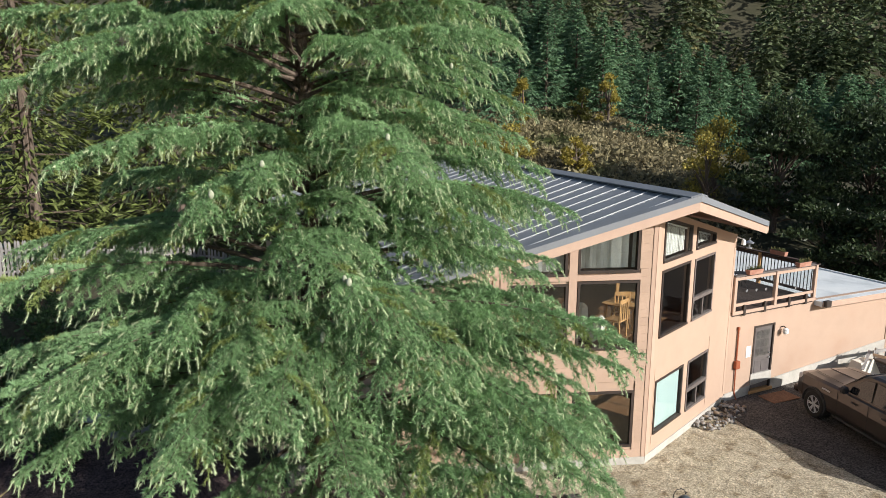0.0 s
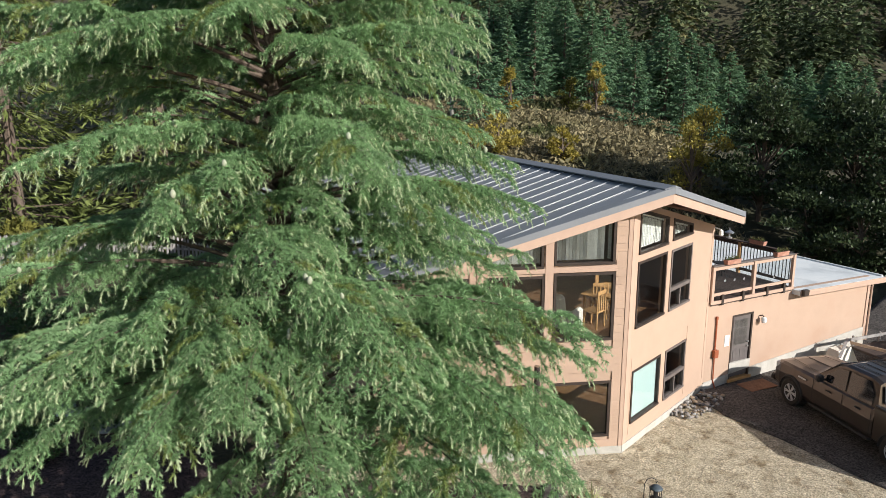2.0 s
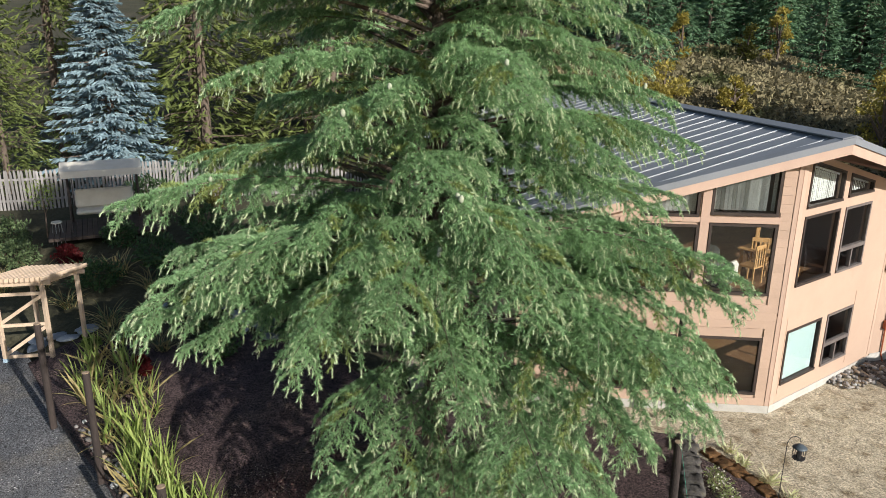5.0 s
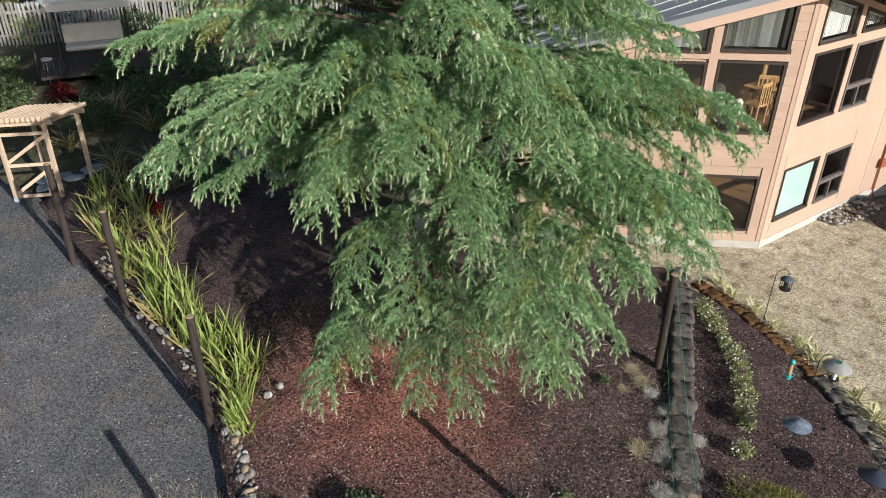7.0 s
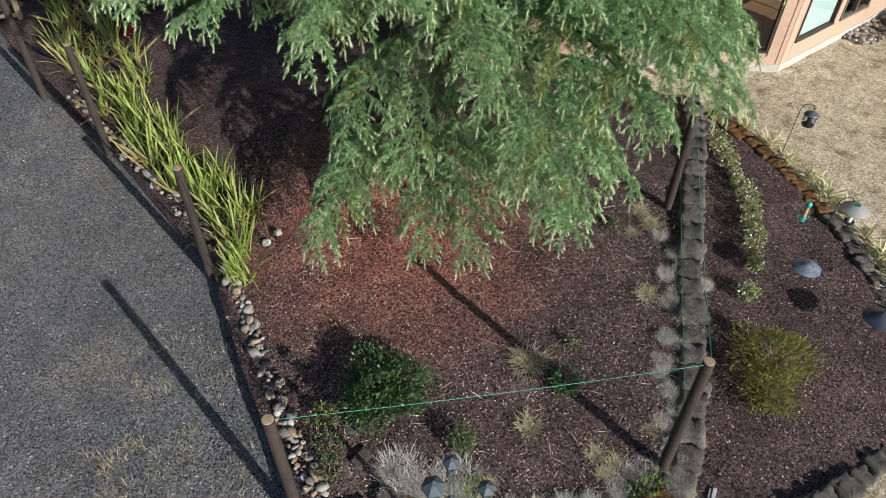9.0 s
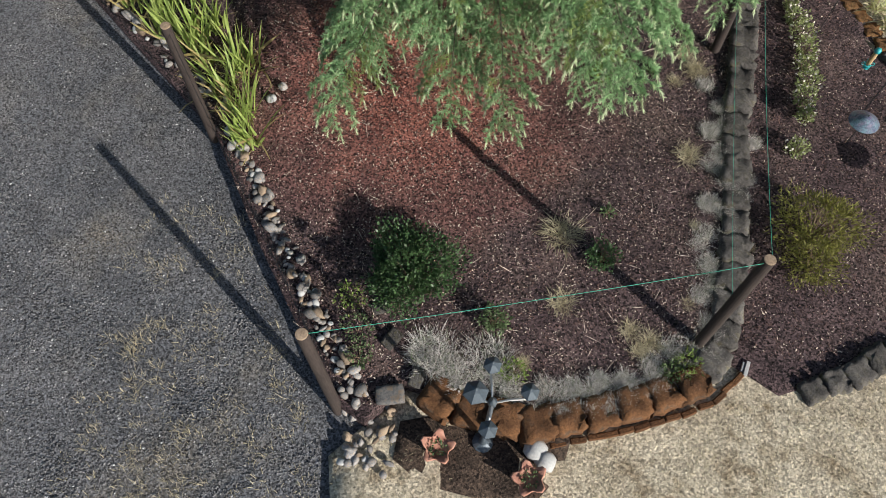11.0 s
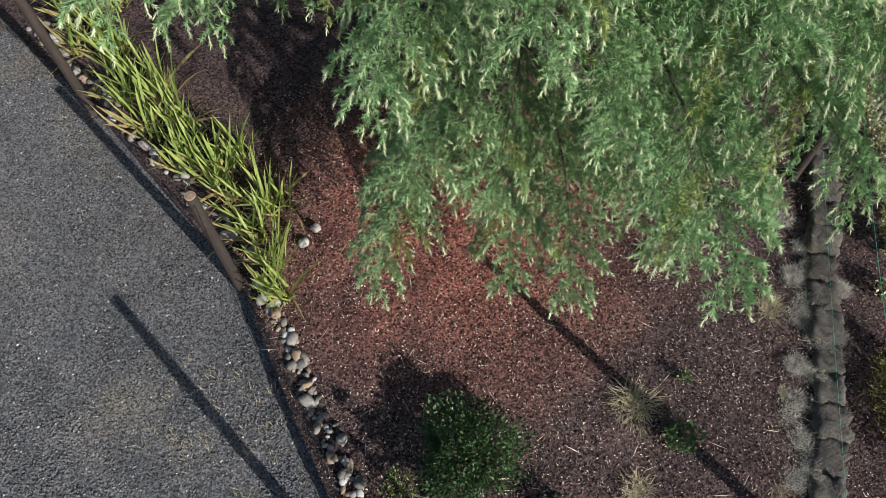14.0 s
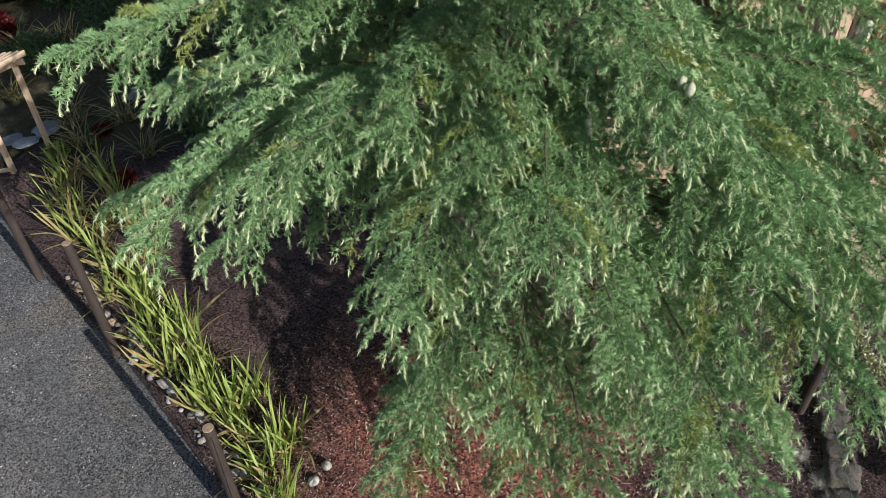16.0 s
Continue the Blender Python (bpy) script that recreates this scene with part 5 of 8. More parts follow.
# weeds among the stones by the drive corner
for i, (x, y, k) in enumerate(((-2.75, 5.0, 0.22), (-2.55, 4.55, 0.25), (-2.45, 4.2, 0.2), (-0.35, 4.35, 0.22), (1.95, 4.85, 0.20), (1.75, 4.7, 0.16))):
    shrub("weed", x, y, bed_z(x, y), k, k * 0.5, 220, 0.05, M_LIME if i in (0, 3, 4) else M_SHRUB2, "low green weeds along the bed edge", 20 + i, stem=5, category="plant", group="edge weeds")
# grey lavender cushions along the lower edge
LAV = []
for i in range(4):
    r = R(70 + i)
    g = blades(Geo(), 1000, 0.22, 1.2, 0.0045, 0.22, r, (0, 0, 0, 0, 0, 1), 0.20, 2)
    LAV.append(g.mesh("lavender", [M_LAVENDER, M_SHRUB2]))
for x, y, k in ((-1.50, 4.42, 1.5), (-1.2, 4.3, 1.1), (-0.72, 4.45, 1.4), (-0.45, 4.2, 1.0), (0.1, 4.2, 0.75), (0.45, 4.25, 0.8), (0.8, 4.4, 0.75), (1.15, 4.45, 0.8), (1.5, 4.75, 0.8), (1.75, 5.05, 0.8), (2.1, 5.15, 0.8), (2.25, 5.5, 0.7),
                (2.1, 5.9, 0.7), (2.2, 6.4, 0.8), (2.15, 6.9, 0.7), (2.2, 7.4, 0.75), (2.25, 8.1, 0.8), (2.2, 8.7, 0.8), (2.35, 9.2, 0.7), (2.75, 7.9, 0.6), (2.85, 8.6, 0.6), (2.1, 9.6, 0.7), (0.0, 3.95, 0.5), (1.9, 4.6, 0.6), (2.5, 6.9, 0.75), (2.42, 7.3, 0.7), (2.5, 7.8, 0.8), (2.35, 8.3, 0.8), (2.45, 8.9, 0.7), (2.3, 6.1, 0.7), (2.05, 6.7, 0.6), (0.3, 3.9, 0.6), (0.95, 4.1, 0.7), (1.4, 4.4, 0.7), (-1.0, 4.1, 1.0), (0.35, 3.98, 0.8), (0.72, 4.12, 0.85), (1.12, 4.22, 0.8), (1.55, 4.5, 0.8), (2.0, 4.75, 0.8), (2.25, 5.0, 0.75), (-0.3, 3.95, 0.8), (2.3, 5.35, 0.8), (2.6, 6.5, 0.6), (2.55, 7.05, 0.5), (2.68, 7.6, 0.55), (2.55, 8.15, 0.6), (2.65, 8.7, 0.5), (2.58, 9.3, 0.6), (2.7, 9.8, 0.55), (2.6, 10.3, 0.6), (2.75, 10.9, 0.5)):
    solo("lavender", LAV[rng.randrange(4)], None, "faded grey lavender cushion along the bed edge", "plant", pose(x, y, bed_z(x, y), 0, 0, rng.uniform(0, 360)) @ Matrix.Scale(k, 4), "lavender cushions")
TUFT = [blades(Geo(), 380, 0.21, 1.35, 0.006, 0.9, R(80 + i), (0,), 0.12, 3).mesh("grass_tuft", [M_STRAW]) for i in range(3)]
TUFT += [blades(Geo(), 420, 0.20, 1.35, 0.006, 0.9, R(84), (0, 1), 0.12, 3).mesh("grass_tuft", [M_STRAW, M_SHRUB2])]
for x, y, k in ((0.08, 6.55, 1.55), (0.18, 5.45, 1.15), (1.86, 8.2, 1.2), (1.95, 5.75, 0.6), (1.15, 5.2, 0.9), (1.45, 5.1, 1.0), (1.3, 4.95, 0.8), (1.95, 9.9, 1.1), (1.75, 10.2, 0.9), (-0.25, 4.5, 0.6), (2.0, 7.0, 0.5), (2.85, 7.4, 0.8), (2.9, 7.0, 0.7), (1.6, 9.6, 0.7)):
    solo("grass_tuft", TUFT[3 if (x, y) == (0.08, 6.45) else rng.randrange(3)], None, "bleached straw-yellow grass tuft in the mulch", "plant", pose(x, y, bed_z(x, y) if x < 2.5 else low_z(x, y), 0, 0, rng.uniform(0, 360)) @ Matrix.Scale(k, 4), "grass tufts")
# green row with small white flowers in the side bed
for i in range(13):
    t = i / 12
    x, y = 3.42 + 0.55 * math.sin(t * 2.6) * 0.9 + rng.uniform(-0.06, 0.06), 13.2 - 4.3 * t
    if i == 11:
        continue
    k = rng.uniform(0.13, 0.24) if i < 11 else 0.17
    b = shrub("flower_bush", x, y, low_z(x, y), k, k * 0.85, 300, 0.055, M_PALELIME, "small bright green bush with white flowers", 100 + i, stem=6, category="shrub", group="flower row")
    part("blossom", leaves(Geo(), 40, k, k, k * 0.9, 0.04, R(130 + i), hollow=0.95, narrow=1.0), M_WHITEPETAL, b)
# striped lilies on the lawn side of the stone edge
LILY = [blades(Geo(), 1, 0.55, 0.6, 0.046, 1.2, R(90 + i), (0,), 0.0).mesh("leaf", [M_STRAW if i == 5 else M_PALEGREEN]) for i in range(6)]
for x, y, k in ((4.1, 14.0, 0.9), (4.55, 13.5, 1.0), (4.9, 12.95, 0.9), (5.35, 12.4, 1.0), (5.55, 12.0, 1.1), (5.85, 11.5, 1.0), (6.1, 10.9, 0.9), (6.25, 10.4, 1.0), (6.45, 9.9, 1.2), (6.5, 9.4, 1.1), (6.6, 8.9, 1.1), (3.95, 14.5, 0.8), (6.75, 8.3, 1.0)):
    t = thing("lily_clump", "cream-and-green striped lily clump beside the lawn", "plant", pose(x, y, low_z(x, y), 0, 0, rng.uniform(0, 360)) @ Matrix.Scale(k, 4), "lily clumps")
    for _ in range(40):
        a, b, q = rng.uniform(0, 360), 0.14 * math.sqrt(rng.random()), rng.uniform(0.6, 1.1)
        part("leaf", rng.choice(LILY), None, t, m=pose(b * math.cos(radians(a)), b * math.sin(radians(a)), 0, 0, 0, a) @ pose(0, 0, 0, 0, rng.uniform(0, 45), rng.uniform(0, 360)) @ Matrix.Scale(q, 4))

# ---- stones ----
M_STONE = mat("river_stone", (0.15, 0.15, 0.152), (0.30, 0.285, 0.27), 6, 0.75, 60, 0.15, 0.2, 0.004, vary=0.45, c3=(0.30, 0.22, 0.15))
M_STONE_TAN = mat("tan_stone", (0.21, 0.155, 0.11), (0.29, 0.225, 0.16), 6, 0.8, 50, 0.2, 0.3, 0.005, vary=0.3)
M_STONE_PALE = mat("pale_stone", (0.36, 0.37, 0.37), (0.46, 0.46, 0.45), 6, 0.75, 50, 0.12, 0.2, 0.004)
M_BLOCK = mat("grey_lava_block", (0.064, 0.059, 0.055), (0.128, 0.120, 0.109), 5, 0.95, 28, 0.5, 1.0, 0.02, vary=0.25, c3=(0.090, 0.080, 0.045), third=0.8)
M_BLOCK_RUST = mat("rusty_lichen_block", (0.096, 0.046, 0.021), (0.144, 0.068, 0.029), 6, 0.95, 28, 0.5, 1.0, 0.02, vary=0.25, c3=(0.080, 0.056, 0.040), third=0.8)

M_BLOCK_MOSS = mat("mossy_brown_block", (0.12, 0.062, 0.026), (0.19, 0.095, 0.036), 6, 0.95, 28, 0.5, 1.0, 0.02, vary=0.25, c3=(0.075, 0.07, 0.035), third=0.8)


def stone_mesh(seed, flat=0.7, sharp=0.12, sub=2):
    bm = bmesh.new()
    bmesh.ops.create_icosphere(bm, subdivisions=sub, radius=1.0)
    r = random.Random(seed)
    sx, sy, sz = r.uniform(0.8, 1.2), r.uniform(0.6, 0.9), flat * r.uniform(0.75, 1.1)
    for v in bm.verts:
        n = noise.noise(v.co * 1.3 + Vector((seed * 3.1, 0, 0))) * sharp * 2 + noise.noise(v.co * 3.1 + Vector((0, seed * 2.7, 0))) * sharp
        v.co = v.co * (1 + n)
        v.co = Vector((v.co.x * sx, v.co.y * sy, v.co.z * sz))
    me = bpy.data.meshes.new("stone")
    bm.to_mesh(me)
    bm.free()
    me.polygons.foreach_set("use_smooth", [True] * len(me.polygons))
    return me


def painted(me, m):
    q = me.copy()
    q.materials.append(m)
    return q


shapes = [stone_mesh(i) for i in range(5)] + [stone_mesh(20 + i, 0.75, 0.42) for i in range(3)]
STONES = [painted(s, M_STONE) for s in shapes] * 2 + [painted(shapes[i], M_STONE_TAN) for i in (2, 5, 6, 7)] + [painted(shapes[i], M_STONE_PALE) for i in (0, 3)]
edge = thing("stone_border", "mixed grey and tan river stones edging the bed", "stones", pose(0, 0, 0), kind="structure")
for i in range(230):
    t = i / 229
    if t < 0.72:
        k = t / 0.72
        x, y = -2.45 - 2.9 * k, 3.45 + 4.0 * k
        off = rng.uniform(0.02, 0.30) * (1.1 - 0.5 * k)
        x, y = x + off * 0.81, y + off * 0.59
        big = rng.uniform(0.025, 0.062) if rng.random() < 0.78 else rng.uniform(0.06, 0.10)
    else:
        k = (t - 0.72) / 0.28
        x, y = -5.35 - 5.2 * k, 7.5 + 3.9 * k
        off = rng.uniform(0.0, 0.3)
        x, y = x + off * 0.6, y + off * 0.8
        big = rng.uniform(0.04, 0.10)
    part("stone", rng.choice(STONES), None, edge, m=pose(x, y, max(bed_z(x, y), drive_z(x, y)) + 0.01 + big * 0.3, rng.uniform(-25, 25), rng.uniform(-25, 25), rng.uniform(0, 360)) @ Matrix.Scale(big, 4))
for i in range(34):
    x, y = -2.0 - 0.55 * rng.random() + 0.12 * (i % 3), 2.75 + 0.95 * rng.random()
    big = rng.uniform(0.04, 0.085)
    part("stone", rng.choice(STONES), None, edge, m=pose(x, y, low_z(x, y) + 0.06 + big * 0.2, rng.uniform(-20, 20), rng.uniform(-20, 20), rng.uniform(0, 360)) @ Matrix.Scale(big, 4))
for x, y, k, mi in ((-4.78, 8.12, 0.10, -1), (-4.66, 8.38, 0.09, 1)):
    solo("round_stone", STONES[mi], None, "smooth round stone lying on the mulch", "stone", pose(x, y, bed_z(x, y) + 0.05, 0, 0, 40) @ Matrix.Scale(k, 4), "loose stones")
def block_mesh(seed, sx, sy, sz):
    bm = bmesh.new()
    bmesh.ops.create_cube(bm, size=1.0)
    bmesh.ops.subdivide_edges(bm, edges=bm.edges[:], cuts=4, use_grid_fill=True)
    for v in bm.verts:
        p = v.co.copy()
        edge_in = sum(abs(c) > 0.42 for c in p)
        v.co = Vector((p.x * sx, p.y * sy, p.z * sz)) * (0.965 if edge_in >= 2 else 1.0)
        v.co += 0.085 * min(1, sz / 0.46 + 0.2) * Vector((noise.noise(p * 4 + Vector((seed, 0, 0))), noise.noise(p * 4 + Vector((0, seed, 9))), noise.noise(p * 4 + Vector((5, 0, seed)))))
    me = bpy.data.meshes.new("block")
    bm.to_mesh(me)
    bm.free()
    me.polygons.foreach_set("use_smooth", [True] * len(me.polygons))
    return me


slab = block_mesh(3.7, 1.7, 1.15, 0.34)
for x, y, k, turn in ((-2.29, 4.95, 0.15, 30), (-2.06, 4.52, 0.17, 60), (-1.93, 3.76, 0.22, 15), (-1.62, 4.05, 0.16, 80)):
    solo("stone_slab", painted(slab, M_STONE if y < 3.9 else M_BLOCK), None, "flat rough stone slab lying at the bed edge", "stone", pose(x, y, bed_z(x, y) + 0.05, 4, -3, turn) @ Matrix.Scale(k, 4), "edge slabs")
for x, y, k in ((0.08, 3.42, 0.19), (0.22, 3.30, 0.17)):
    solo("boulder", painted(shapes[1], M_STONE_PALE), None, "smooth pale grey boulder beside the lamp post", "stone", pose(x, y, low_z(x, y) + 0.13, 0, 0, 70) @ Matrix.Scale(k, 4), "boulders")


BLOCKS = [block_mesh(i * 7.3, 0.46, 0.43, 0.46) for i in range(4)]
GREY_B, RUST_B, MOSS_B = ([painted(b, m) for b in BLOCKS] for m in (M_BLOCK, M_BLOCK_RUST, M_BLOCK_MOSS))
GREY_B, RUST_B, MOSS_B = list(GREY_B), list(RUST_B), list(MOSS_B)
wall = thing("retaining_wall", "low dry-laid wall of rough lava blocks round the bed", "wall", pose(0, 0, 0), kind="structure")
line = [(3.0, 14.6), (2.9, 13.0), (2.68, 10.5), (2.58, 8.8), (2.58, 6.6), (2.42, 5.25), (2.1, 4.65), (1.35, 4.25), (0.6, 3.95), (0.0, 3.72), (-1.1, 3.78), (-1.55, 3.95)]
run = 0.0
for (x0, y0), (x1, y1) in zip(line, line[1:]):
    d = math.hypot(x1 - x0, y1 - y0)
    while run < d:
        x, y = x0 + (x1 - x0) * run / d, y0 + (y1 - y0) * run / d
        rusty = y < 4.7 and rng.random() < 0.8
        part("block", rng.choice(RUST_B if rusty else GREY_B), None, wall,
             m=pose(x, y, bed_z(x, y) - 0.13 + rng.uniform(-0.03, 0.03), rng.uniform(-5, 5), rng.uniform(-5, 5), math.degrees(math.atan2(y1 - y0, x1 - x0)) + rng.uniform(-6, 6)) @ Matrix.Scale(rng.uniform(0.88, 1.05), 4))
        run += 0.44
    run -= d
foot = thing("brick_edging", "thin weathered rust-coloured brick edging along the lawn", "edging", pose(0, 0, 0), kind="structure")
line = [(2.80, 4.98), (2.42, 4.50), (1.95, 4.22), (1.35, 3.93), (0.75, 3.70), (0.25, 3.53)]
brick = Geo().box((-0.11, -0.04, -0.06), (0.11, 0.04, 0.05), 0.012).mesh("brick", [M_BLOCK_RUST])
for (x0, y0), (x1, y1) in zip(line, line[1:]):
    d, a = math.hypot(x1 - x0, y1 - y0), math.degrees(math.atan2(y1 - y0, x1 - x0))
    n = max(1, round(d / 0.225))
    for i in range(n):
        t = (i + 0.5) / n
        part("brick", brick, None, foot, m=pose(x0 + (x1 - x0) * t + rng.uniform(-0.01, 0.01), y0 + (y1 - y0) * t + rng.uniform(-0.015, 0.015), low_z(x0, y0) + rng.uniform(-0.02, 0.02), rng.uniform(-7, 7), rng.uniform(-4, 4), a + rng.uniform(-5, 5)))
curb = thing("stone_edging", "half-buried mossy brown stones between bed and lawn", "edging", pose(0, 0, 0), kind="structure")
line = [(3.5, 14.25), (4.3, 13.35), (5.0, 12.3), (5.65, 10.9), (6.1, 9.4), (6.15, 7.7), (5.6, 6.35), (4.5, 5.35), (3.5, 4.75)]
run = 0.0
for (x0, y0), (x1, y1) in zip(line, line[1:]):
    d = math.hypot(x1 - x0, y1 - y0)
    while run < d:
        x, y = x0 + (x1 - x0) * run / d, y0 + (y1 - y0) * run / d
        part("stone", rng.choice(MOSS_B if y > 11.4 else GREY_B), None, curb,
             m=pose(x, y, low_z(x, y) - 0.09 + rng.uniform(-0.05, 0.03), rng.uniform(-8, 8), rng.uniform(-8, 8), math.degrees(math.atan2(y1 - y0, x1 - x0)) + rng.uniform(-12, 12)) @ Matrix.Scale(rng.uniform(0.62, 0.92), 4))
        run += 0.37
    run -= d

# ---- posts, netting and cord ----
M_POST = mat("dark_stained_post", (0.034, 0.027, 0.025), (0.052, 0.040, 0.036), 6, 0.85, 40, 0.3, 0.4, 0.006, stretch=(1, 1, 0.15))
M_POSTTOP = mat("cut_post_end", (0.26, 0.19, 0.13), (0.36, 0.27, 0.19), 14, 0.9, 60, 0.3, 0.3, 0.004)
M_NET = mat("black_netting", (0.015, 0.016, 0.018), (0.022, 0.023, 0.025), 6, 0.6, 40, 0.1, 0.0)
M_CORD = mat("green_cord", (0.05, 0.34, 0.24), (0.07, 0.40, 0.28), 8, 0.6, 60, 0.15, 0.0)
POSTS = {"l3": (-2.62, 3.53, -0.42, 2.44), "l2": (-5.56, 7.39, -0.05, 2.39), "l1": (-8.83, 9.98, 0.15, 2.66), "l0": (-11.12, 11.40, 0.28, 2.88), "r1": (2.24, 10.35, 0.35, 2.48), "r2": (2.10, 5.19, -0.02, 2.47), "r0": (2.75, 15.4, 0.4, 2.8)}
for x, y, z0, z1 in POSTS.values():
    p = thing("fence_post", "dark stained round timber fence post", "post", pose(x, y, z0, rng.uniform(-0.8, 0.8), rng.uniform(-0.8, 0.8)), "fence posts")
    h = z1 - z0
    part("post", Geo().tube([(0, 0, -0.2), (0, 0, h * 0.5), (0, 0, h)], [0.078, 0.074, 0.070], 16), M_POST, p, smooth=False)
    part("top", Geo().lathe([(0.069, h + 0.002), (0.064, h + 0.012), (0.0, h + 0.016)], n=16), M_POSTTOP, p, "pale cut top")


def netting(a, b, zlo_a, zlo_b, zhi_a, zhi_b, cell=0.045, folds=0):
    """Black mesh between two posts, as crossing thin strands."""
    d = Vector((b[0] - a[0], b[1] - a[1], 0))
    n, m = int(d.length / cell), int((zhi_a - zlo_a) / cell)
    nrm = Vector((-d.y, d.x, 0)).normalized() * 0.0012
    g = Geo()
    for i in range(n + 1):
        t = i / n
        x, y = a[0] + d.x * t, a[1] + d.y * t
        lo, hi, w = zlo_a + (zlo_b - zlo_a) * t, zhi_a + (zhi_b - zhi_a) * t, d.normalized() * 0.0011
        g.add([(x - w.x, y - w.y, lo), (x + w.x, y + w.y, lo), (x + w.x, y + w.y, hi), (x - w.x, y - w.y, hi)], [(0, 1, 2, 3)])
    for j in range(m + 1):
        t = j / m
        za, zb = zlo_a + (zhi_a - zlo_a) * t, zlo_b + (zhi_b - zlo_b) * t
        g.add([(a[0], a[1], za - 0.0011), (b[0], b[1], zb - 0.0011), (b[0], b[1], zb + 0.0011), (a[0], a[1], za + 0.0011)], [(0, 1, 2, 3)])
    # loose folds gathered along the foot
    for _ in range(folds):
        t0, w = rng.random(), rng.uniform(0.05, 0.16)
        pts = [(a[0] + d.x * min(1, t0 + w * k / 8) + rng.uniform(-0.05, 0.05), a[1] + d.y * min(1, t0 + w * k / 8) + rng.uniform(-0.05, 0.05)) for k in range(9)]
        g.tube([(x, y, max(bed_z(x, y), drive_z(x, y)) + rng.uniform(0.0, 0.10)) for x, y in pts], 0.004, 4)
    return solo("netting", g, M_NET, "fine black deer netting stretched between fence posts", "netting")


for a, b in (("l3", "l2"), ("l2", "l1"), ("l1", "l0"), ("r2", "r1"), ("r1", "r0")):
    (ax1, ay1, a0, a1), (bx1, by1, b0, b1) = POSTS[a], POSTS[b]
    ln = math.hypot(bx1 - ax1, by1 - ay1)
    ox, oy = (by1 - ay1) / ln * 0.085, -(bx1 - ax1) / ln * 0.085
    s = -1 if a[0] == "l" else 1
    netting((ax1 + s * -ox, ay1 + s * -oy), (bx1 + s * -ox, by1 + s * -oy), a0 + 0.12, b0 + 0.08, a1 - 0.12, b1 - 0.12, folds=26 if a[0] == "l" else 0)


def cord(a, b, sag, material, label, rad=0.0045):
    a, b = Vector(a), Vector(b)
    pts = [a.lerp(b, k / 24) - Vector((0, 0, sag * 4 * (k / 24) * (1 - k / 24))) for k in range(25)]
    return solo("cord", Geo().tube(pts, rad, 5), material, label, "cord")


cord((-2.62, 3.53, 2.40), (2.10, 5.19, 2.44), 0.05, M_CORD, "taut green cord strung between two fence posts", 0.0035)
cord((2.12, 5.19, 2.44), (2.26, 10.35, 2.42), 0.08, M_CORD, "thin green cord strung between two fence posts", 0.003)
cord((2.10, 5.19, 1.3), (2.24, 10.35, 1.4), 0.05, M_CORD, "thin green cord half-way up the posts", 0.0025)
cord((-2.60, 3.55, 2.38), (-5.56, 7.39, 2.3), 0.05, M_NET, "dark cord along the top of the netting", 0.004)

# ---- lamp post, pots ----
M_LANTERN = mat("slate_blue_metal", (0.075, 0.095, 0.115), (0.11, 0.135, 0.155), 6, 0.4, 40, 0.15, 0.05, 0.002, metal=0.3)
lp = thing("lamp_post", "slate-blue garden lamp post with four hexagonal lanterns", "lamp post", pose(-0.62, 3.42, low_z(0, 3.4)))
part("pole", Geo().lathe([(0.0, 0), (0.14, 0), (0.14, 0.05), (0.06, 0.10), (0.035, 0.20), (0.03, 1.75), (0.05, 1.80), (0.05, 1.90), (0.02, 1.94), (0.0, 2.0)], n=14), M_LANTERN, lp)


def lantern(parent, x, y, z, k=1.0):
    body = part("lantern", Geo().lathe([(0.0, 0), (0.07, 0.0), (0.075, 0.02), (0.05, 0.025)], n=6), M_LANTERN, parent, m=pose(x, y, z, 0, 0, 20) @ Matrix.Scale(0.8 * k, 4))
    part("glass", Geo().lathe([(0.065, 0.02), (0.105, 0.20)], n=6), M_CLEAR, body)
    part("roof", Geo().lathe([(0.135, 0.195), (0.13, 0.21), (0.05, 0.275), (0.015, 0.29), (0.02, 0.31), (0.0, 0.325)], n=6), M_LANTERN, body)
    for i in range(6):
        a = math.pi * i / 3
        part("glazing_bar", Geo().bar((0.068 * math.cos(a), 0.068 * math.sin(a), 0.02), (0.108 * math.cos(a), 0.108 * math.sin(a), 0.2), 0.01, 0.01, ch=0), M_LANTERN, body)


for a, rad, k in ((100, 0.36, 1.0), (18, 0.40, 1.0), (268, 0.36, 1.0), (180, 0.20, 1.35)):
    c, s = math.cos(radians(a)), math.sin(radians(a))
    part("arm", Geo().tube([(0, 0, 1.83), (rad * 0.5 * c, rad * 0.5 * s, 1.86), (rad * c, rad * s, 1.80), (rad * c, rad * s, 1.92)], 0.014, 6), M_STEEL, lp)
    lantern(lp, rad * c, rad * s, 1.90, k)


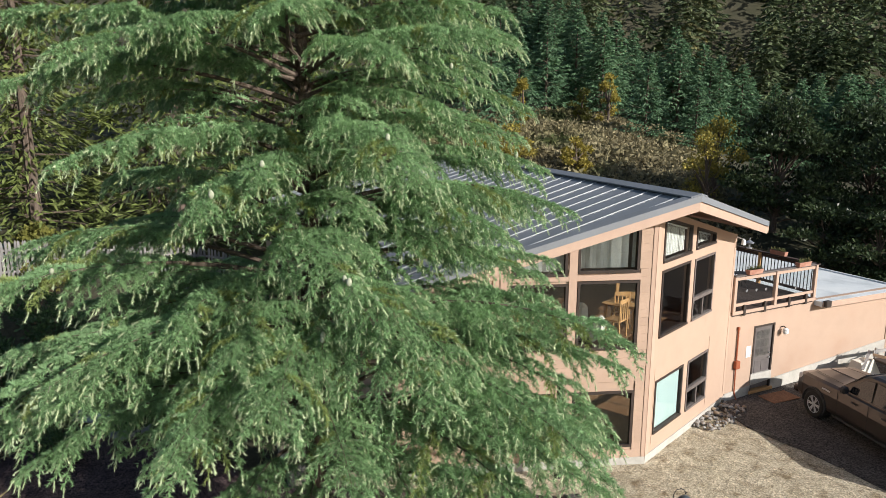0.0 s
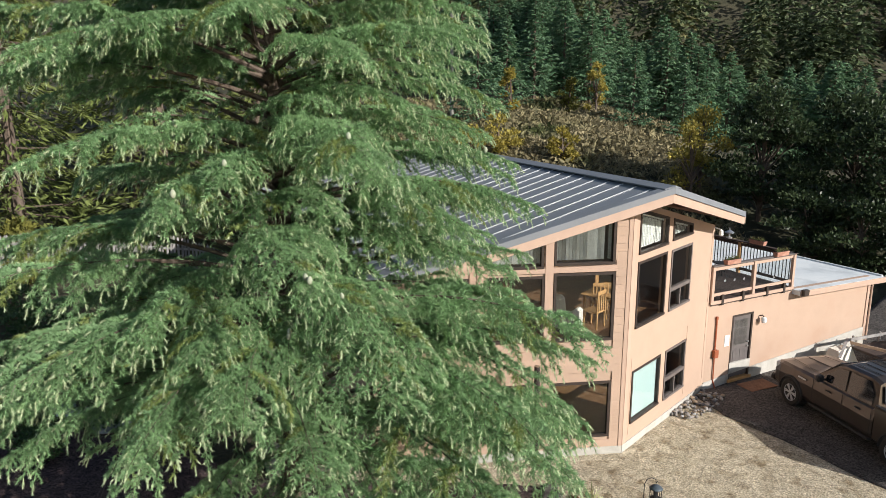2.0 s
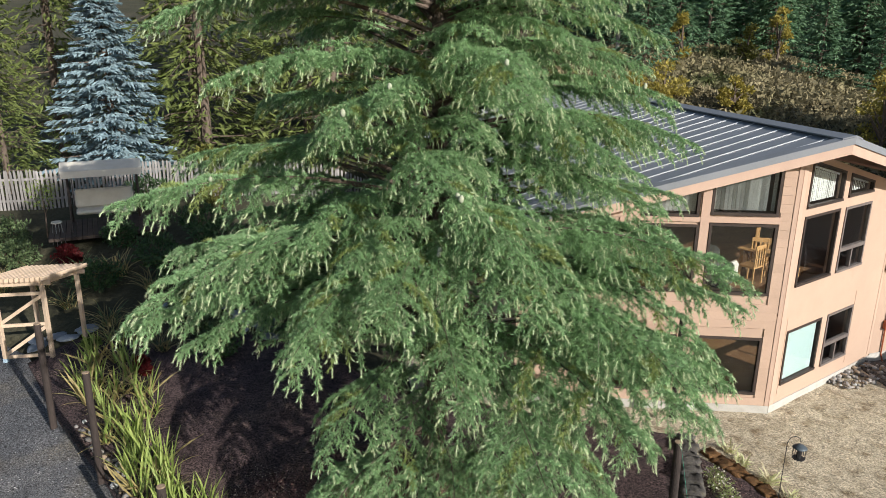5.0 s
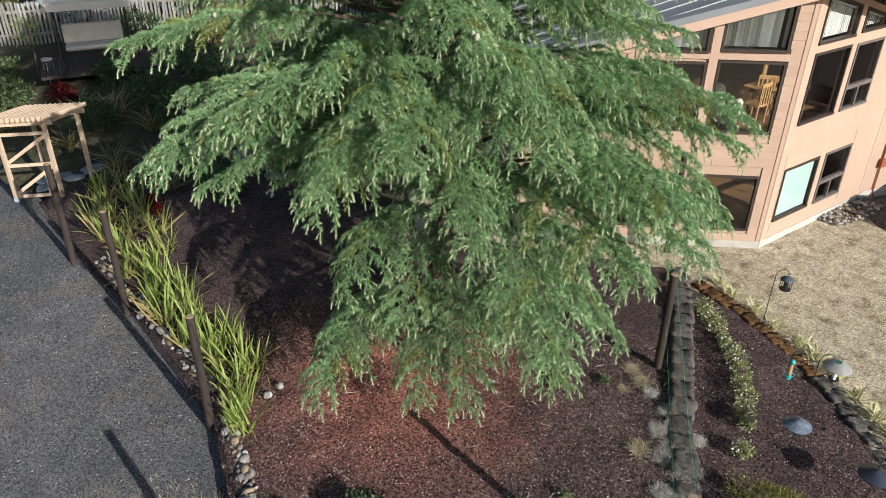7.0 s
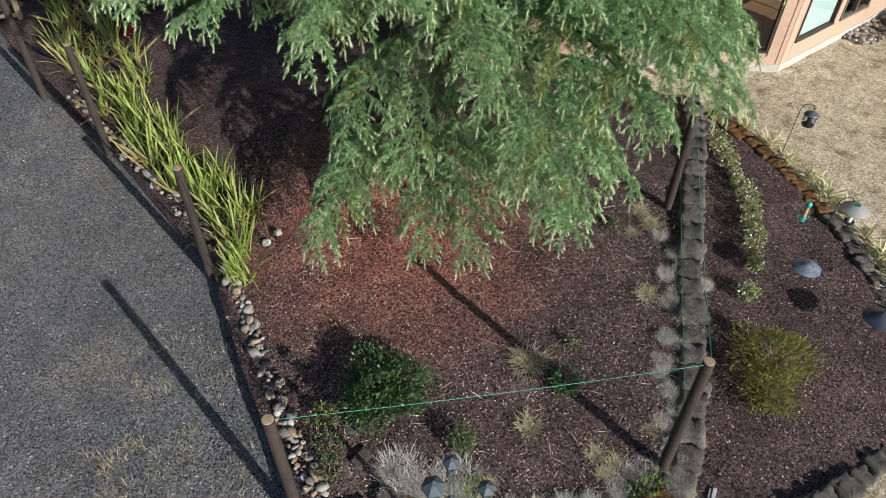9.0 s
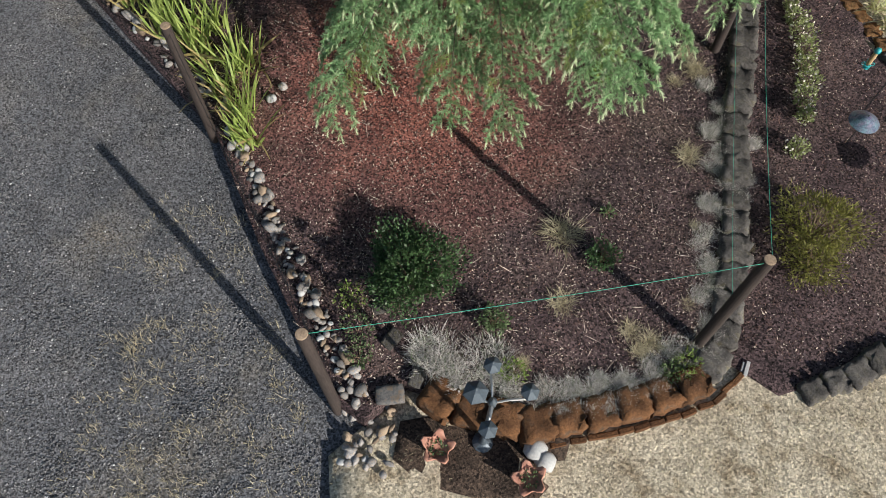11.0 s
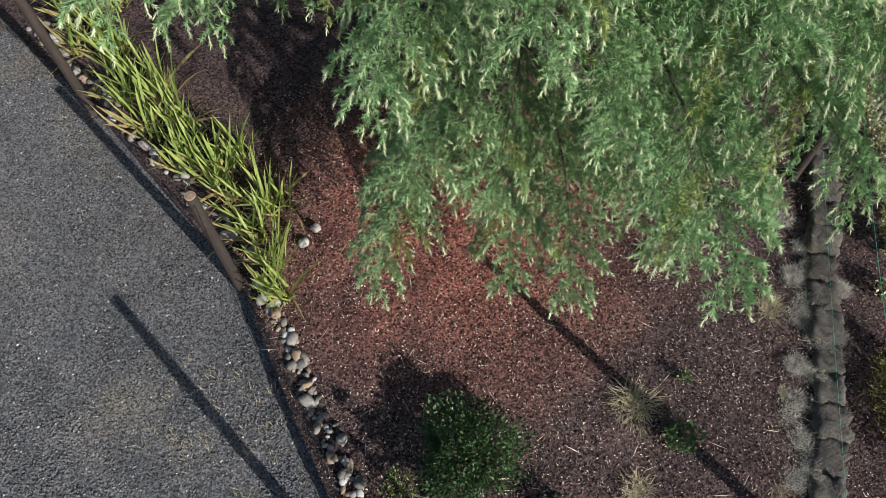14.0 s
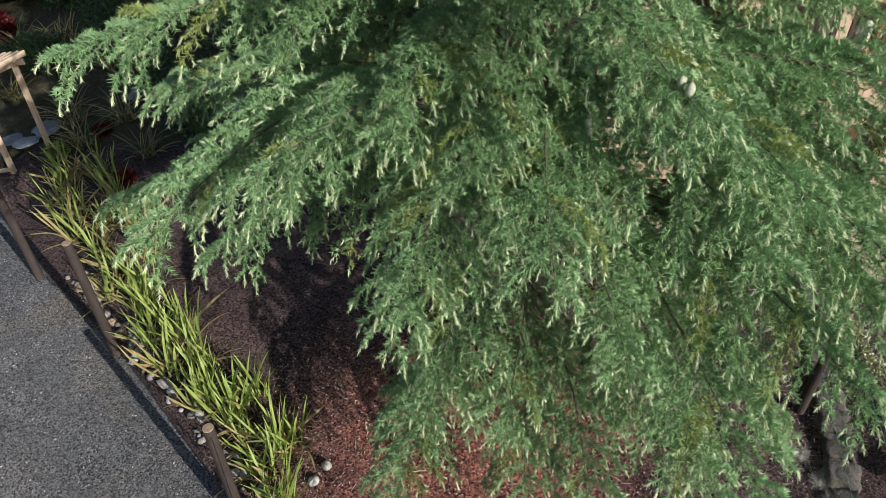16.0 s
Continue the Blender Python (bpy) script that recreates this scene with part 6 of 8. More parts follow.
def pot(x, y, turn, tilt):
    p = thing("terracotta_pot", "weathered terracotta pot with a scalloped rim and small plant", "pot", pose(x, y, low_z(x, y) + 0.02, tilt, 0, turn), "terracotta pots")
    g = Geo()
    n, prof = 24, [(0.0, 0.0), (0.10, 0.0), (0.15, 0.16), (0.17, 0.26), (0.20, 0.30), (0.18, 0.31), (0.14, 0.24), (0.0, 0.22)]
    v = []
    for i, (rr, z) in enumerate(prof):
        for k in range(n):
            a = 2 * math.pi * k / n
            q = rr * (1 + (0.22 * math.cos(5 * a) if i in (3, 4, 5) else 0))
            v.append((q * math.cos(a), q * math.sin(a), z + (0.04 * math.cos(5 * a) if i in (4, 5) else 0)))
    g.add(v, [(i * n + k, i * n + (k + 1) % n, (i + 1) * n + (k + 1) % n, (i + 1) * n + k) for i in range(len(prof) - 1) for k in range(n)])
    part("pot", g, M_TERRACOTTA, p, smooth=True)
    part("plant", leaves(Geo(), 90, 0.11, 0.11, 0.07, 0.05, R(int(turn)), zc=0.26), M_SHRUB2, p, "small green plant")


pot(-1.20, 3.22, 20, 6)
pot(0.06, 3.02, 110, -8)

# ---- bird feeders ----
M_TEAL = mat("teal_plastic", (0.03, 0.33, 0.36), (0.04, 0.40, 0.42), 8, 0.35, 60, 0.1, 0.0, spec=0.5)
M_SEED = mat("mixed_seed", (0.36, 0.25, 0.13), (0.48, 0.35, 0.2), 60, 0.8, 120, 0.4, 0.3, 0.003)
M_MOSAIC = mat("iridescent_mosaic", (0.10, 0.09, 0.16), (0.16, 0.26, 0.30), 9, 0.35, 45, 0.5, 0.2, 0.004, metal=0.2, c3=(0.24, 0.22, 0.28), third=1.6)
M_BLUEBLACK = mat("blue_black_metal", (0.035, 0.045, 0.065), (0.05, 0.062, 0.085), 6, 0.4, 50, 0.2, 0.05, metal=0.3)


def hook_pole(x, y, h, side, name, label, lean=0.0):
    t = thing(name, label, "bird feeder", pose(x, y, low_z(x, y), 0, lean, side))
    part("pole", Geo().tube([(0, 0, -0.1), (0, 0, h * 0.5), (0, 0, h - 0.12), (0.05, 0, h - 0.02), (0.14, 0, h), (0.22, 0, h - 0.04), (0.24, 0, h - 0.12), (0.27, 0, h - 0.08)], 0.008, 6), M_BLACK, t)
    return t


f1 = hook_pole(4.30, 11.75, 2.15, 10, "caged_feeder", "blue-domed caged bird feeder hanging from a shepherd hook")
part("roof", Geo().lathe([(0.0, 0.07), (0.05, 0.065), (0.115, 0.02), (0.13, 0.0), (0.12, -0.005), (0.0, 0.01)], (0.24, 0, 1.92), 18), M_LANTERN, f1, smooth=True)
for k in range(14):
    a = 2 * math.pi * k / 14
    part("cage_bar", Geo().bar((0.24 + 0.11 * math.cos(a), 0.11 * math.sin(a), 1.92), (0.24 + 0.11 * math.cos(a), 0.11 * math.sin(a), 1.72), 0.005, 0.005, ch=0), M_BLACK, f1)
part("tube", Geo().tube([(0.24, 0, 1.70), (0.24, 0, 1.92)], 0.045, 10).tube([(0.24, 0, 1.70), (0.24, 0, 1.715)], 0.11, 14), M_BLACK, f1)
f2 = hook_pole(4.75, 9.75, 1.75, 15, "domed_feeder", "shepherd hook with a tube feeder under a frosted plastic dome")
part("arm", Geo().tube([(0, 0, 1.55), (-0.14, 0.02, 1.62), (-0.27, 0.04, 1.58), (-0.30, 0.04, 1.50)], 0.007, 6), M_BLACK, f2)
part("dome", Geo().lathe([(0.0, 0.07), (0.12, 0.05), (0.23, -0.03), (0.24, -0.04), (0.22, -0.035), (0.12, 0.04), (0, 0.06)], (0.36, 0, 1.50), 20), mat("frosted_plastic_dome", (0.50, 0.50, 0.50), (0.58, 0.58, 0.57), 6, 0.25, 40, 0.1, 0.0, translucent=0.5, spec=0.5), f2, smooth=True)
part("tube", Geo().tube([(0.36, 0, 1.20), (0.36, 0, 1.52)], 0.035, 10), M_WHITE, f2)
part("cap", Geo().tube([(0.36, 0, 1.52), (0.36, 0, 1.57)], 0.05, 12), mat("dark_green_plastic", (0.02, 0.12, 0.09), (0.03, 0.15, 0.11), 8, 0.5, 50, 0.1, 0.0), f2)
part("tray", Geo().lathe([(0, 1.18), (0.08, 1.18), (0.09, 1.21), (0, 1.2)], (0.36, 0, 0), 14), M_BLACK, f2)
f3 = thing("tube_feeder", "teal-capped tube bird feeder filled with seed", "bird feeder", pose(4.40, 9.92, 0.86))
part("tube", Geo().tube([(0, 0, 0.06), (0, 0, 0.34)], 0.036, 12), M_SEED, f3)
part("cap", Geo().lathe([(0.0, 0.41), (0.03, 0.405), (0.05, 0.37), (0.048, 0.33), (0, 0.33)], n=14), M_TEAL, f3, smooth=True)
part("base", Geo().lathe([(0.0, 0.0), (0.05, 0.0), (0.055, 0.06), (0, 0.08)], n=14), M_TEAL, f3)
for k in range(4):
    a = k * math.pi / 2
    ring = [(0.065 * math.cos(a) + 0.03 * math.cos(b) * math.cos(a), 0.065 * math.sin(a) + 0.03 * math.cos(b) * math.sin(a), 0.08 + 0.03 * math.sin(b)) for b in np.linspace(0, 2 * math.pi, 11)]
    part("perch", Geo().tube(ring, 0.006, 5), M_TEAL, f3)
part("hanger", Geo().tube([(0, 0, 0.40), (0.04, 0, 0.66)], 0.003, 4), M_BLACK, f3)
for x, y, z, rad, mm, lab in ((4.52, 9.2, 0.46, 0.235, M_MOSAIC, "cone-shaped purple and teal mosaic baffle on a pole"), (5.55, 8.35, 0.36, 0.26, M_BLUEBLACK, "cone-shaped dark blue metal baffle on a pole")):
    c = thing("squirrel_baffle", lab, "baffle", pose(x, y, low_z(x, y)))
    h = z - low_z(x, y)
    part("cone", Geo().lathe([(0.012, h + 0.11), (0.05, h + 0.095), (rad, h - 0.02), (rad, h - 0.03), (0.05, h + 0.08), (0.012, h + 0.10)], n=28), mm, c)
    part("pole", Geo().tube([(0, 0, -0.1), (0, 0, h + (0.35 if mm is M_BLUEBLACK else 0.13))], 0.010, 6), M_BLACK, c)
solo("broken_pot", Geo().box((-0.16, -0.04, 0), (0.16, 0.04, 0.10), 0.01).box((-0.10, 0.05, 0), (0.12, 0.10, 0.08), 0.01), M_STONE_PALE, "pale broken kerb pieces at the foot of the wall", "rubble", pose(2.85, 5.05, low_z(2.8, 5), 0, 0, 75) @ Matrix.Scale(0.7, 4))

# ---- woods and hill ----
M_SPRUCE = mat("spruce_needles", (0.14, 0.18, 0.05), (0.19, 0.23, 0.075), 0.5, 0.6, 4, 0.2, 0.0, island=True, vary=0.4, translucent=0.3)
M_FIR = mat("young_fir_needles", (0.105, 0.20, 0.105), (0.16, 0.27, 0.15), 0.4, 0.6, 4, 0.2, 0.0, island=True, vary=0.4, translucent=0.3)
M_DARKFIR = mat("old_fir_needles", (0.08, 0.115, 0.055), (0.125, 0.16, 0.08), 0.1, 0.7, 2, 0.25, 0.0, island=True, vary=0.55, translucent=0.2, c3=(0.15, 0.12, 0.045), third=0.6)
M_BLUESPRUCE = mat("blue_spruce_needles", (0.20, 0.29, 0.33), (0.28, 0.38, 0.42), 0.6, 0.6, 4, 0.2, 0.0, island=True, vary=0.35, translucent=0.2)
# dark leaves, the colour also carrying the deep shade over these trees
M_SHADED_LEAF = mat("shaded_dark_leaf", (0.032, 0.052, 0.024), (0.05, 0.074, 0.032), 0.5, 0.4, 4, 0.2, 0.0, island=True, vary=0.5, translucent=0.25, spec=0.25)
M_YELLOW = mat("autumn_yellow_leaf", (0.30, 0.25, 0.05), (0.38, 0.32, 0.08), 0.8, 0.6, 4, 0.2, 0.0, island=True, vary=0.4, translucent=0.35)
M_SCRUB = mat("dry_scrub", (0.20, 0.175, 0.095), (0.29, 0.25, 0.15), 0.2, 0.9, 4, 0.25, 0.0, island=True, vary=0.45, translucent=0.2, c3=(0.09, 0.11, 0.04), third=0.8)


def conifer(H, rad, seed, limbs, sprays, spray, width, droop=0.35, bare=0.06, lift=0.1, power=0.9):
    """Limbs in whorls round a straight stem, each a drooping plate of needle sprays."""
    r = R(seed)
    z = H * (bare + (0.985 - bare) * (np.arange(limbs) + r.random(limbs)) / limbs)
    az = np.cumsum(np.full(limbs, 2.39996) + r.normal(size=limbs) * 0.35)
    L = rad * ((1 - z / H) ** power) * r.uniform(0.72, 1.12, limbs) + 0.06 * rad
    out = np.stack([np.cos(az), np.sin(az), np.zeros(limbs)], 1)
    lat = np.stack([-np.sin(az), np.cos(az), np.zeros(limbs)], 1)
    t = 0.12 + 0.88 * r.random((limbs, sprays)) ** 0.75
    Ln = L[:, None]
    p = out[:, None] * (Ln * t)[..., None]
    p[..., 2] = z[:, None] + Ln * (lift * t - droop * t ** 2)
    half = Ln * 0.34 * (1.05 - t) * r.uniform(-1, 1, (limbs, sprays))
    p += lat[:, None] * half[..., None]
    p[..., 2] -= 0.25 * np.abs(half)
    sgn = np.sign(half)[..., None]
    d = out[:, None] * r.uniform(0.4, 1.0, (limbs, sprays, 1)) + lat[:, None] * sgn * r.uniform(0.1, 0.9, (limbs, sprays, 1))
    d[..., 2] -= r.uniform(-0.1, 0.75, (limbs, sprays))
    d = unit(d)
    s = unit(np.cross(d, r.normal(size=(limbs, sprays, 3)) * 0.5 + np.array((0, 0, 1.0))))
    l = spray * r.uniform(0.6, 1.3, (limbs, sprays, 1)) * (0.5 + 0.5 * np.minimum(1, Ln / rad * 2))[..., None]
    w = s * width * r.uniform(0.7, 1.2, (limbs, sprays, 1))
    base = p - d * l * 0.35
    mid = p + d * l * 0.1
    a = np.stack([base, mid + w, mid - w], 2).reshape(-1, 3, 3)
    b = np.stack([mid - w, mid + w, p + d * l * 0.75], 2).reshape(-1, 3, 3)
    return np.concatenate([a, b]), (z, out, L)


def stem_mesh(H, rad, whorl, lift, droop, every=3):
    g = Geo().tube([(0, 0, -0.6), (0, 0, H * 0.5), (0, 0, H)], [rad, rad * 0.6, 0.02], 8)
    z, out, L = whorl
    for i in range(0, len(z), every):
        e = out[i] * L[i] * 0.85
        g.tube([(0, 0, z[i]), (e[0] * 0.5, e[1] * 0.5, z[i] + L[i] * (lift * 0.45 - droop * 0.18)), (e[0], e[1], z[i] + L[i] * (lift * 0.85 - droop * 0.72))], [0.05, 0.03, 0.01], 4, caps=False)
    return g.mesh("trunk", [M_BARK])


def tree_kit(material, *a, **k):
    tris, whorl = conifer(*a, **k)
    return Geo().tris(tris).mesh("crown", [material]), stem_mesh(a[0], 0.012 * a[0] + 0.05, whorl, k.get("lift", 0.1), k.get("droop", 0.35))


def plant_tree(kit, name, label, x, y, k=1.0, group="", sink=0.1):
    t = thing(name, label, "tree", pose(x, y, ground_z(x, y) - sink, 0, 0, rng.uniform(0, 360)) @ Matrix.Diagonal((k * rng.uniform(0.92, 1.08), k * rng.uniform(0.92, 1.08), k, 1)), group)
    part("trunk", kit[1], None, t)
    part("crown", kit[0], None, t)
    return t


SPRUCE = [tree_kit(M_SPRUCE, 20.0, 5.2, 300 + i, 175, 42, 0.50, 0.062, droop=0.42, lift=0.12, power=0.75, bare=0.03) for i in range(3)]
for x, y, k in ((-18.5, 31.5, 1.0), (-13.0, 34.5, 1.05), (-25.5, 30.0, 0.95), (-16.0, 38.5, 1.1), (-8.0, 37.5, 0.95), (-22.0, 36.5, 1.1), (-10.5, 43.0, 1.1), (-4.5, 44.0, 0.9), (-24.5, 25.2, 0.55)):
    plant_tree(SPRUCE[rng.randrange(3)], "spruce_tree", "tall yellow-green spruce with hanging branches behind the fence", x, y, k, "spruces behind the fence")
kit = tree_kit(M_BLUESPRUCE, 10.0, 3.0, 320, 230, 70, 0.34, 0.065, droop=0.12, lift=0.10, power=0.8, bare=0.04)
plant_tree(kit, "blue_spruce", "dense silvery-blue spruce behind the garden fence", -20.8, 27.6, 1.0)
FIR = [tree_kit(M_FIR, 9.0, 3.3, 330 + i, 120, 26, 0.46, 0.085, droop=0.06, lift=0.2, power=1.0, bare=0.02) for i in range(3)]
for i in range(105):
    x = -2 + 56 * rng.random()
    y = 68 + 26 * rng.random() + 0.10 * x
    if x < 14 and y < 76 and rng.random() < 0.5:
        y += 12
    plant_tree(FIR[rng.randrange(3)], "young_fir", "blue-green young plantation fir on the hill", x, y, rng.uniform(0.75, 1.25), "plantation firs")
for x, y, k in ((3.5, 58, 1.0), (6.5, 66, 0.9), (9.5, 70, 1.0), (16.5, 60, 0.8), (20, 58, 0.7), (13, 74, 1.1)):
    plant_tree(FIR[rng.randrange(3)], "young_fir", "blue-green young plantation fir on the hill", x, y, k, "plantation firs")
# the old forest above, uncountable
proto = [conifer(17.0, 3.8, 340 + i, 62, 11, 1.0, 0.22, droop=0.25, lift=0.05, power=0.7, bare=0.1)[0] for i in range(4)]
pieces = []
for i in range(330):
    y = 106 + 150 * rng.random() ** 1.3
    x = -18 + (0.78 * y + 24) * rng.random()
    k = rng.uniform(0.7, 1.35)
    a = rng.uniform(0, 6.28)
    c, s = math.cos(a) * k, math.sin(a) * k
    pieces.append(proto[i % 4] @ np.array(((c, s, 0), (-s, c, 0), (0, 0, k))) + np.array((x, y, ground_z(x, y) - 0.5)))
solo("old_forest", Geo().tris(np.concatenate(pieces)), M_DARKFIR, "dark old conifer forest covering the hill", "forest", kind="stuff")


# broadleaved trees on the right, their shade put into the dark leaf colour
def broadleaf(name, label, x, y, H, rad, n, leaf, material, seed, clumps=26, group="", low=0.15):
    r = R(seed)
    t = thing(name, label, "tree", pose(x, y, ground_z(x, y) - 0.1), group)
    g = Geo().tube([(0, 0, -0.3), (0.1, 0, H * 0.35), (0.05, 0.1, H * 0.7)], [0.05 + 0.018 * H, 0.012 * H, 0.02], 8)
    tri = []
    for i in range(clumps):
        u = r.normal(size=3)
        u /= np.linalg.norm(u)
        h = r.uniform(low, 0.97)
        wide = math.sin(math.pi * min(1, max(0.1, h)) ** 0.8) * 0.8 + 0.15
        c = np.array((u[0] * rad * wide * r.uniform(0.5, 1), u[1] * rad * wide * r.uniform(0.5, 1), H * h))
        g.tube([(0, 0, c[2] * 0.55), tuple(c * (0.6, 0.6, 0.85)), tuple(c)], [0.06, 0.035, 0.012], 5, caps=False)
        q = leaves(Geo(), n // clumps, rad * r.uniform(0.22, 0.42), rad * r.uniform(0.22, 0.42), H * r.uniform(0.07, 0.13), leaf, r, hollow=0.3, zc=0, narrow=0.55)
        a = np.array(q.v)
        a = a.reshape(-1, 3, 3) + c
        tri.append(a)
    part("trunk", g, M_BARK, t)
    part("crown", Geo().tris(np.concatenate(tri)), material, t)
    return t


broadleaf("broadleaf_tree", "dark glossy broadleaved tree, deep shade put into its leaf colour", 18.9, 40.5, 7.6, 3.4, 12000, 0.24, M_SHADED_LEAF, 1, 40)
broadleaf("broadleaf_tree", "dark glossy broadleaved tree, deep shade put into its leaf colour", 24.5, 41.0, 7.5, 4.4, 12000, 0.26, M_SHADED_LEAF, 2, 40)
broadleaf("broadleaf_tree", "dark glossy broadleaved tree, deep shade put into its leaf colour", 31.5, 40.0, 9.0, 5.4, 12000, 0.28, M_SHADED_LEAF, 3, 40)
broadleaf("broadleaf_tree", "dark glossy broadleaved tree, deep shade put into its leaf colour", 24.0, 36.0, 7.5, 4.0, 9000, 0.24, M_SHADED_LEAF, 4, 34)
broadleaf("broadleaf_tree", "dark glossy broadleaved tree, deep shade put into its leaf colour", 39.0, 46.0, 11.0, 6.0, 8000, 0.36, M_SHADED_LEAF, 5, 40)
# dark bushes added to cover lit ground where only shade lies
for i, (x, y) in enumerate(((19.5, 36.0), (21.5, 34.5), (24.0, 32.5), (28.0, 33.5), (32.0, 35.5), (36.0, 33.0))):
    broadleaf("shade_bush", "dark bush added for the black shade below the trees", x, y, 3.4, 3.0, 3200, 0.24, M_SHADED_LEAF, 60 + i, 16, "undergrowth", 0.03)
broadleaf("autumn_tree", "slender tree in yellow autumn leaf", 15.3, 41.8, 4.9, 2.0, 1700, 0.22, M_YELLOW, 6, 24, low=0.25)
broadleaf("autumn_tree", "slender tree in yellow autumn leaf", 16.6, 44.0, 5.3, 1.9, 1400, 0.22, M_YELLOW, 7, 22, low=0.3)
for i, (x, y, h, w) in enumerate(((8.6, 47.5, 2.3, 1.1), (4.4, 48.5, 3.0, 1.9), (2.4, 47.0, 2.6, 1.6), (6.6, 63.0, 3.8, 1.0), (14.2, 64.0, 4.5, 1.2), (11.8, 63.5, 3.0, 1.2), (-16.6, 28.2, 2.0, 1.2))):
    broadleaf("autumn_bush", "rounded bush in yellow autumn leaf on the slope" if i != 6 else "yellow-green bush against the garden fence", x, y, h, w, 1500, 0.22, M_YELLOW if i not in (5, 6) else M_OLIVE, 20 + i, 14, "autumn bushes", 0.05)
# unseen tall trees added to the east to shade the far right
EAST_SHADE = tree_kit(M_SPRUCE, 20.0, 5.2, 319, 160, 26, 1.0, 0.16, droop=0.42, lift=0.12, power=0.75, bare=0.03)
for x, y, k in ((45, 25, 0.72), (44, 29.5, 0.7), (46, 34, 0.75), (45, 38, 0.7)):
    plant_tree(EAST_SHADE, "spruce_tree", "tall unseen spruce added by the parking area for its shade", x, y, k, "eastern spruces")
# scrub on the open slope
tri = []
r = R(5)
n = 8000
sx, sy = r.uniform(-6, 24, n), r.uniform(33, 69, n)
for i in range(n):
    if sx[i] > 16.0 + 0.18 * (sy[i] - 33) + 4 * noise.noise((sy[i] * 0.2, 0, 0)):
        continue
    c = np.array((sx[i], sy[i], ground_z(sx[i], sy[i])))
    h = r.uniform(0.15, 0.5)
    u = r.normal(size=(9, 3)) * np.array((0.8, 0.8, 0.5)) + np.array((0, 0, 0.4))
    w = r.normal(size=(9, 3)) * 0.07
    q = c + r.normal(size=(9, 3)) * np.array((0.32, 0.32, 0.02)) + np.array((0, 0, 1)) * r.random((9, 1)) * h
    tri.append(np.stack([q - w, q + w, q + unit(u) * h * r.uniform(0.5, 1.2, (9, 1))], 1))
solo("hill_scrub", Geo().tris(np.concatenate(tri)), M_SCRUB, "dry brown and olive scrub on the hillside", "scrub", kind="stuff")
up = thing("utility_pole", "grey wooden utility pole with a small transformer on the hill", "pole", pose(1.45, 59.2, ground_z(1.45, 59.2)))
part("pole", Geo().tube([(0, 0, -0.5), (0, 0, 8.6)], [0.16, 0.12], 10), M_GREYPOLE, up)
part("crossarm", Geo().box((-0.45, -0.05, 7.9), (0.45, 0.05, 8.02), 0.01), M_GREYPOLE, up)
part("transformer", Geo().tube([(0.0, -0.3, 7.2), (0.0, -0.3, 7.8)], 0.16, 10), M_STEEL, up)

# ---- the bank garden: fence, swing seat, pergola ----
M_FENCE = mat("silvered_fence_wood", (0.22, 0.21, 0.205), (0.32, 0.305, 0.295), 3, 0.9, 40, 0.25, 0.3, 0.005, vary=0.25, stretch=(1, 1, 0.1))
fence = thing("picket_fence", "weathered silver-grey wooden picket fence", "fence", pose(0, 0, 0))
line = [(-27.5, 21.0), (-21.0, 23.0), (-18.3, 26.0), (-15.0, 27.2), (-10.0, 29.5), (-5.0, 31.0)]
tops = Geo().box((-0.045, -0.011, -0.1), (0.045, 0.011, 1.48), 0.004)
tops.add([(-0.045, -0.011, 1.48), (0.045, -0.011, 1.48), (0.0, -0.011, 1.56), (-0.045, 0.011, 1.48), (0.045, 0.011, 1.48), (0.0, 0.011, 1.56)], [(0, 1, 2), (5, 4, 3), (1, 4, 5, 2), (0, 2, 5, 3)])
PICKET = tops.mesh("picket", [M_FENCE])
run = 0.0
for (x0, y0), (x1, y1) in zip(line, line[1:]):
    d = math.hypot(x1 - x0, y1 - y0)
    ang = math.degrees(math.atan2(y1 - y0, x1 - x0))
    for z in (0.35, 1.2):
        part("rail", Geo().bar((x0, y0 + 0.03, ground_z(x0, y0) + z), (x1, y1 + 0.03, ground_z(x1, y1) + z), 0.04, 0.09), M_FENCE, fence)
    while run < d:
        x, y = x0 + (x1 - x0) * run / d, y0 + (y1 - y0) * run / d
        part("picket", PICKET, None, fence, m=pose(x, y, ground_z(x, y) + rng.uniform(-0.02, 0.04), rng.uniform(-1.5, 1.5), rng.uniform(-2.5, 2.5), ang))
        run += 0.145
    run -= d
M_CANVAS = mat("cream_canvas", (0.62, 0.58, 0.50), (0.70, 0.66, 0.58), 3, 0.85, 60, 0.06, 0.2, 0.004)
sw_z = ground_z(-17.0, 21.6) + 0.12
sw = thing("swing_seat", "garden swing seat with a cream canvas canopy and cushions", "swing seat", pose(-17.0, 21.6, sw_z, 0, 0, 38) @ Matrix.Scale(1.15, 4))
v = [(-1.15, -0.62, 1.86), (1.15, -0.62, 1.86), (1.15, 0, 2.06), (-1.15, 0, 2.06), (1.15, 0.62, 1.90), (-1.15, 0.62, 1.90), (-1.12, -0.66, 1.66), (1.12, -0.66, 1.66), (1.12, 0.66, 1.72), (-1.12, 0.66, 1.72)]
part("canopy", Geo().add(v, [(0, 1, 2, 3), (3, 2, 4, 5), (6, 7, 1, 0), (5, 4, 8, 9), (1, 7, 8, 4, 2), (0, 3, 5, 9, 6)]), M_CANVAS, sw, "cream canvas canopy")
part("seat", Geo().box((-0.85, -0.35, 0.42), (0.85, 0.25, 0.55), 0.05), M_CANVAS, sw)
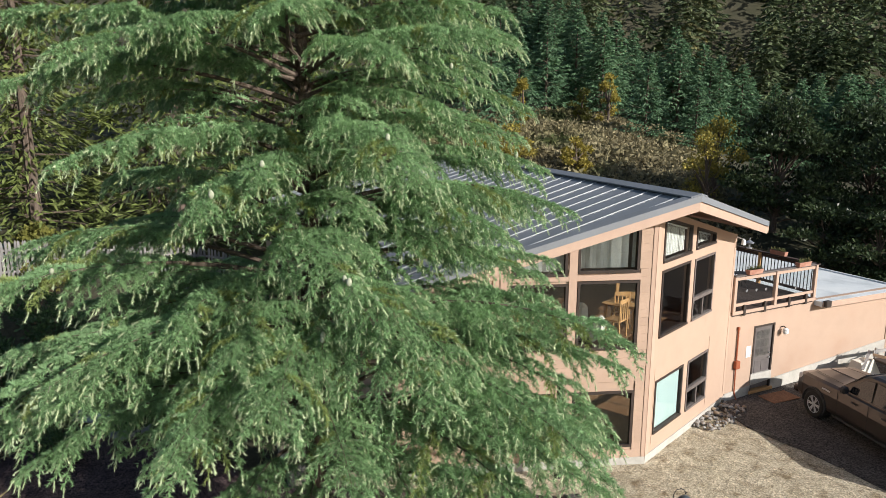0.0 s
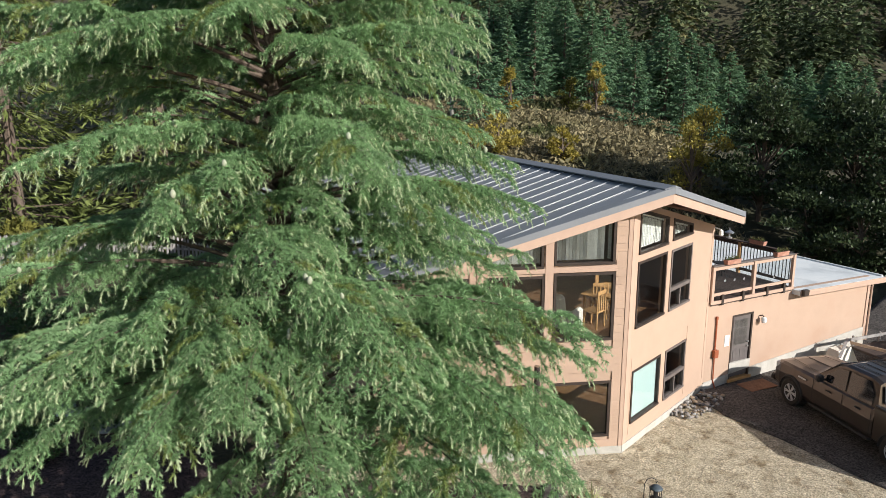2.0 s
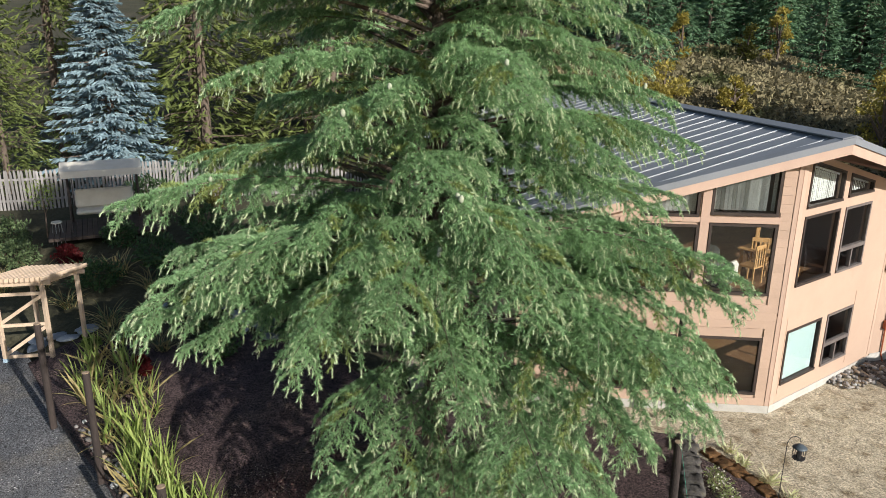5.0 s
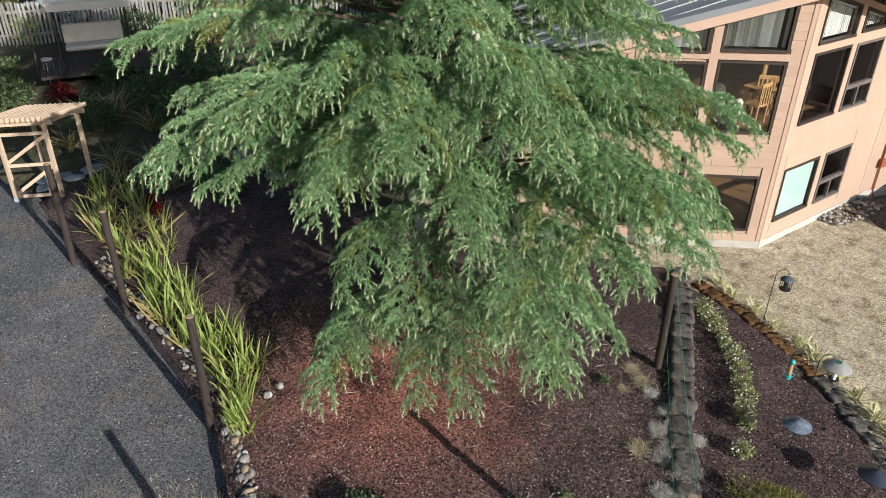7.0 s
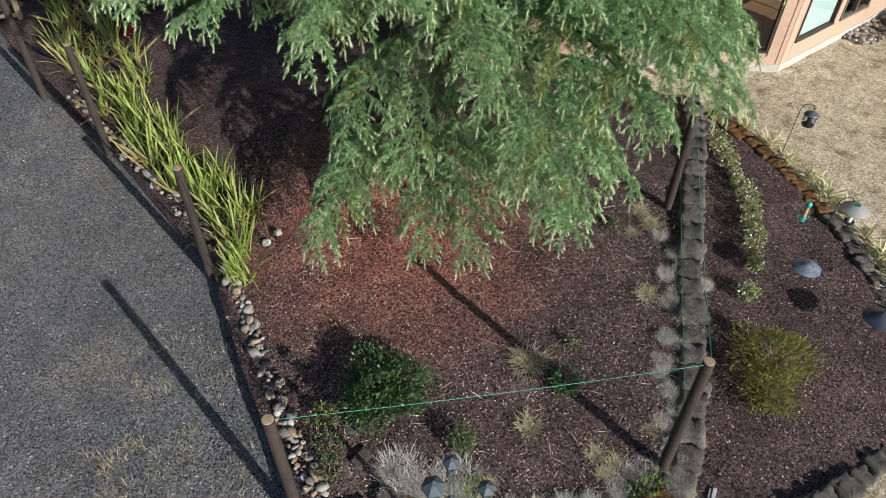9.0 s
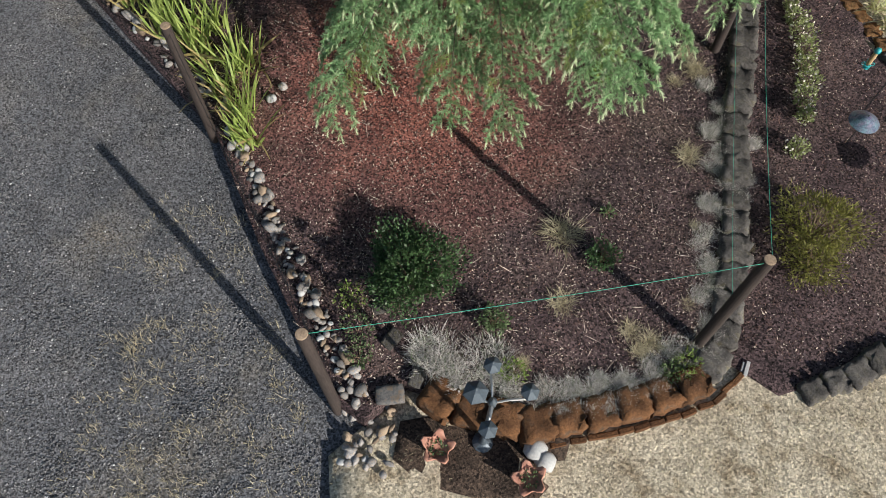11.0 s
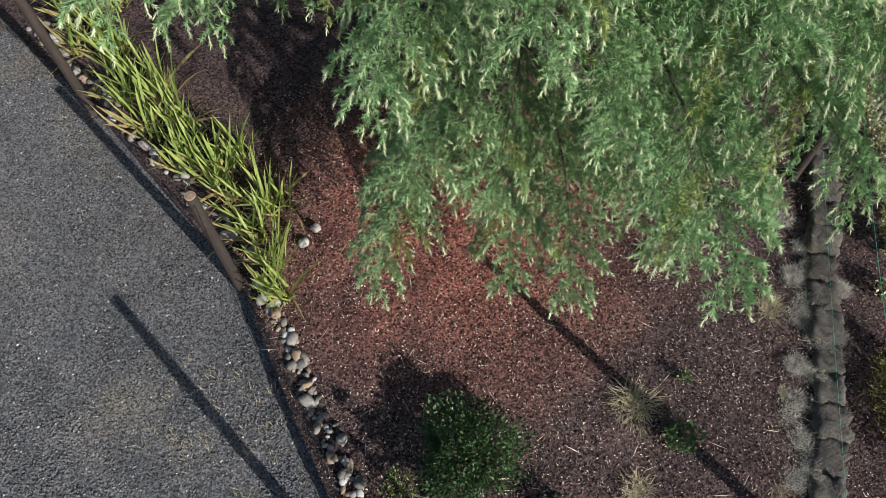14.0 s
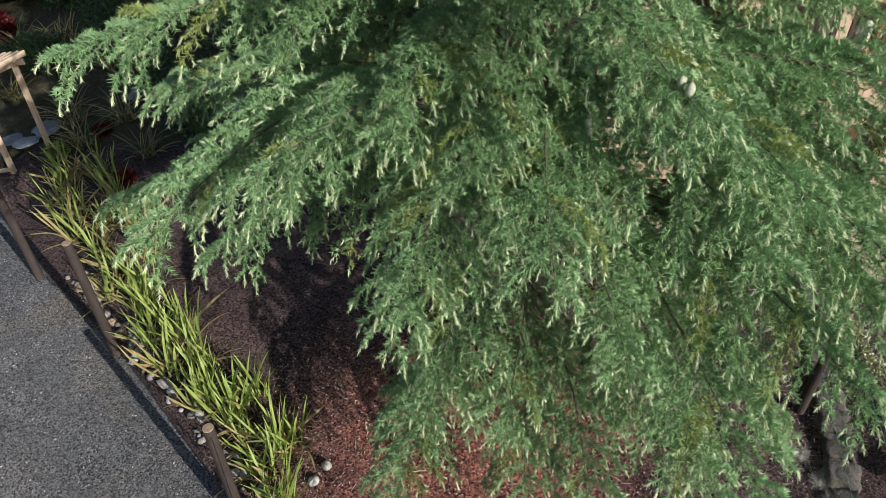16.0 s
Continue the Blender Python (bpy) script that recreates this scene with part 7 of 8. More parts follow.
part("backrest", Geo().box((-0.85, -0.06, 0), (0.85, 0.06, 0.60), 0.05, xf=pose(0, 0.28, 0.52, -14)), M_CANVAS, sw)
for sx in (-1, 1):
    part("frame", Geo().tube([(sx * 1.0, -0.75, 0), (sx * 1.0, 0, 1.9), (sx * 1.0, 0.75, 0)], 0.03, 8), M_BROWN, sw)
    part("hanger", Geo().tube([(sx * 0.88, 0.1, 1.88), (sx * 0.88, 0.0, 0.46)], 0.012, 6), M_BROWN, sw)
part("crossbar", Geo().tube([(-1.0, 0, 1.9), (1.0, 0, 1.9)], 0.03, 8), M_BROWN, sw)
dk = thing("timber_platform", "grey timber platform under the swing seat", "platform", pose(-17.0, 21.6, sw_z - 0.12, 0, 0, 38), kind="structure")
for i in range(22):
    part("plank", Geo().box((-1.9 + 0.175 * i, -1.5, 0.0), (-1.9 + 0.175 * i + 0.16, 1.2, 0.11), 0.006), M_DECKWOOD, dk)
st = thing("bar_stool", "round-topped metal bar stool beside the swing seat", "stool", pose(-17.9, 20.1, ground_z(-17.9, 20.1)))
part("seat", Geo().lathe([(0, 0.80), (0.17, 0.80), (0.19, 0.83), (0.17, 0.86), (0, 0.86)], n=16), M_CANVAS, st)
for k in range(4):
    c, s = math.cos(k * 1.571 + 0.4), math.sin(k * 1.571 + 0.4)
    part("leg", Geo().tube([(0.13 * c, 0.13 * s, 0.8), (0.22 * c, 0.22 * s, 0)], 0.012, 6), M_STEEL, st)
part("ring", Geo().tube([(0.19 * math.cos(a), 0.19 * math.sin(a), 0.3) for a in np.linspace(0, 6.283, 17)], 0.01, 5), M_STEEL, st)

M_PERGOLA = mat("new_pine", (0.50, 0.385, 0.28), (0.58, 0.45, 0.34), 3, 0.75, 40, 0.15, 0.15, 0.003, vary=0.1, stretch=(1, 1, 0.3))
pg = thing("pergola", "new pale pine pergola over the garden entrance", "pergola", pose(0, 0, 0))
PP = [Vector((-14.65, 13.88, 0.35)), Vector((-13.58, 14.35, 0.35)), Vector((-13.35, 15.38, 0.40)), Vector((-14.42, 14.92, 0.40))]
TOP = 2.58
for p in PP:
    part("post", Geo().box((p.x - 0.05, p.y - 0.05, 0.15), (p.x + 0.05, p.y + 0.05, TOP), 0.006), M_PERGOLA, pg)
part("post_wrap", Geo().box((PP[0].x - 0.054, PP[0].y - 0.054, 0.3), (PP[0].x + 0.054, PP[0].y + 0.054, 0.52), 0.004), mat("blue_tape", (0.32, 0.45, 0.56), (0.38, 0.5, 0.6), 5, 0.5, 40, 0.1, 0.0), pg, "pale blue wrapping at the foot")
for a, b in ((0, 1), (3, 2), (1, 2), (0, 3)):
    u = (PP[b] - PP[a]).normalized() * (0.22 if (a, b) in ((0, 1), (3, 2)) else 0.1)
    q, w = PP[a] - u, PP[b] + u
    part("beam", Geo().bar((q.x, q.y, TOP + 0.03), (w.x, w.y, TOP + 0.03), 0.05, 0.13), M_PERGOLA, pg)
a, b = PP[0], PP[1]
for z in (0.55, 1.45, 2.32):
    part("cross_rail", Geo().bar((a.x, a.y, z), (b.x, b.y, z), 0.045, 0.09), M_PERGOLA, pg)
part("brace", Geo().bar((a.x, a.y, 1.50), (b.x, b.y, 2.28), 0.04, 0.09), M_PERGOLA, pg)
part("brace", Geo().bar((a.x, a.y, 0.60), (b.x, b.y, 1.40), 0.04, 0.09), M_PERGOLA, pg)
e1, e2 = (PP[1] - PP[0]) * 1.28, (PP[2] - PP[1]) * 1.35
o = PP[0] - (PP[1] - PP[0]) * 0.16 - (PP[2] - PP[1]) * 0.17
for i in range(13):
    s = o + e1 * (i / 12)
    w = s + e2
    part("rafter", Geo().bar((s.x, s.y, TOP + 0.16), (w.x, w.y, TOP + 0.16), 0.045, 0.12), M_PERGOLA, pg)
    if i < 12:
        s2 = o + e1 * ((i + 0.5) / 12) + e2 * 0.05
        w2 = s2 + e2 * 0.92
        part("roof_board", Geo().bar((s2.x, s2.y, TOP + 0.20), (w2.x, w2.y, TOP + 0.20), 0.095, 0.018), M_PERGOLA, pg)
# flagstones, red flowers and shrubs of the bank garden
M_FLAG = mat("blue_grey_flagstone", (0.22, 0.25, 0.29), (0.30, 0.33, 0.37), 3, 0.7, 40, 0.15, 0.3, 0.005, vary=0.2)
path = thing("flagstone_path", "blue-grey flagstones leading through the garden", "path", pose(0, 0, 0), kind="structure")
FLAG = painted(stone_mesh(61, 0.10, 0.10), M_FLAG), painted(stone_mesh(62, 0.10, 0.14), M_FLAG)
for i in range(46):
    t = i / 45
    x, y = -14.6 + 6.5 * t + rng.uniform(-0.5, 0.5), 15.2 + 2.6 * math.sin(t * 2.2) + rng.uniform(-0.4, 0.4)
    z = bed_z(x, y) if (-13.5 < x and y < 17.4) else ground_z(x, y)
    part("flagstone", rng.choice(FLAG), None, path, m=pose(x, y, z + 0.02, 0, 0, rng.uniform(0, 360)) @ Matrix.Scale(rng.uniform(0.25, 0.38), 4))
for i, (x, y, m, k) in enumerate(((-16.9, 19.2, M_REDLEAF, 0.4), (-16.5, 19.0, M_REDLEAF, 0.3), (-10.85, 14.3, M_REDLEAF, 0.22), (-10.55, 14.05, M_REDLEAF, 0.14), (-12.4, 16.1, M_REDLEAF, 0.2), (-14.8, 17.9, M_SHRUB, 0.7), (-13.6, 19.4, M_SHRUB, 0.8), (-12.4, 18.6, M_SHRUB, 0.8), (-11.2, 17.5, M_SHRUB, 0.7),
                                    (-10.2, 16.6, M_SHRUB2, 0.6), (-9.2, 15.4, M_SHRUB, 0.6), (-15.6, 20.4, M_SHRUB, 0.6), (-19.5, 19.6, M_SHRUB2, 0.8), (-20.8, 19.8, M_LIME, 0.7), (-18.4, 18.6, M_SHRUB2, 0.7), (-11.8, 20.3, M_SHRUB, 0.9), (-10.0, 18.9, M_SHRUB, 0.8), (-13.2, 21.6, M_SHRUB, 0.8), (-8.2, 17.6, M_SHRUB, 0.8),
                                    (-8.6, 20.5, M_SHRUB, 1.0), (-12.9, 15.1, M_LIME, 0.25), (-22.2, 20.5, M_SHRUB, 0.9), (-10.2, 23.5, M_SHRUB, 1.1), (-6.5, 19.4, M_SHRUB, 0.9), (-17.0, 24.2, M_SHRUB, 0.9), (-14.5, 25.0, M_OLIVE, 0.9))):
    z = bed_z(x, y) if (-13.5 < x and y < 17.4) else ground_z(x, y)
    lab = {M_REDLEAF.name: "crimson-flowered perennial in the bank garden", M_SHRUB.name: "dark green rounded garden shrub", M_SHRUB2.name: "grey-green rounded garden shrub", M_LIME.name: "fresh green leafy garden perennial", M_OLIVE.name: "yellow-green rounded garden shrub"}[m.name]
    shrub("garden_shrub", x, y, z, k, k * 0.7, int(500 + 900 * k), 0.09 + 0.05 * k, m, lab, 200 + i, category="shrub")
sm = thing("young_tree", "thin young tree with sparse yellowing leaves by the fence", "tree", pose(-18.8, 20.6, ground_z(-18.8, 20.6)))
part("trunk", Geo().tube([(0, 0, -0.1), (0.05, 0, 0.8), (-0.05, 0.05, 1.9)], [0.035, 0.025, 0.008], 6).tube([(0.04, 0, 0.8), (0.3, 0.1, 1.5)], [0.018, 0.006], 5).tube([(0.02, 0, 1.0), (-0.3, -0.1, 1.6)], [0.015, 0.006], 5), M_BARK, sm)
part("crown", leaves(Geo(), 320, 0.55, 0.55, 0.6, 0.09, R(77), zc=1.5, hollow=0.2), M_LIME, sm)

# ---- the pickup truck ----
M_CARPAINT = mat("dark_bronze_car_paint", (0.060, 0.047, 0.040), (0.068, 0.054, 0.046), 2, 0.32, 40, 0.03, 0.0, metal=0.45, spec=0.4, coat=0.5)
M_CARGLASS = mat("tinted_car_glass", (0.018, 0.018, 0.020), (0.022, 0.022, 0.025), 2, 0.06, 40, 0.02, 0.0, spec=0.8)
M_TYRE = mat("tyre_rubber", (0.022, 0.021, 0.02), (0.032, 0.03, 0.029), 8, 0.85, 60, 0.2, 0.2, 0.003)
M_CLEARLAMP = mat("headlamp_lens", (0.45, 0.46, 0.47), (0.5, 0.51, 0.52), 4, 0.1, 40, 0.05, 0.0, spec=0.8)
M_ALLOY = mat("silver_alloy", (0.55, 0.55, 0.56), (0.63, 0.63, 0.64), 5, 0.35, 40, 0.05, 0.0, metal=0.25)
tf = math.radians(101.6)
TX, TY = (11.27 + 0.85 * math.sin(tf), 17.35 - 0.85 * math.cos(tf))
truck = thing("pickup_truck", "dark bronze four-door pickup truck parked on the gravel", "truck", pose(TX, TY, 0.06, 0, 0, 101.6))
# lengthwise stations: x, half width low, half width high, sill, belt or deck height, crown
BODY = [(2.78, 0.80, 0.74, 0.50, 0.98), (2.70, 0.92, 0.86, 0.42, 1.08), (2.45, 0.98, 0.92, 0.40, 1.14), (1.85, 1.0, 0.95, 0.40, 1.17), (1.25, 1.0, 0.95, 0.40, 1.20), (0.9, 1.0, 0.95, 0.40, 1.22), (-1.05, 1.0, 0.95, 0.40, 1.24), (-1.15, 1.0, 0.95, 0.40, 1.30), (-2.9, 1.0, 0.95, 0.45, 1.32), (-3.05, 0.98, 0.93, 0.50, 1.30)]


def loft(sections, mi=0, close=True):
    g = Geo()
    n = len(sections[0])
    v = [p for s in sections for p in s]
    f = [(i * n + k, i * n + (k + 1) % n, (i + 1) * n + (k + 1) % n, (i + 1) * n + k) for i in range(len(sections) - 1) for k in range(n)]
    if close:
        f += [tuple(range(n))[::-1], tuple(range(len(v) - n, len(v)))]
    return g.add(v, f, mi)


sec = [[(x, -a + 0.05, z0), (x, -a, z0 + 0.12), (x, -a, (z0 + z1) * 0.55), (x, -b, z1 - 0.06), (x, -b + 0.10, z1), (x, 0, z1 + 0.03), (x, b - 0.10, z1), (x, b, z1 - 0.06), (x, a, (z0 + z1) * 0.55), (x, a, z0 + 0.12), (x, a - 0.05, z0)] for x, a, b, z0, z1 in BODY[:8]]
part("body", loft(sec), M_CARPAINT, truck, smooth=False)
# cargo box with an open top
g = Geo()
for y0, y1 in ((-1.0, -0.90), (0.90, 1.0)):
    g.box((-3.05, y0, 0.45), (-1.15, y1, 1.33), 0.025)
g.box((-3.08, -0.98, 0.5), (-2.98, 0.98, 1.32), 0.02)
g.box((-3.0, -0.95, 0.62), (-1.1, 0.95, 0.70))
part("cargo_box", g, M_CARPAINT, truck)
part("bed_liner", Geo().box((-2.97, -0.89, 0.702), (-1.2, 0.89, 0.72)), M_BLACK, truck)
part("bed_rail", Geo().box((-3.05, 0.885, 1.33), (-1.15, 1.005, 1.36), 0.01).box((-3.05, -1.005, 1.33), (-1.15, -0.885, 1.36), 0.01), M_BLACK, truck)
cab = [(1.12, 0.90, 1.20, 0.90, 1.21), (0.40, 0.90, 1.20, 0.78, 1.80), (0.15, 0.90, 1.20, 0.76, 1.90), (-0.75, 0.90, 1.20, 0.76, 1.93), (-1.02, 0.90, 1.20, 0.77, 1.86), (-1.16, 0.90, 1.20, 0.84, 1.26)]
sec = [[(x, -a, z0), (x, -b, z1 - 0.05), (x, -b + 0.10, z1), (x, 0, z1 + 0.025), (x, b - 0.10, z1), (x, b, z1 - 0.05), (x, a, z0)] for x, a, z0, b, z1 in cab]
part("cab", loft(sec), M_CARPAINT, truck)
for sy in (-1, 1):
    q = [(0.86, 0.905, 1.25), (0.30, 0.815, 1.74), (-0.02, 0.80, 1.80), (-0.06, 0.895, 1.25)]
    part("side_window", Geo().add([(x, sy * y + sy * o, z) for o in (0.0, 0.014) for x, y, z in q], [(0, 1, 2, 3), (7, 6, 5, 4), (0, 4, 5, 1), (1, 5, 6, 2), (2, 6, 7, 3), (3, 7, 4, 0)]), M_CARGLASS, truck)
    q = [(-0.14, 0.895, 1.25), (-0.10, 0.80, 1.80), (-0.72, 0.80, 1.81), (-0.95, 0.85, 1.55), (-0.96, 0.895, 1.25)]
    part("side_window", Geo().add([(x, sy * y + sy * o, z) for o in (0.0, 0.014) for x, y, z in q], [(0, 1, 2, 3, 4), (9, 8, 7, 6, 5)] + [(i, 5 + i, 5 + (i + 1) % 5, (i + 1) % 5) for i in range(5)]), M_CARGLASS, truck)
    part("mirror", Geo().box((0.62, sy * 1.08 - 0.10, 1.22), (0.78, sy * 1.08 + 0.10, 1.42), 0.04).bar((0.72, sy * 0.9, 1.26), (0.72, sy * 1.02, 1.28), 0.06, 0.05), M_BLACK, truck)
    part("headlight", Geo().box((2.50, sy * 0.80 - 0.14, 0.86), (2.74, sy * 0.80 + 0.11, 1.06), 0.04), M_CLEARLAMP, truck)
    part("tail_light", Geo().box((-3.09, sy * 0.93 - 0.07, 0.90), (-2.95, sy * 0.93 + 0.075, 1.26), 0.02), mat("red_lens", (0.30, 0.02, 0.02), (0.34, 0.03, 0.03), 4, 0.2, 40, 0.05, 0.0), truck)
    for x in (0.42, -0.62):
        part("door_handle", Geo().box((x - 0.10, sy * 1.005 - 0.02, 1.02), (x + 0.10, sy * 1.005 + 0.02, 1.06), 0.012), M_BLACK, truck)
    for x in (1.02, -0.08, -1.06):
        part("door_gap", Geo().box((x - 0.006, sy * 0.998 - 0.005, 0.50), (x + 0.006, sy * 0.998 + 0.005, 1.18)), M_BLACK, truck)
    part("badge", Geo().box((1.30, sy * 1.003 - 0.004, 0.98), (1.62, sy * 1.003 + 0.006, 1.03), 0.004), M_ALLOY, truck, "silver badge strip")
    part("running_board", Geo().box((-1.1, sy * 0.99 - 0.08, 0.36), (1.05, sy * 0.99 + 0.06, 0.42), 0.02), M_BLACK, truck)
q = [(1.06, -0.80, 1.235), (1.06, 0.80, 1.235), (0.44, 0.68, 1.79), (0.44, -0.68, 1.79)]
part("windscreen", Geo().add([(x + o, y, z + o) for o in (0.012, 0.025) for x, y, z in q], [(0, 1, 2, 3), (7, 6, 5, 4), (0, 4, 5, 1), (1, 5, 6, 2), (2, 6, 7, 3), (3, 7, 4, 0)]), M_CARGLASS, truck)
q = [(-1.165, -0.74, 1.36), (-1.165, 0.74, 1.36), (-1.07, 0.70, 1.78), (-1.07, -0.70, 1.78)]
part("rear_window", Geo().add([(x - o, y, z) for o in (0.0, 0.02) for x, y, z in q], [(0, 1, 2, 3), (7, 6, 5, 4), (0, 4, 5, 1), (1, 5, 6, 2), (2, 6, 7, 3), (3, 7, 4, 0)]), M_CARGLASS, truck)
part("grille", Geo().box((2.70, -0.62, 0.66), (2.80, 0.62, 1.0), 0.03), M_BLACK, truck)
part("bumper", Geo().box((2.68, -0.95, 0.42), (2.88, 0.95, 0.64), 0.05).box((-3.20, -0.95, 0.46), (-3.05, 0.95, 0.64), 0.04), M_CARPAINT, truck)
for yy in (-0.42, 0.0, 0.42):
    part("hood_line", Geo().bar((2.55, yy * 1.2, 1.175), (1.25, yy * 1.5, 1.235), 0.02, 0.012, ch=0.003), M_CARPAINT, truck)
for i in range(5):
    part("roof_rib", Geo().bar((0.1, -0.5 + 0.25 * i, 1.935), (-0.8, -0.5 + 0.25 * i, 1.955), 0.03, 0.012, ch=0.004), M_CARPAINT, truck)
tyre = Geo()
prof = [(0.25, -0.11), (0.34, -0.13), (0.385, -0.11), (0.395, 0), (0.385, 0.11), (0.34, 0.13), (0.25, 0.11)]
n = 28
tyre.add([(rr * math.cos(2 * math.pi * k / n), yy, rr * math.sin(2 * math.pi * k / n)) for rr, yy in prof for k in range(n)],
         [(i * n + k, i * n + (k + 1) % n, (i + 1) * n + (k + 1) % n, (i + 1) * n + k) for i in range(len(prof) - 1) for k in range(n)])
TYRE = tyre.mesh("tyre", [M_TYRE], True)
rim = Geo()
rim.add([(rr * math.cos(2 * math.pi * k / n), yy, rr * math.sin(2 * math.pi * k / n)) for rr, yy in ((0.26, 0.10), (0.245, 0.12), (0.23, 0.06), (0.23, -0.1)) for k in range(n)],
        [(i * n + k, i * n + (k + 1) % n, (i + 1) * n + (k + 1) % n, (i + 1) * n + k) for i in range(3) for k in range(n)])
for k in range(6):
    for da in (-0.13, 0.13):
        a = math.pi * k / 3 + da
        rim.bar((0.05 * math.cos(a), 0.085, 0.05 * math.sin(a)), (0.24 * math.cos(a), 0.10, 0.24 * math.sin(a)), 0.03, 0.045, upward=(0, 1, 0))
rim.tube([(0, 0.03, 0), (0, 0.115, 0)], 0.06, 12)
RIM = rim.mesh("rim", [M_ALLOY])
for x in (1.87, -1.87):
    for sy in (-1, 1):
        w = part("wheel", Geo().tube([(0, -0.08, 0), (0, 0.02, 0)], 0.22, 16), M_BLACK, truck, m=pose(x, sy * 0.905, 0.395) @ Matrix.Diagonal((1, sy, 1, 1)))
        part("tyre", TYRE, None, w)
        part("rim", RIM, None, w)
        arch = [(x + 0.46 * math.cos(a), sy * 1.002, 0.42 + 0.46 * math.sin(a)) for a in np.linspace(-0.1, math.pi + 0.1, 17)]
        part("wheel_arch", Geo().tube(arch, 0.035, 6), M_BLACK, truck)
        part("wheel_well", Geo().tube([(x, sy * 0.70, 0.44), (x, sy * 1.0025, 0.44)], 0.44, 24), M_BLACK, truck)

# ---- timber frames and hose beyond the truck ----
def heap(name, label, x, y, turn):
    return thing(name, label, "trailer", HOUSE @ pose(ax + x, ay + y, 0.28, 0, 0, turn))


tr = heap("utility_trailer", "small flat trailer with a timber frame and coiled black hose", 6.9, -1.9, -8)
part("bed", Geo().box((-1.3, -0.75, 0.42), (1.3, 0.75, 0.50), 0.01), M_DECKWOOD, tr)
for y in (-0.75, 0.75):
    part("side_board", Geo().bar((-1.3, y, 0.72), (1.35, y, 0.76), 0.04, 0.10), M_FENCE, tr)
    for x in (-1.2, 0, 1.2):
        part("stake", Geo().box((x - 0.03, y - 0.03, 0.45), (x + 0.03, y + 0.03, 0.85), 0.005), M_FENCE, tr)
part("end_board", Geo().bar((-1.3, -0.75, 0.80), (-1.3, 0.75, 0.62), 0.04, 0.10), M_PERGOLA, tr)
part("end_board", Geo().bar((1.3, -0.75, 0.70), (1.3, 0.75, 0.70), 0.04, 0.10), M_FENCE, tr)
for y in (-0.85, 0.85):
    part("wheel", TYRE, None, tr, m=pose(0, y, 0.22) @ Matrix.Scale(0.62, 4))
coil = []
for k in range(260):
    a = k * 0.24
    rr = 0.42 + 0.10 * math.sin(k * 0.37) + 0.05 * math.sin(k * 1.1)
    coil.append((0.35 + rr * 1.25 * math.cos(a), rr * math.sin(a), 0.54 + 0.0011 * k + 0.02 * math.sin(k * 0.9)))
solo("hose_coil", Geo().tube(coil, 0.02, 6), M_BLACK, "loosely coiled black irrigation hose on the trailer", "hose", tr.matrix_basis.copy())
sb = heap("sheet_bundle", "folded pale tarpaulin draped over stacked boards", 5.2, -1.0, 12)
sb["category"] = "tarpaulin"
v = [(-0.6, -0.3, 0.0), (0.6, -0.35, 0.0), (0.65, 0.4, 0.0), (-0.55, 0.35, 0.0), (-0.45, -0.1, 0.55), (0.45, -0.15, 0.50), (0.5, 0.2, 0.46), (-0.4, 0.22, 0.58)]
part("sheet", Geo().add(v, [(0, 1, 5, 4), (1, 2, 6, 5), (2, 3, 7, 6), (3, 0, 4, 7), (4, 5, 6, 7)]), M_CANVAS, sb)
part("board", Geo().bar((-0.7, -0.25, 0.45), (0.75, 0.1, 0.66), 0.09, 0.03), M_FENCE, sb)

# ---- loose matter on the ground ----
def inside(poly, x, y):
    c = False
    for (x0, y0), (x1, y1) in zip(poly, poly[1:] + poly[:1]):
        if (y0 > y) != (y1 > y) and x < (x1 - x0) * (y - y0) / (y1 - y0) + x0:
            c = not c
    return c


def scatter(n, x0, x1, y0, y1, test, r):
    out = []
    while len(out) < n:
        x, y = r.uniform(x0, x1), r.uniform(y0, y1)
        if test(x, y):
            out.append((x, y))
    return np.array(out)


def rough_z(p, zf, amp, scale, lift=0.0):
    return np.array([zf(x, y) + lift + amp * noise.fractal((x * scale, y * scale, 0), 0.8, 2.0, 5) for x, y in p])


def chips(p, z, size, slim, flat, r):
    """Flat triangular splinters lying about."""
    n = len(p)
    c = np.column_stack([p, z + size * 0.25])
    a = r.uniform(0, 2 * np.pi, n)
    d = np.column_stack([np.cos(a), np.sin(a), r.normal(size=n) * flat])
    s = np.column_stack([-np.sin(a), np.cos(a), r.normal(size=n) * flat * 1.5])
    l = (size * r.uniform(0.4, 1.3, n))[:, None]
    w = l * slim
    return np.concatenate([np.stack([c - d * l, c + s * w, c + d * l], 1), np.stack([c - d * l, c + d * l, c - s * w], 1)])


def pebbles(p, z, size, r):
    n = len(p)
    s = (size * r.uniform(0.4, 1.2, n))[:, None]
    c = np.column_stack([p, z + s[:, 0] * 0.2])
    a = r.uniform(0, 2 * np.pi, n)
    x, y = np.column_stack([np.cos(a), np.sin(a), np.zeros(n)]) * s, np.column_stack([-np.sin(a), np.cos(a), np.zeros(n)]) * s * 0.7
    t, h = c + np.column_stack([r.normal(size=(n, 2)) * 0.2 * s, s[:, 0] * 0.6]), -0.3
    return np.concatenate([np.stack([q, w, t], 1) for q, w in ((c + x, c + y), (c + y, c - x), (c - x, c - y), (c - y, c + x))])


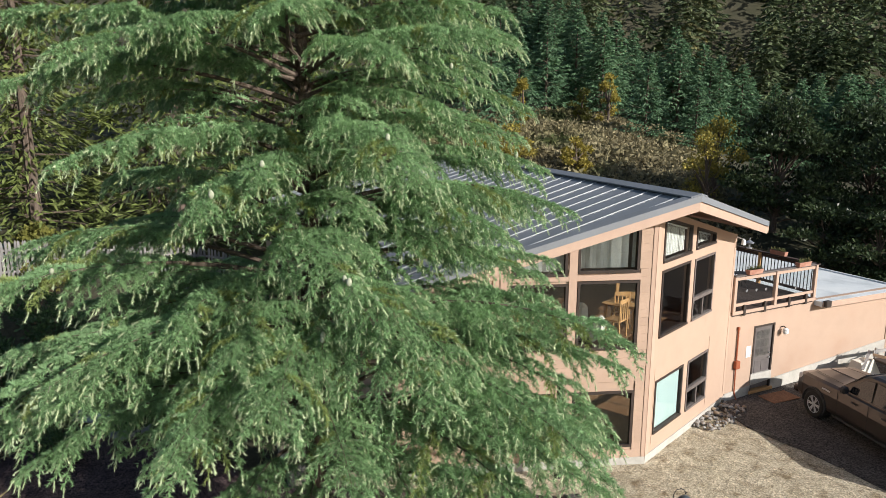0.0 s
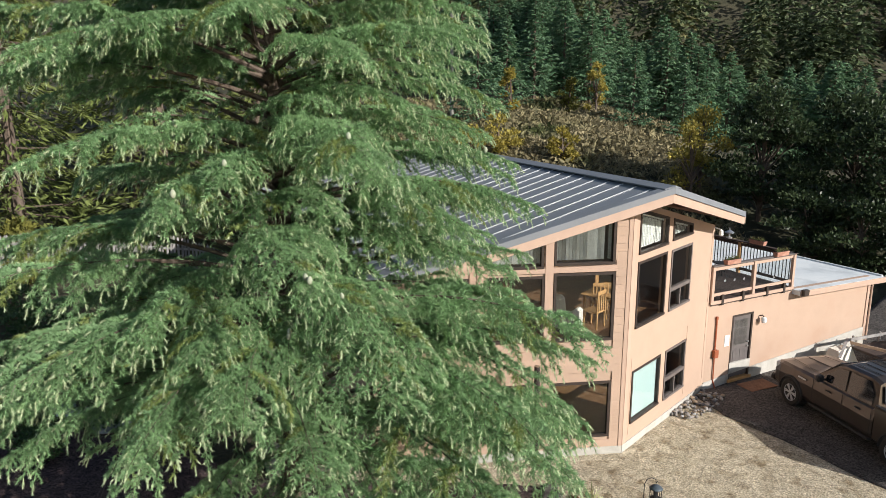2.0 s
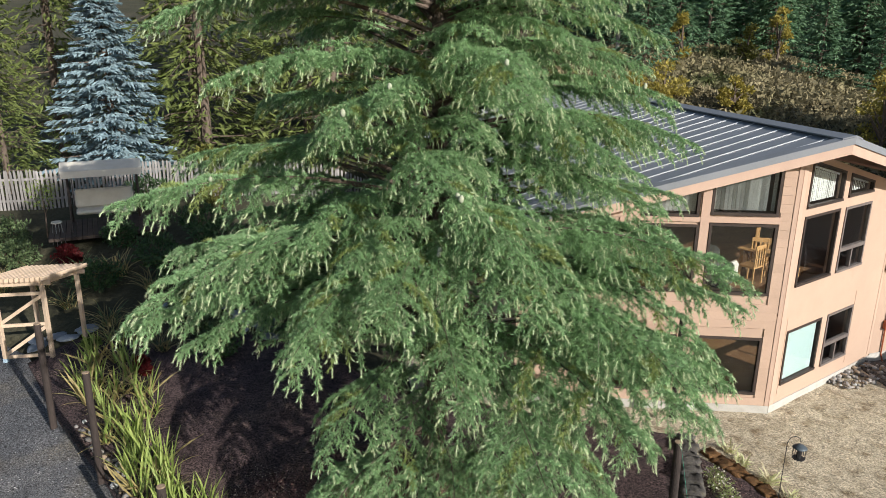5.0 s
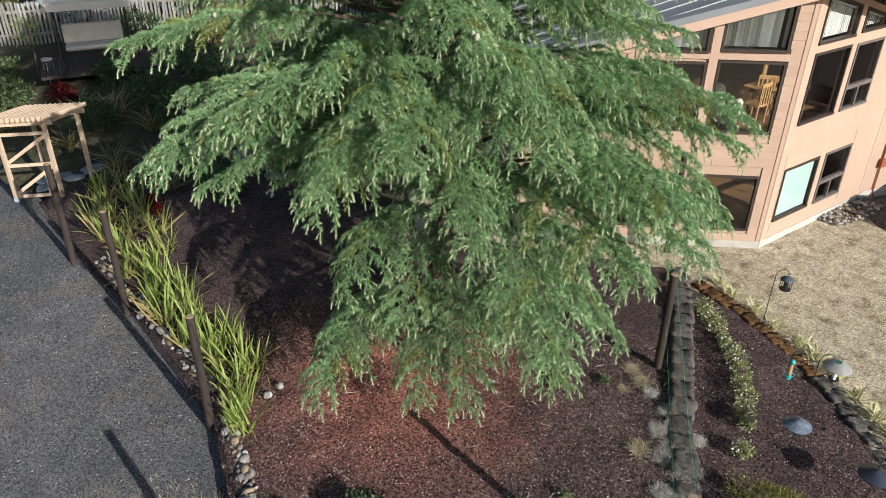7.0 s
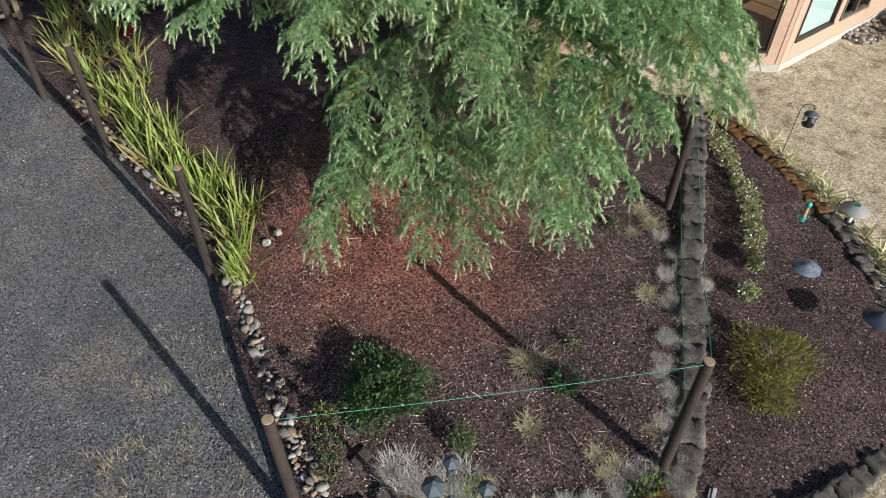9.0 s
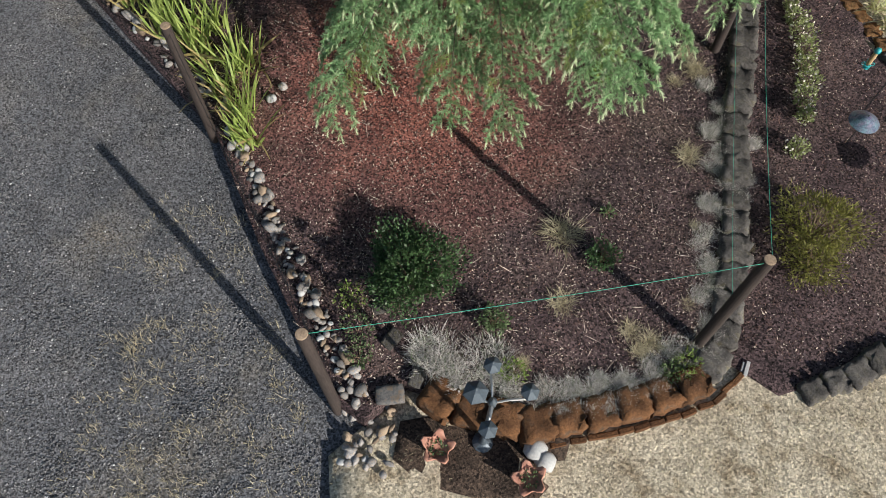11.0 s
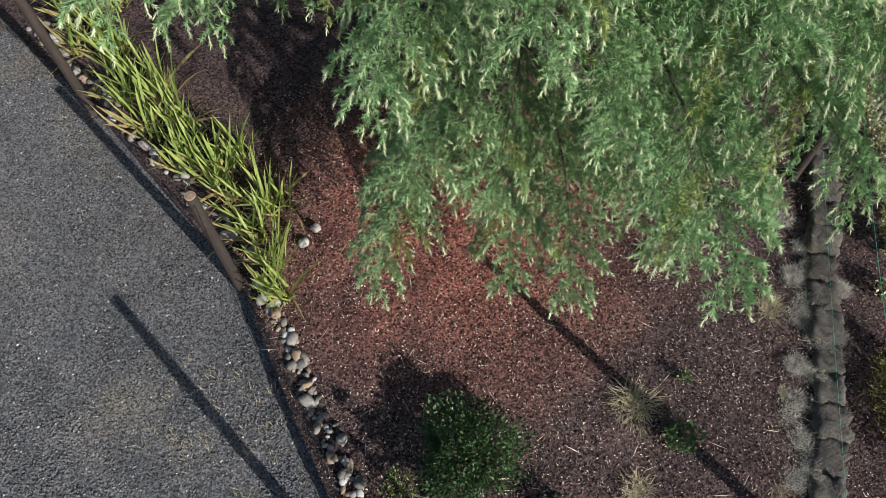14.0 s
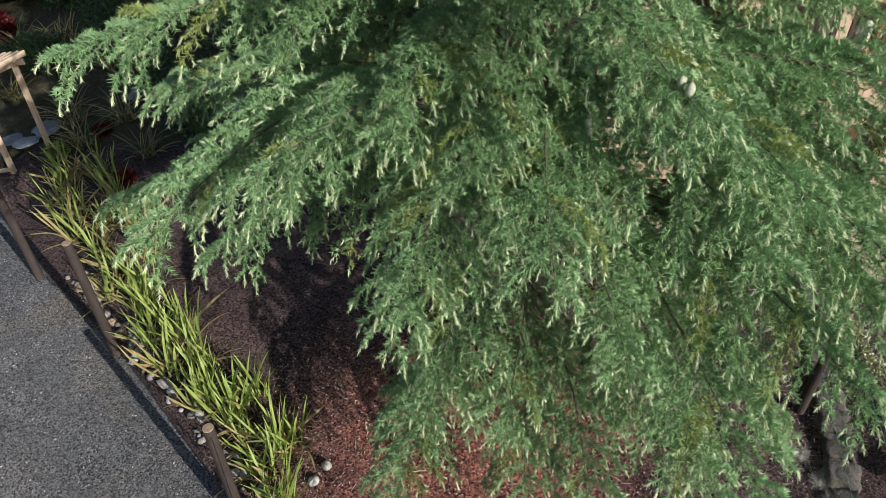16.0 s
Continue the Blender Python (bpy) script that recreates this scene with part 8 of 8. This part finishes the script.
in_bed = lambda x, y: inside(BED, x, y)
DRIVE_NEAR = [(-2.8, 3.2), (-4.35, 5.5), (-5.7, 7.3), (-8.9, 9.9), (-11.2, 11.4), (-15, 13.6), (-15, 2), (-9, 1.0), (-4, 0.0), (-2.2, 0.5)]
r = R(501)
M_CHIP = mat("bark_chip", (0.086, 0.052, 0.046), (0.161, 0.101, 0.085), 2, 0.9, 20, 0.2, 0.0, island=True, vary=0.6)
M_CHIP_PALE = mat("pale_wood_chip", (0.46, 0.38, 0.31), (0.60, 0.51, 0.43), 2, 0.9, 20, 0.2, 0.0, island=True, vary=0.4)
p = scatter(30000, -6, 2.6, 3.6, 11, in_bed, r)
solo("bark_chips", Geo().tris(chips(p, rough_z(p, bed_z, 0.05, 1.4), 0.022, 0.35, 0.35, r)), M_CHIP, "loose dark bark chips on the bed", "mulch", kind="stuff")
p = scatter(12000, -6, 2.6, 3.6, 11, in_bed, r)
g = Geo().tris(chips(p, rough_z(p, bed_z, 0.05, 1.4, 0.006), 0.016, 0.4, 0.3, r))
p = scatter(420, -6, 2.6, 3.6, 11, in_bed, r)
g.tris(chips(p, rough_z(p, bed_z, 0.05, 1.4, 0.01), 0.11, 0.035, 0.25, r))
solo("pale_chips", g, M_CHIP_PALE, "scattered pale wood chips and twigs on the bed", "mulch", kind="stuff")
SIDE = [(2.8, 5.3), (2.8, 9.0), (3.1, 13.0), (3.3, 14.0), (4.2, 13.2), (4.9, 12.0), (5.55, 10.5), (5.9, 9.3), (5.9, 7.6), (5.4, 6.4), (4.2, 5.3)]
p = scatter(7000, 2.6, 6, 5, 14, lambda x, y: inside(SIDE, x, y), r)
solo("bark_chips", Geo().tris(chips(p, rough_z(p, low_z, 0.04, 1.4, 0.02), 0.024, 0.35, 0.35, r)), M_CHIP, "loose dark bark chips on the side bed", "mulch", kind="stuff")
p = scatter(1800, 2.6, 6, 5, 14, lambda x, y: inside(SIDE, x, y), r)
solo("pale_chips", Geo().tris(chips(p, rough_z(p, low_z, 0.04, 1.4, 0.025), 0.02, 0.3, 0.3, r)), M_CHIP_PALE, "scattered pale wood chips on the side bed", "mulch", kind="stuff")
M_GRAVELBIT = mat("gravel_pebble", (0.090, 0.090, 0.094), (0.180, 0.178, 0.180), 2, 0.85, 20, 0.2, 0.0, island=True, vary=0.65)
M_GRAVELPALE = mat("pale_gravel_pebble", (0.36, 0.36, 0.36), (0.46, 0.46, 0.46), 2, 0.85, 20, 0.2, 0.0, island=True, vary=0.4)
p = scatter(42000, -11, -2.2, 0.5, 11, lambda x, y: inside(DRIVE_NEAR, x, y), r)
solo("loose_gravel", Geo().tris(pebbles(p, rough_z(p, drive_z, 0.03, 0.8), 0.021, r)), M_GRAVELBIT, "loose crushed grey stone on the driveway", "gravel", kind="stuff")
p = scatter(1500, -13, -2.2, 0.5, 12, lambda x, y: inside(DRIVE_NEAR, x, y), r)
solo("pale_gravel", Geo().tris(pebbles(p, rough_z(p, drive_z, 0.03, 0.8), 0.02, r)), M_GRAVELPALE, "scattered pale stones on the driveway", "gravel", kind="stuff")
# thin dry weeds in the gravel near the corner
g = Geo()
for _ in range(280):
    x, y = r.uniform(-6.2, -2.2), r.uniform(1.0, 6.2)
    if not inside(DRIVE_NEAR, x, y):
        continue
    q = blades(Geo(), 20, 0.18, 1.4, 0.007, 0.2, r, (0,), 0.09, 2)
    g.add([(a + x, b + y, c + drive_z(x, y)) for a, b, c in q.v], q.f)
solo("gravel_weeds", g, M_STRAW, "flattened dry weeds in the gravel", "weeds", kind="stuff")
# bleached grass
LAWN_NEAR = [(-2.5, 2.7), (-1.7, 3.4), (-1.1, 3.6), (0.0, 3.5), (1.4, 4.0), (2.6, 4.7), (3.4, 4.6), (4.4, 5.1), (5.7, 6.2), (6.4, 7.6), (6.35, 9.4), (5.9, 10.8), (5.2, 12.4), (4.4, 13.7), (3.6, 14.8), (4.4, 16.2), (5.2, 16.3), (8.2, 19.4), (9.4, 17.2), (10.6, 15.2), (12, 12), (9, 6), (5, 1.5), (0, 1.0), (-2, 1.2)]
p = scatter(34000, -2.5, 10.6, 1.2, 19, lambda x, y: inside(LAWN_NEAR, x, y), r)
n = len(p)
b = np.column_stack([p, rough_z(p, low_z, 0.03, 1.0) - 0.004])
a = r.uniform(0, 2 * np.pi, n)
d = unit(np.column_stack([np.cos(a), np.sin(a), r.uniform(0.05, 0.8, n)])) * r.uniform(0.03, 0.085, n)[:, None]
s = np.column_stack([-np.sin(a), np.cos(a), np.zeros(n)]) * 0.0042
solo("dry_grass", Geo().tris(np.stack([b - s, b + s, b + d], 1)), M_STRAW, "short bleached lawn grass", "grass", kind="stuff")
# cobbles heaped at the foot of the house corner
cob = thing("cobble_strip", "strip of grey drain cobbles along the house foot", "stones", pose(0, 0, 0), kind="structure")
for i in range(110):
    q = HOUSE @ (XA @ Vector((2.9 + 2.2 * rng.random(), 0, -0.05 - 0.75 * rng.random() ** 1.4)))
    k = rng.uniform(0.035, 0.08)
    part("cobble", rng.choice(STONES), None, cob, m=pose(q.x, q.y, low_z(q.x, q.y) + 0.03 + 0.06 * rng.random(), 0, 0, rng.uniform(0, 360)) @ Matrix.Scale(k, 4))
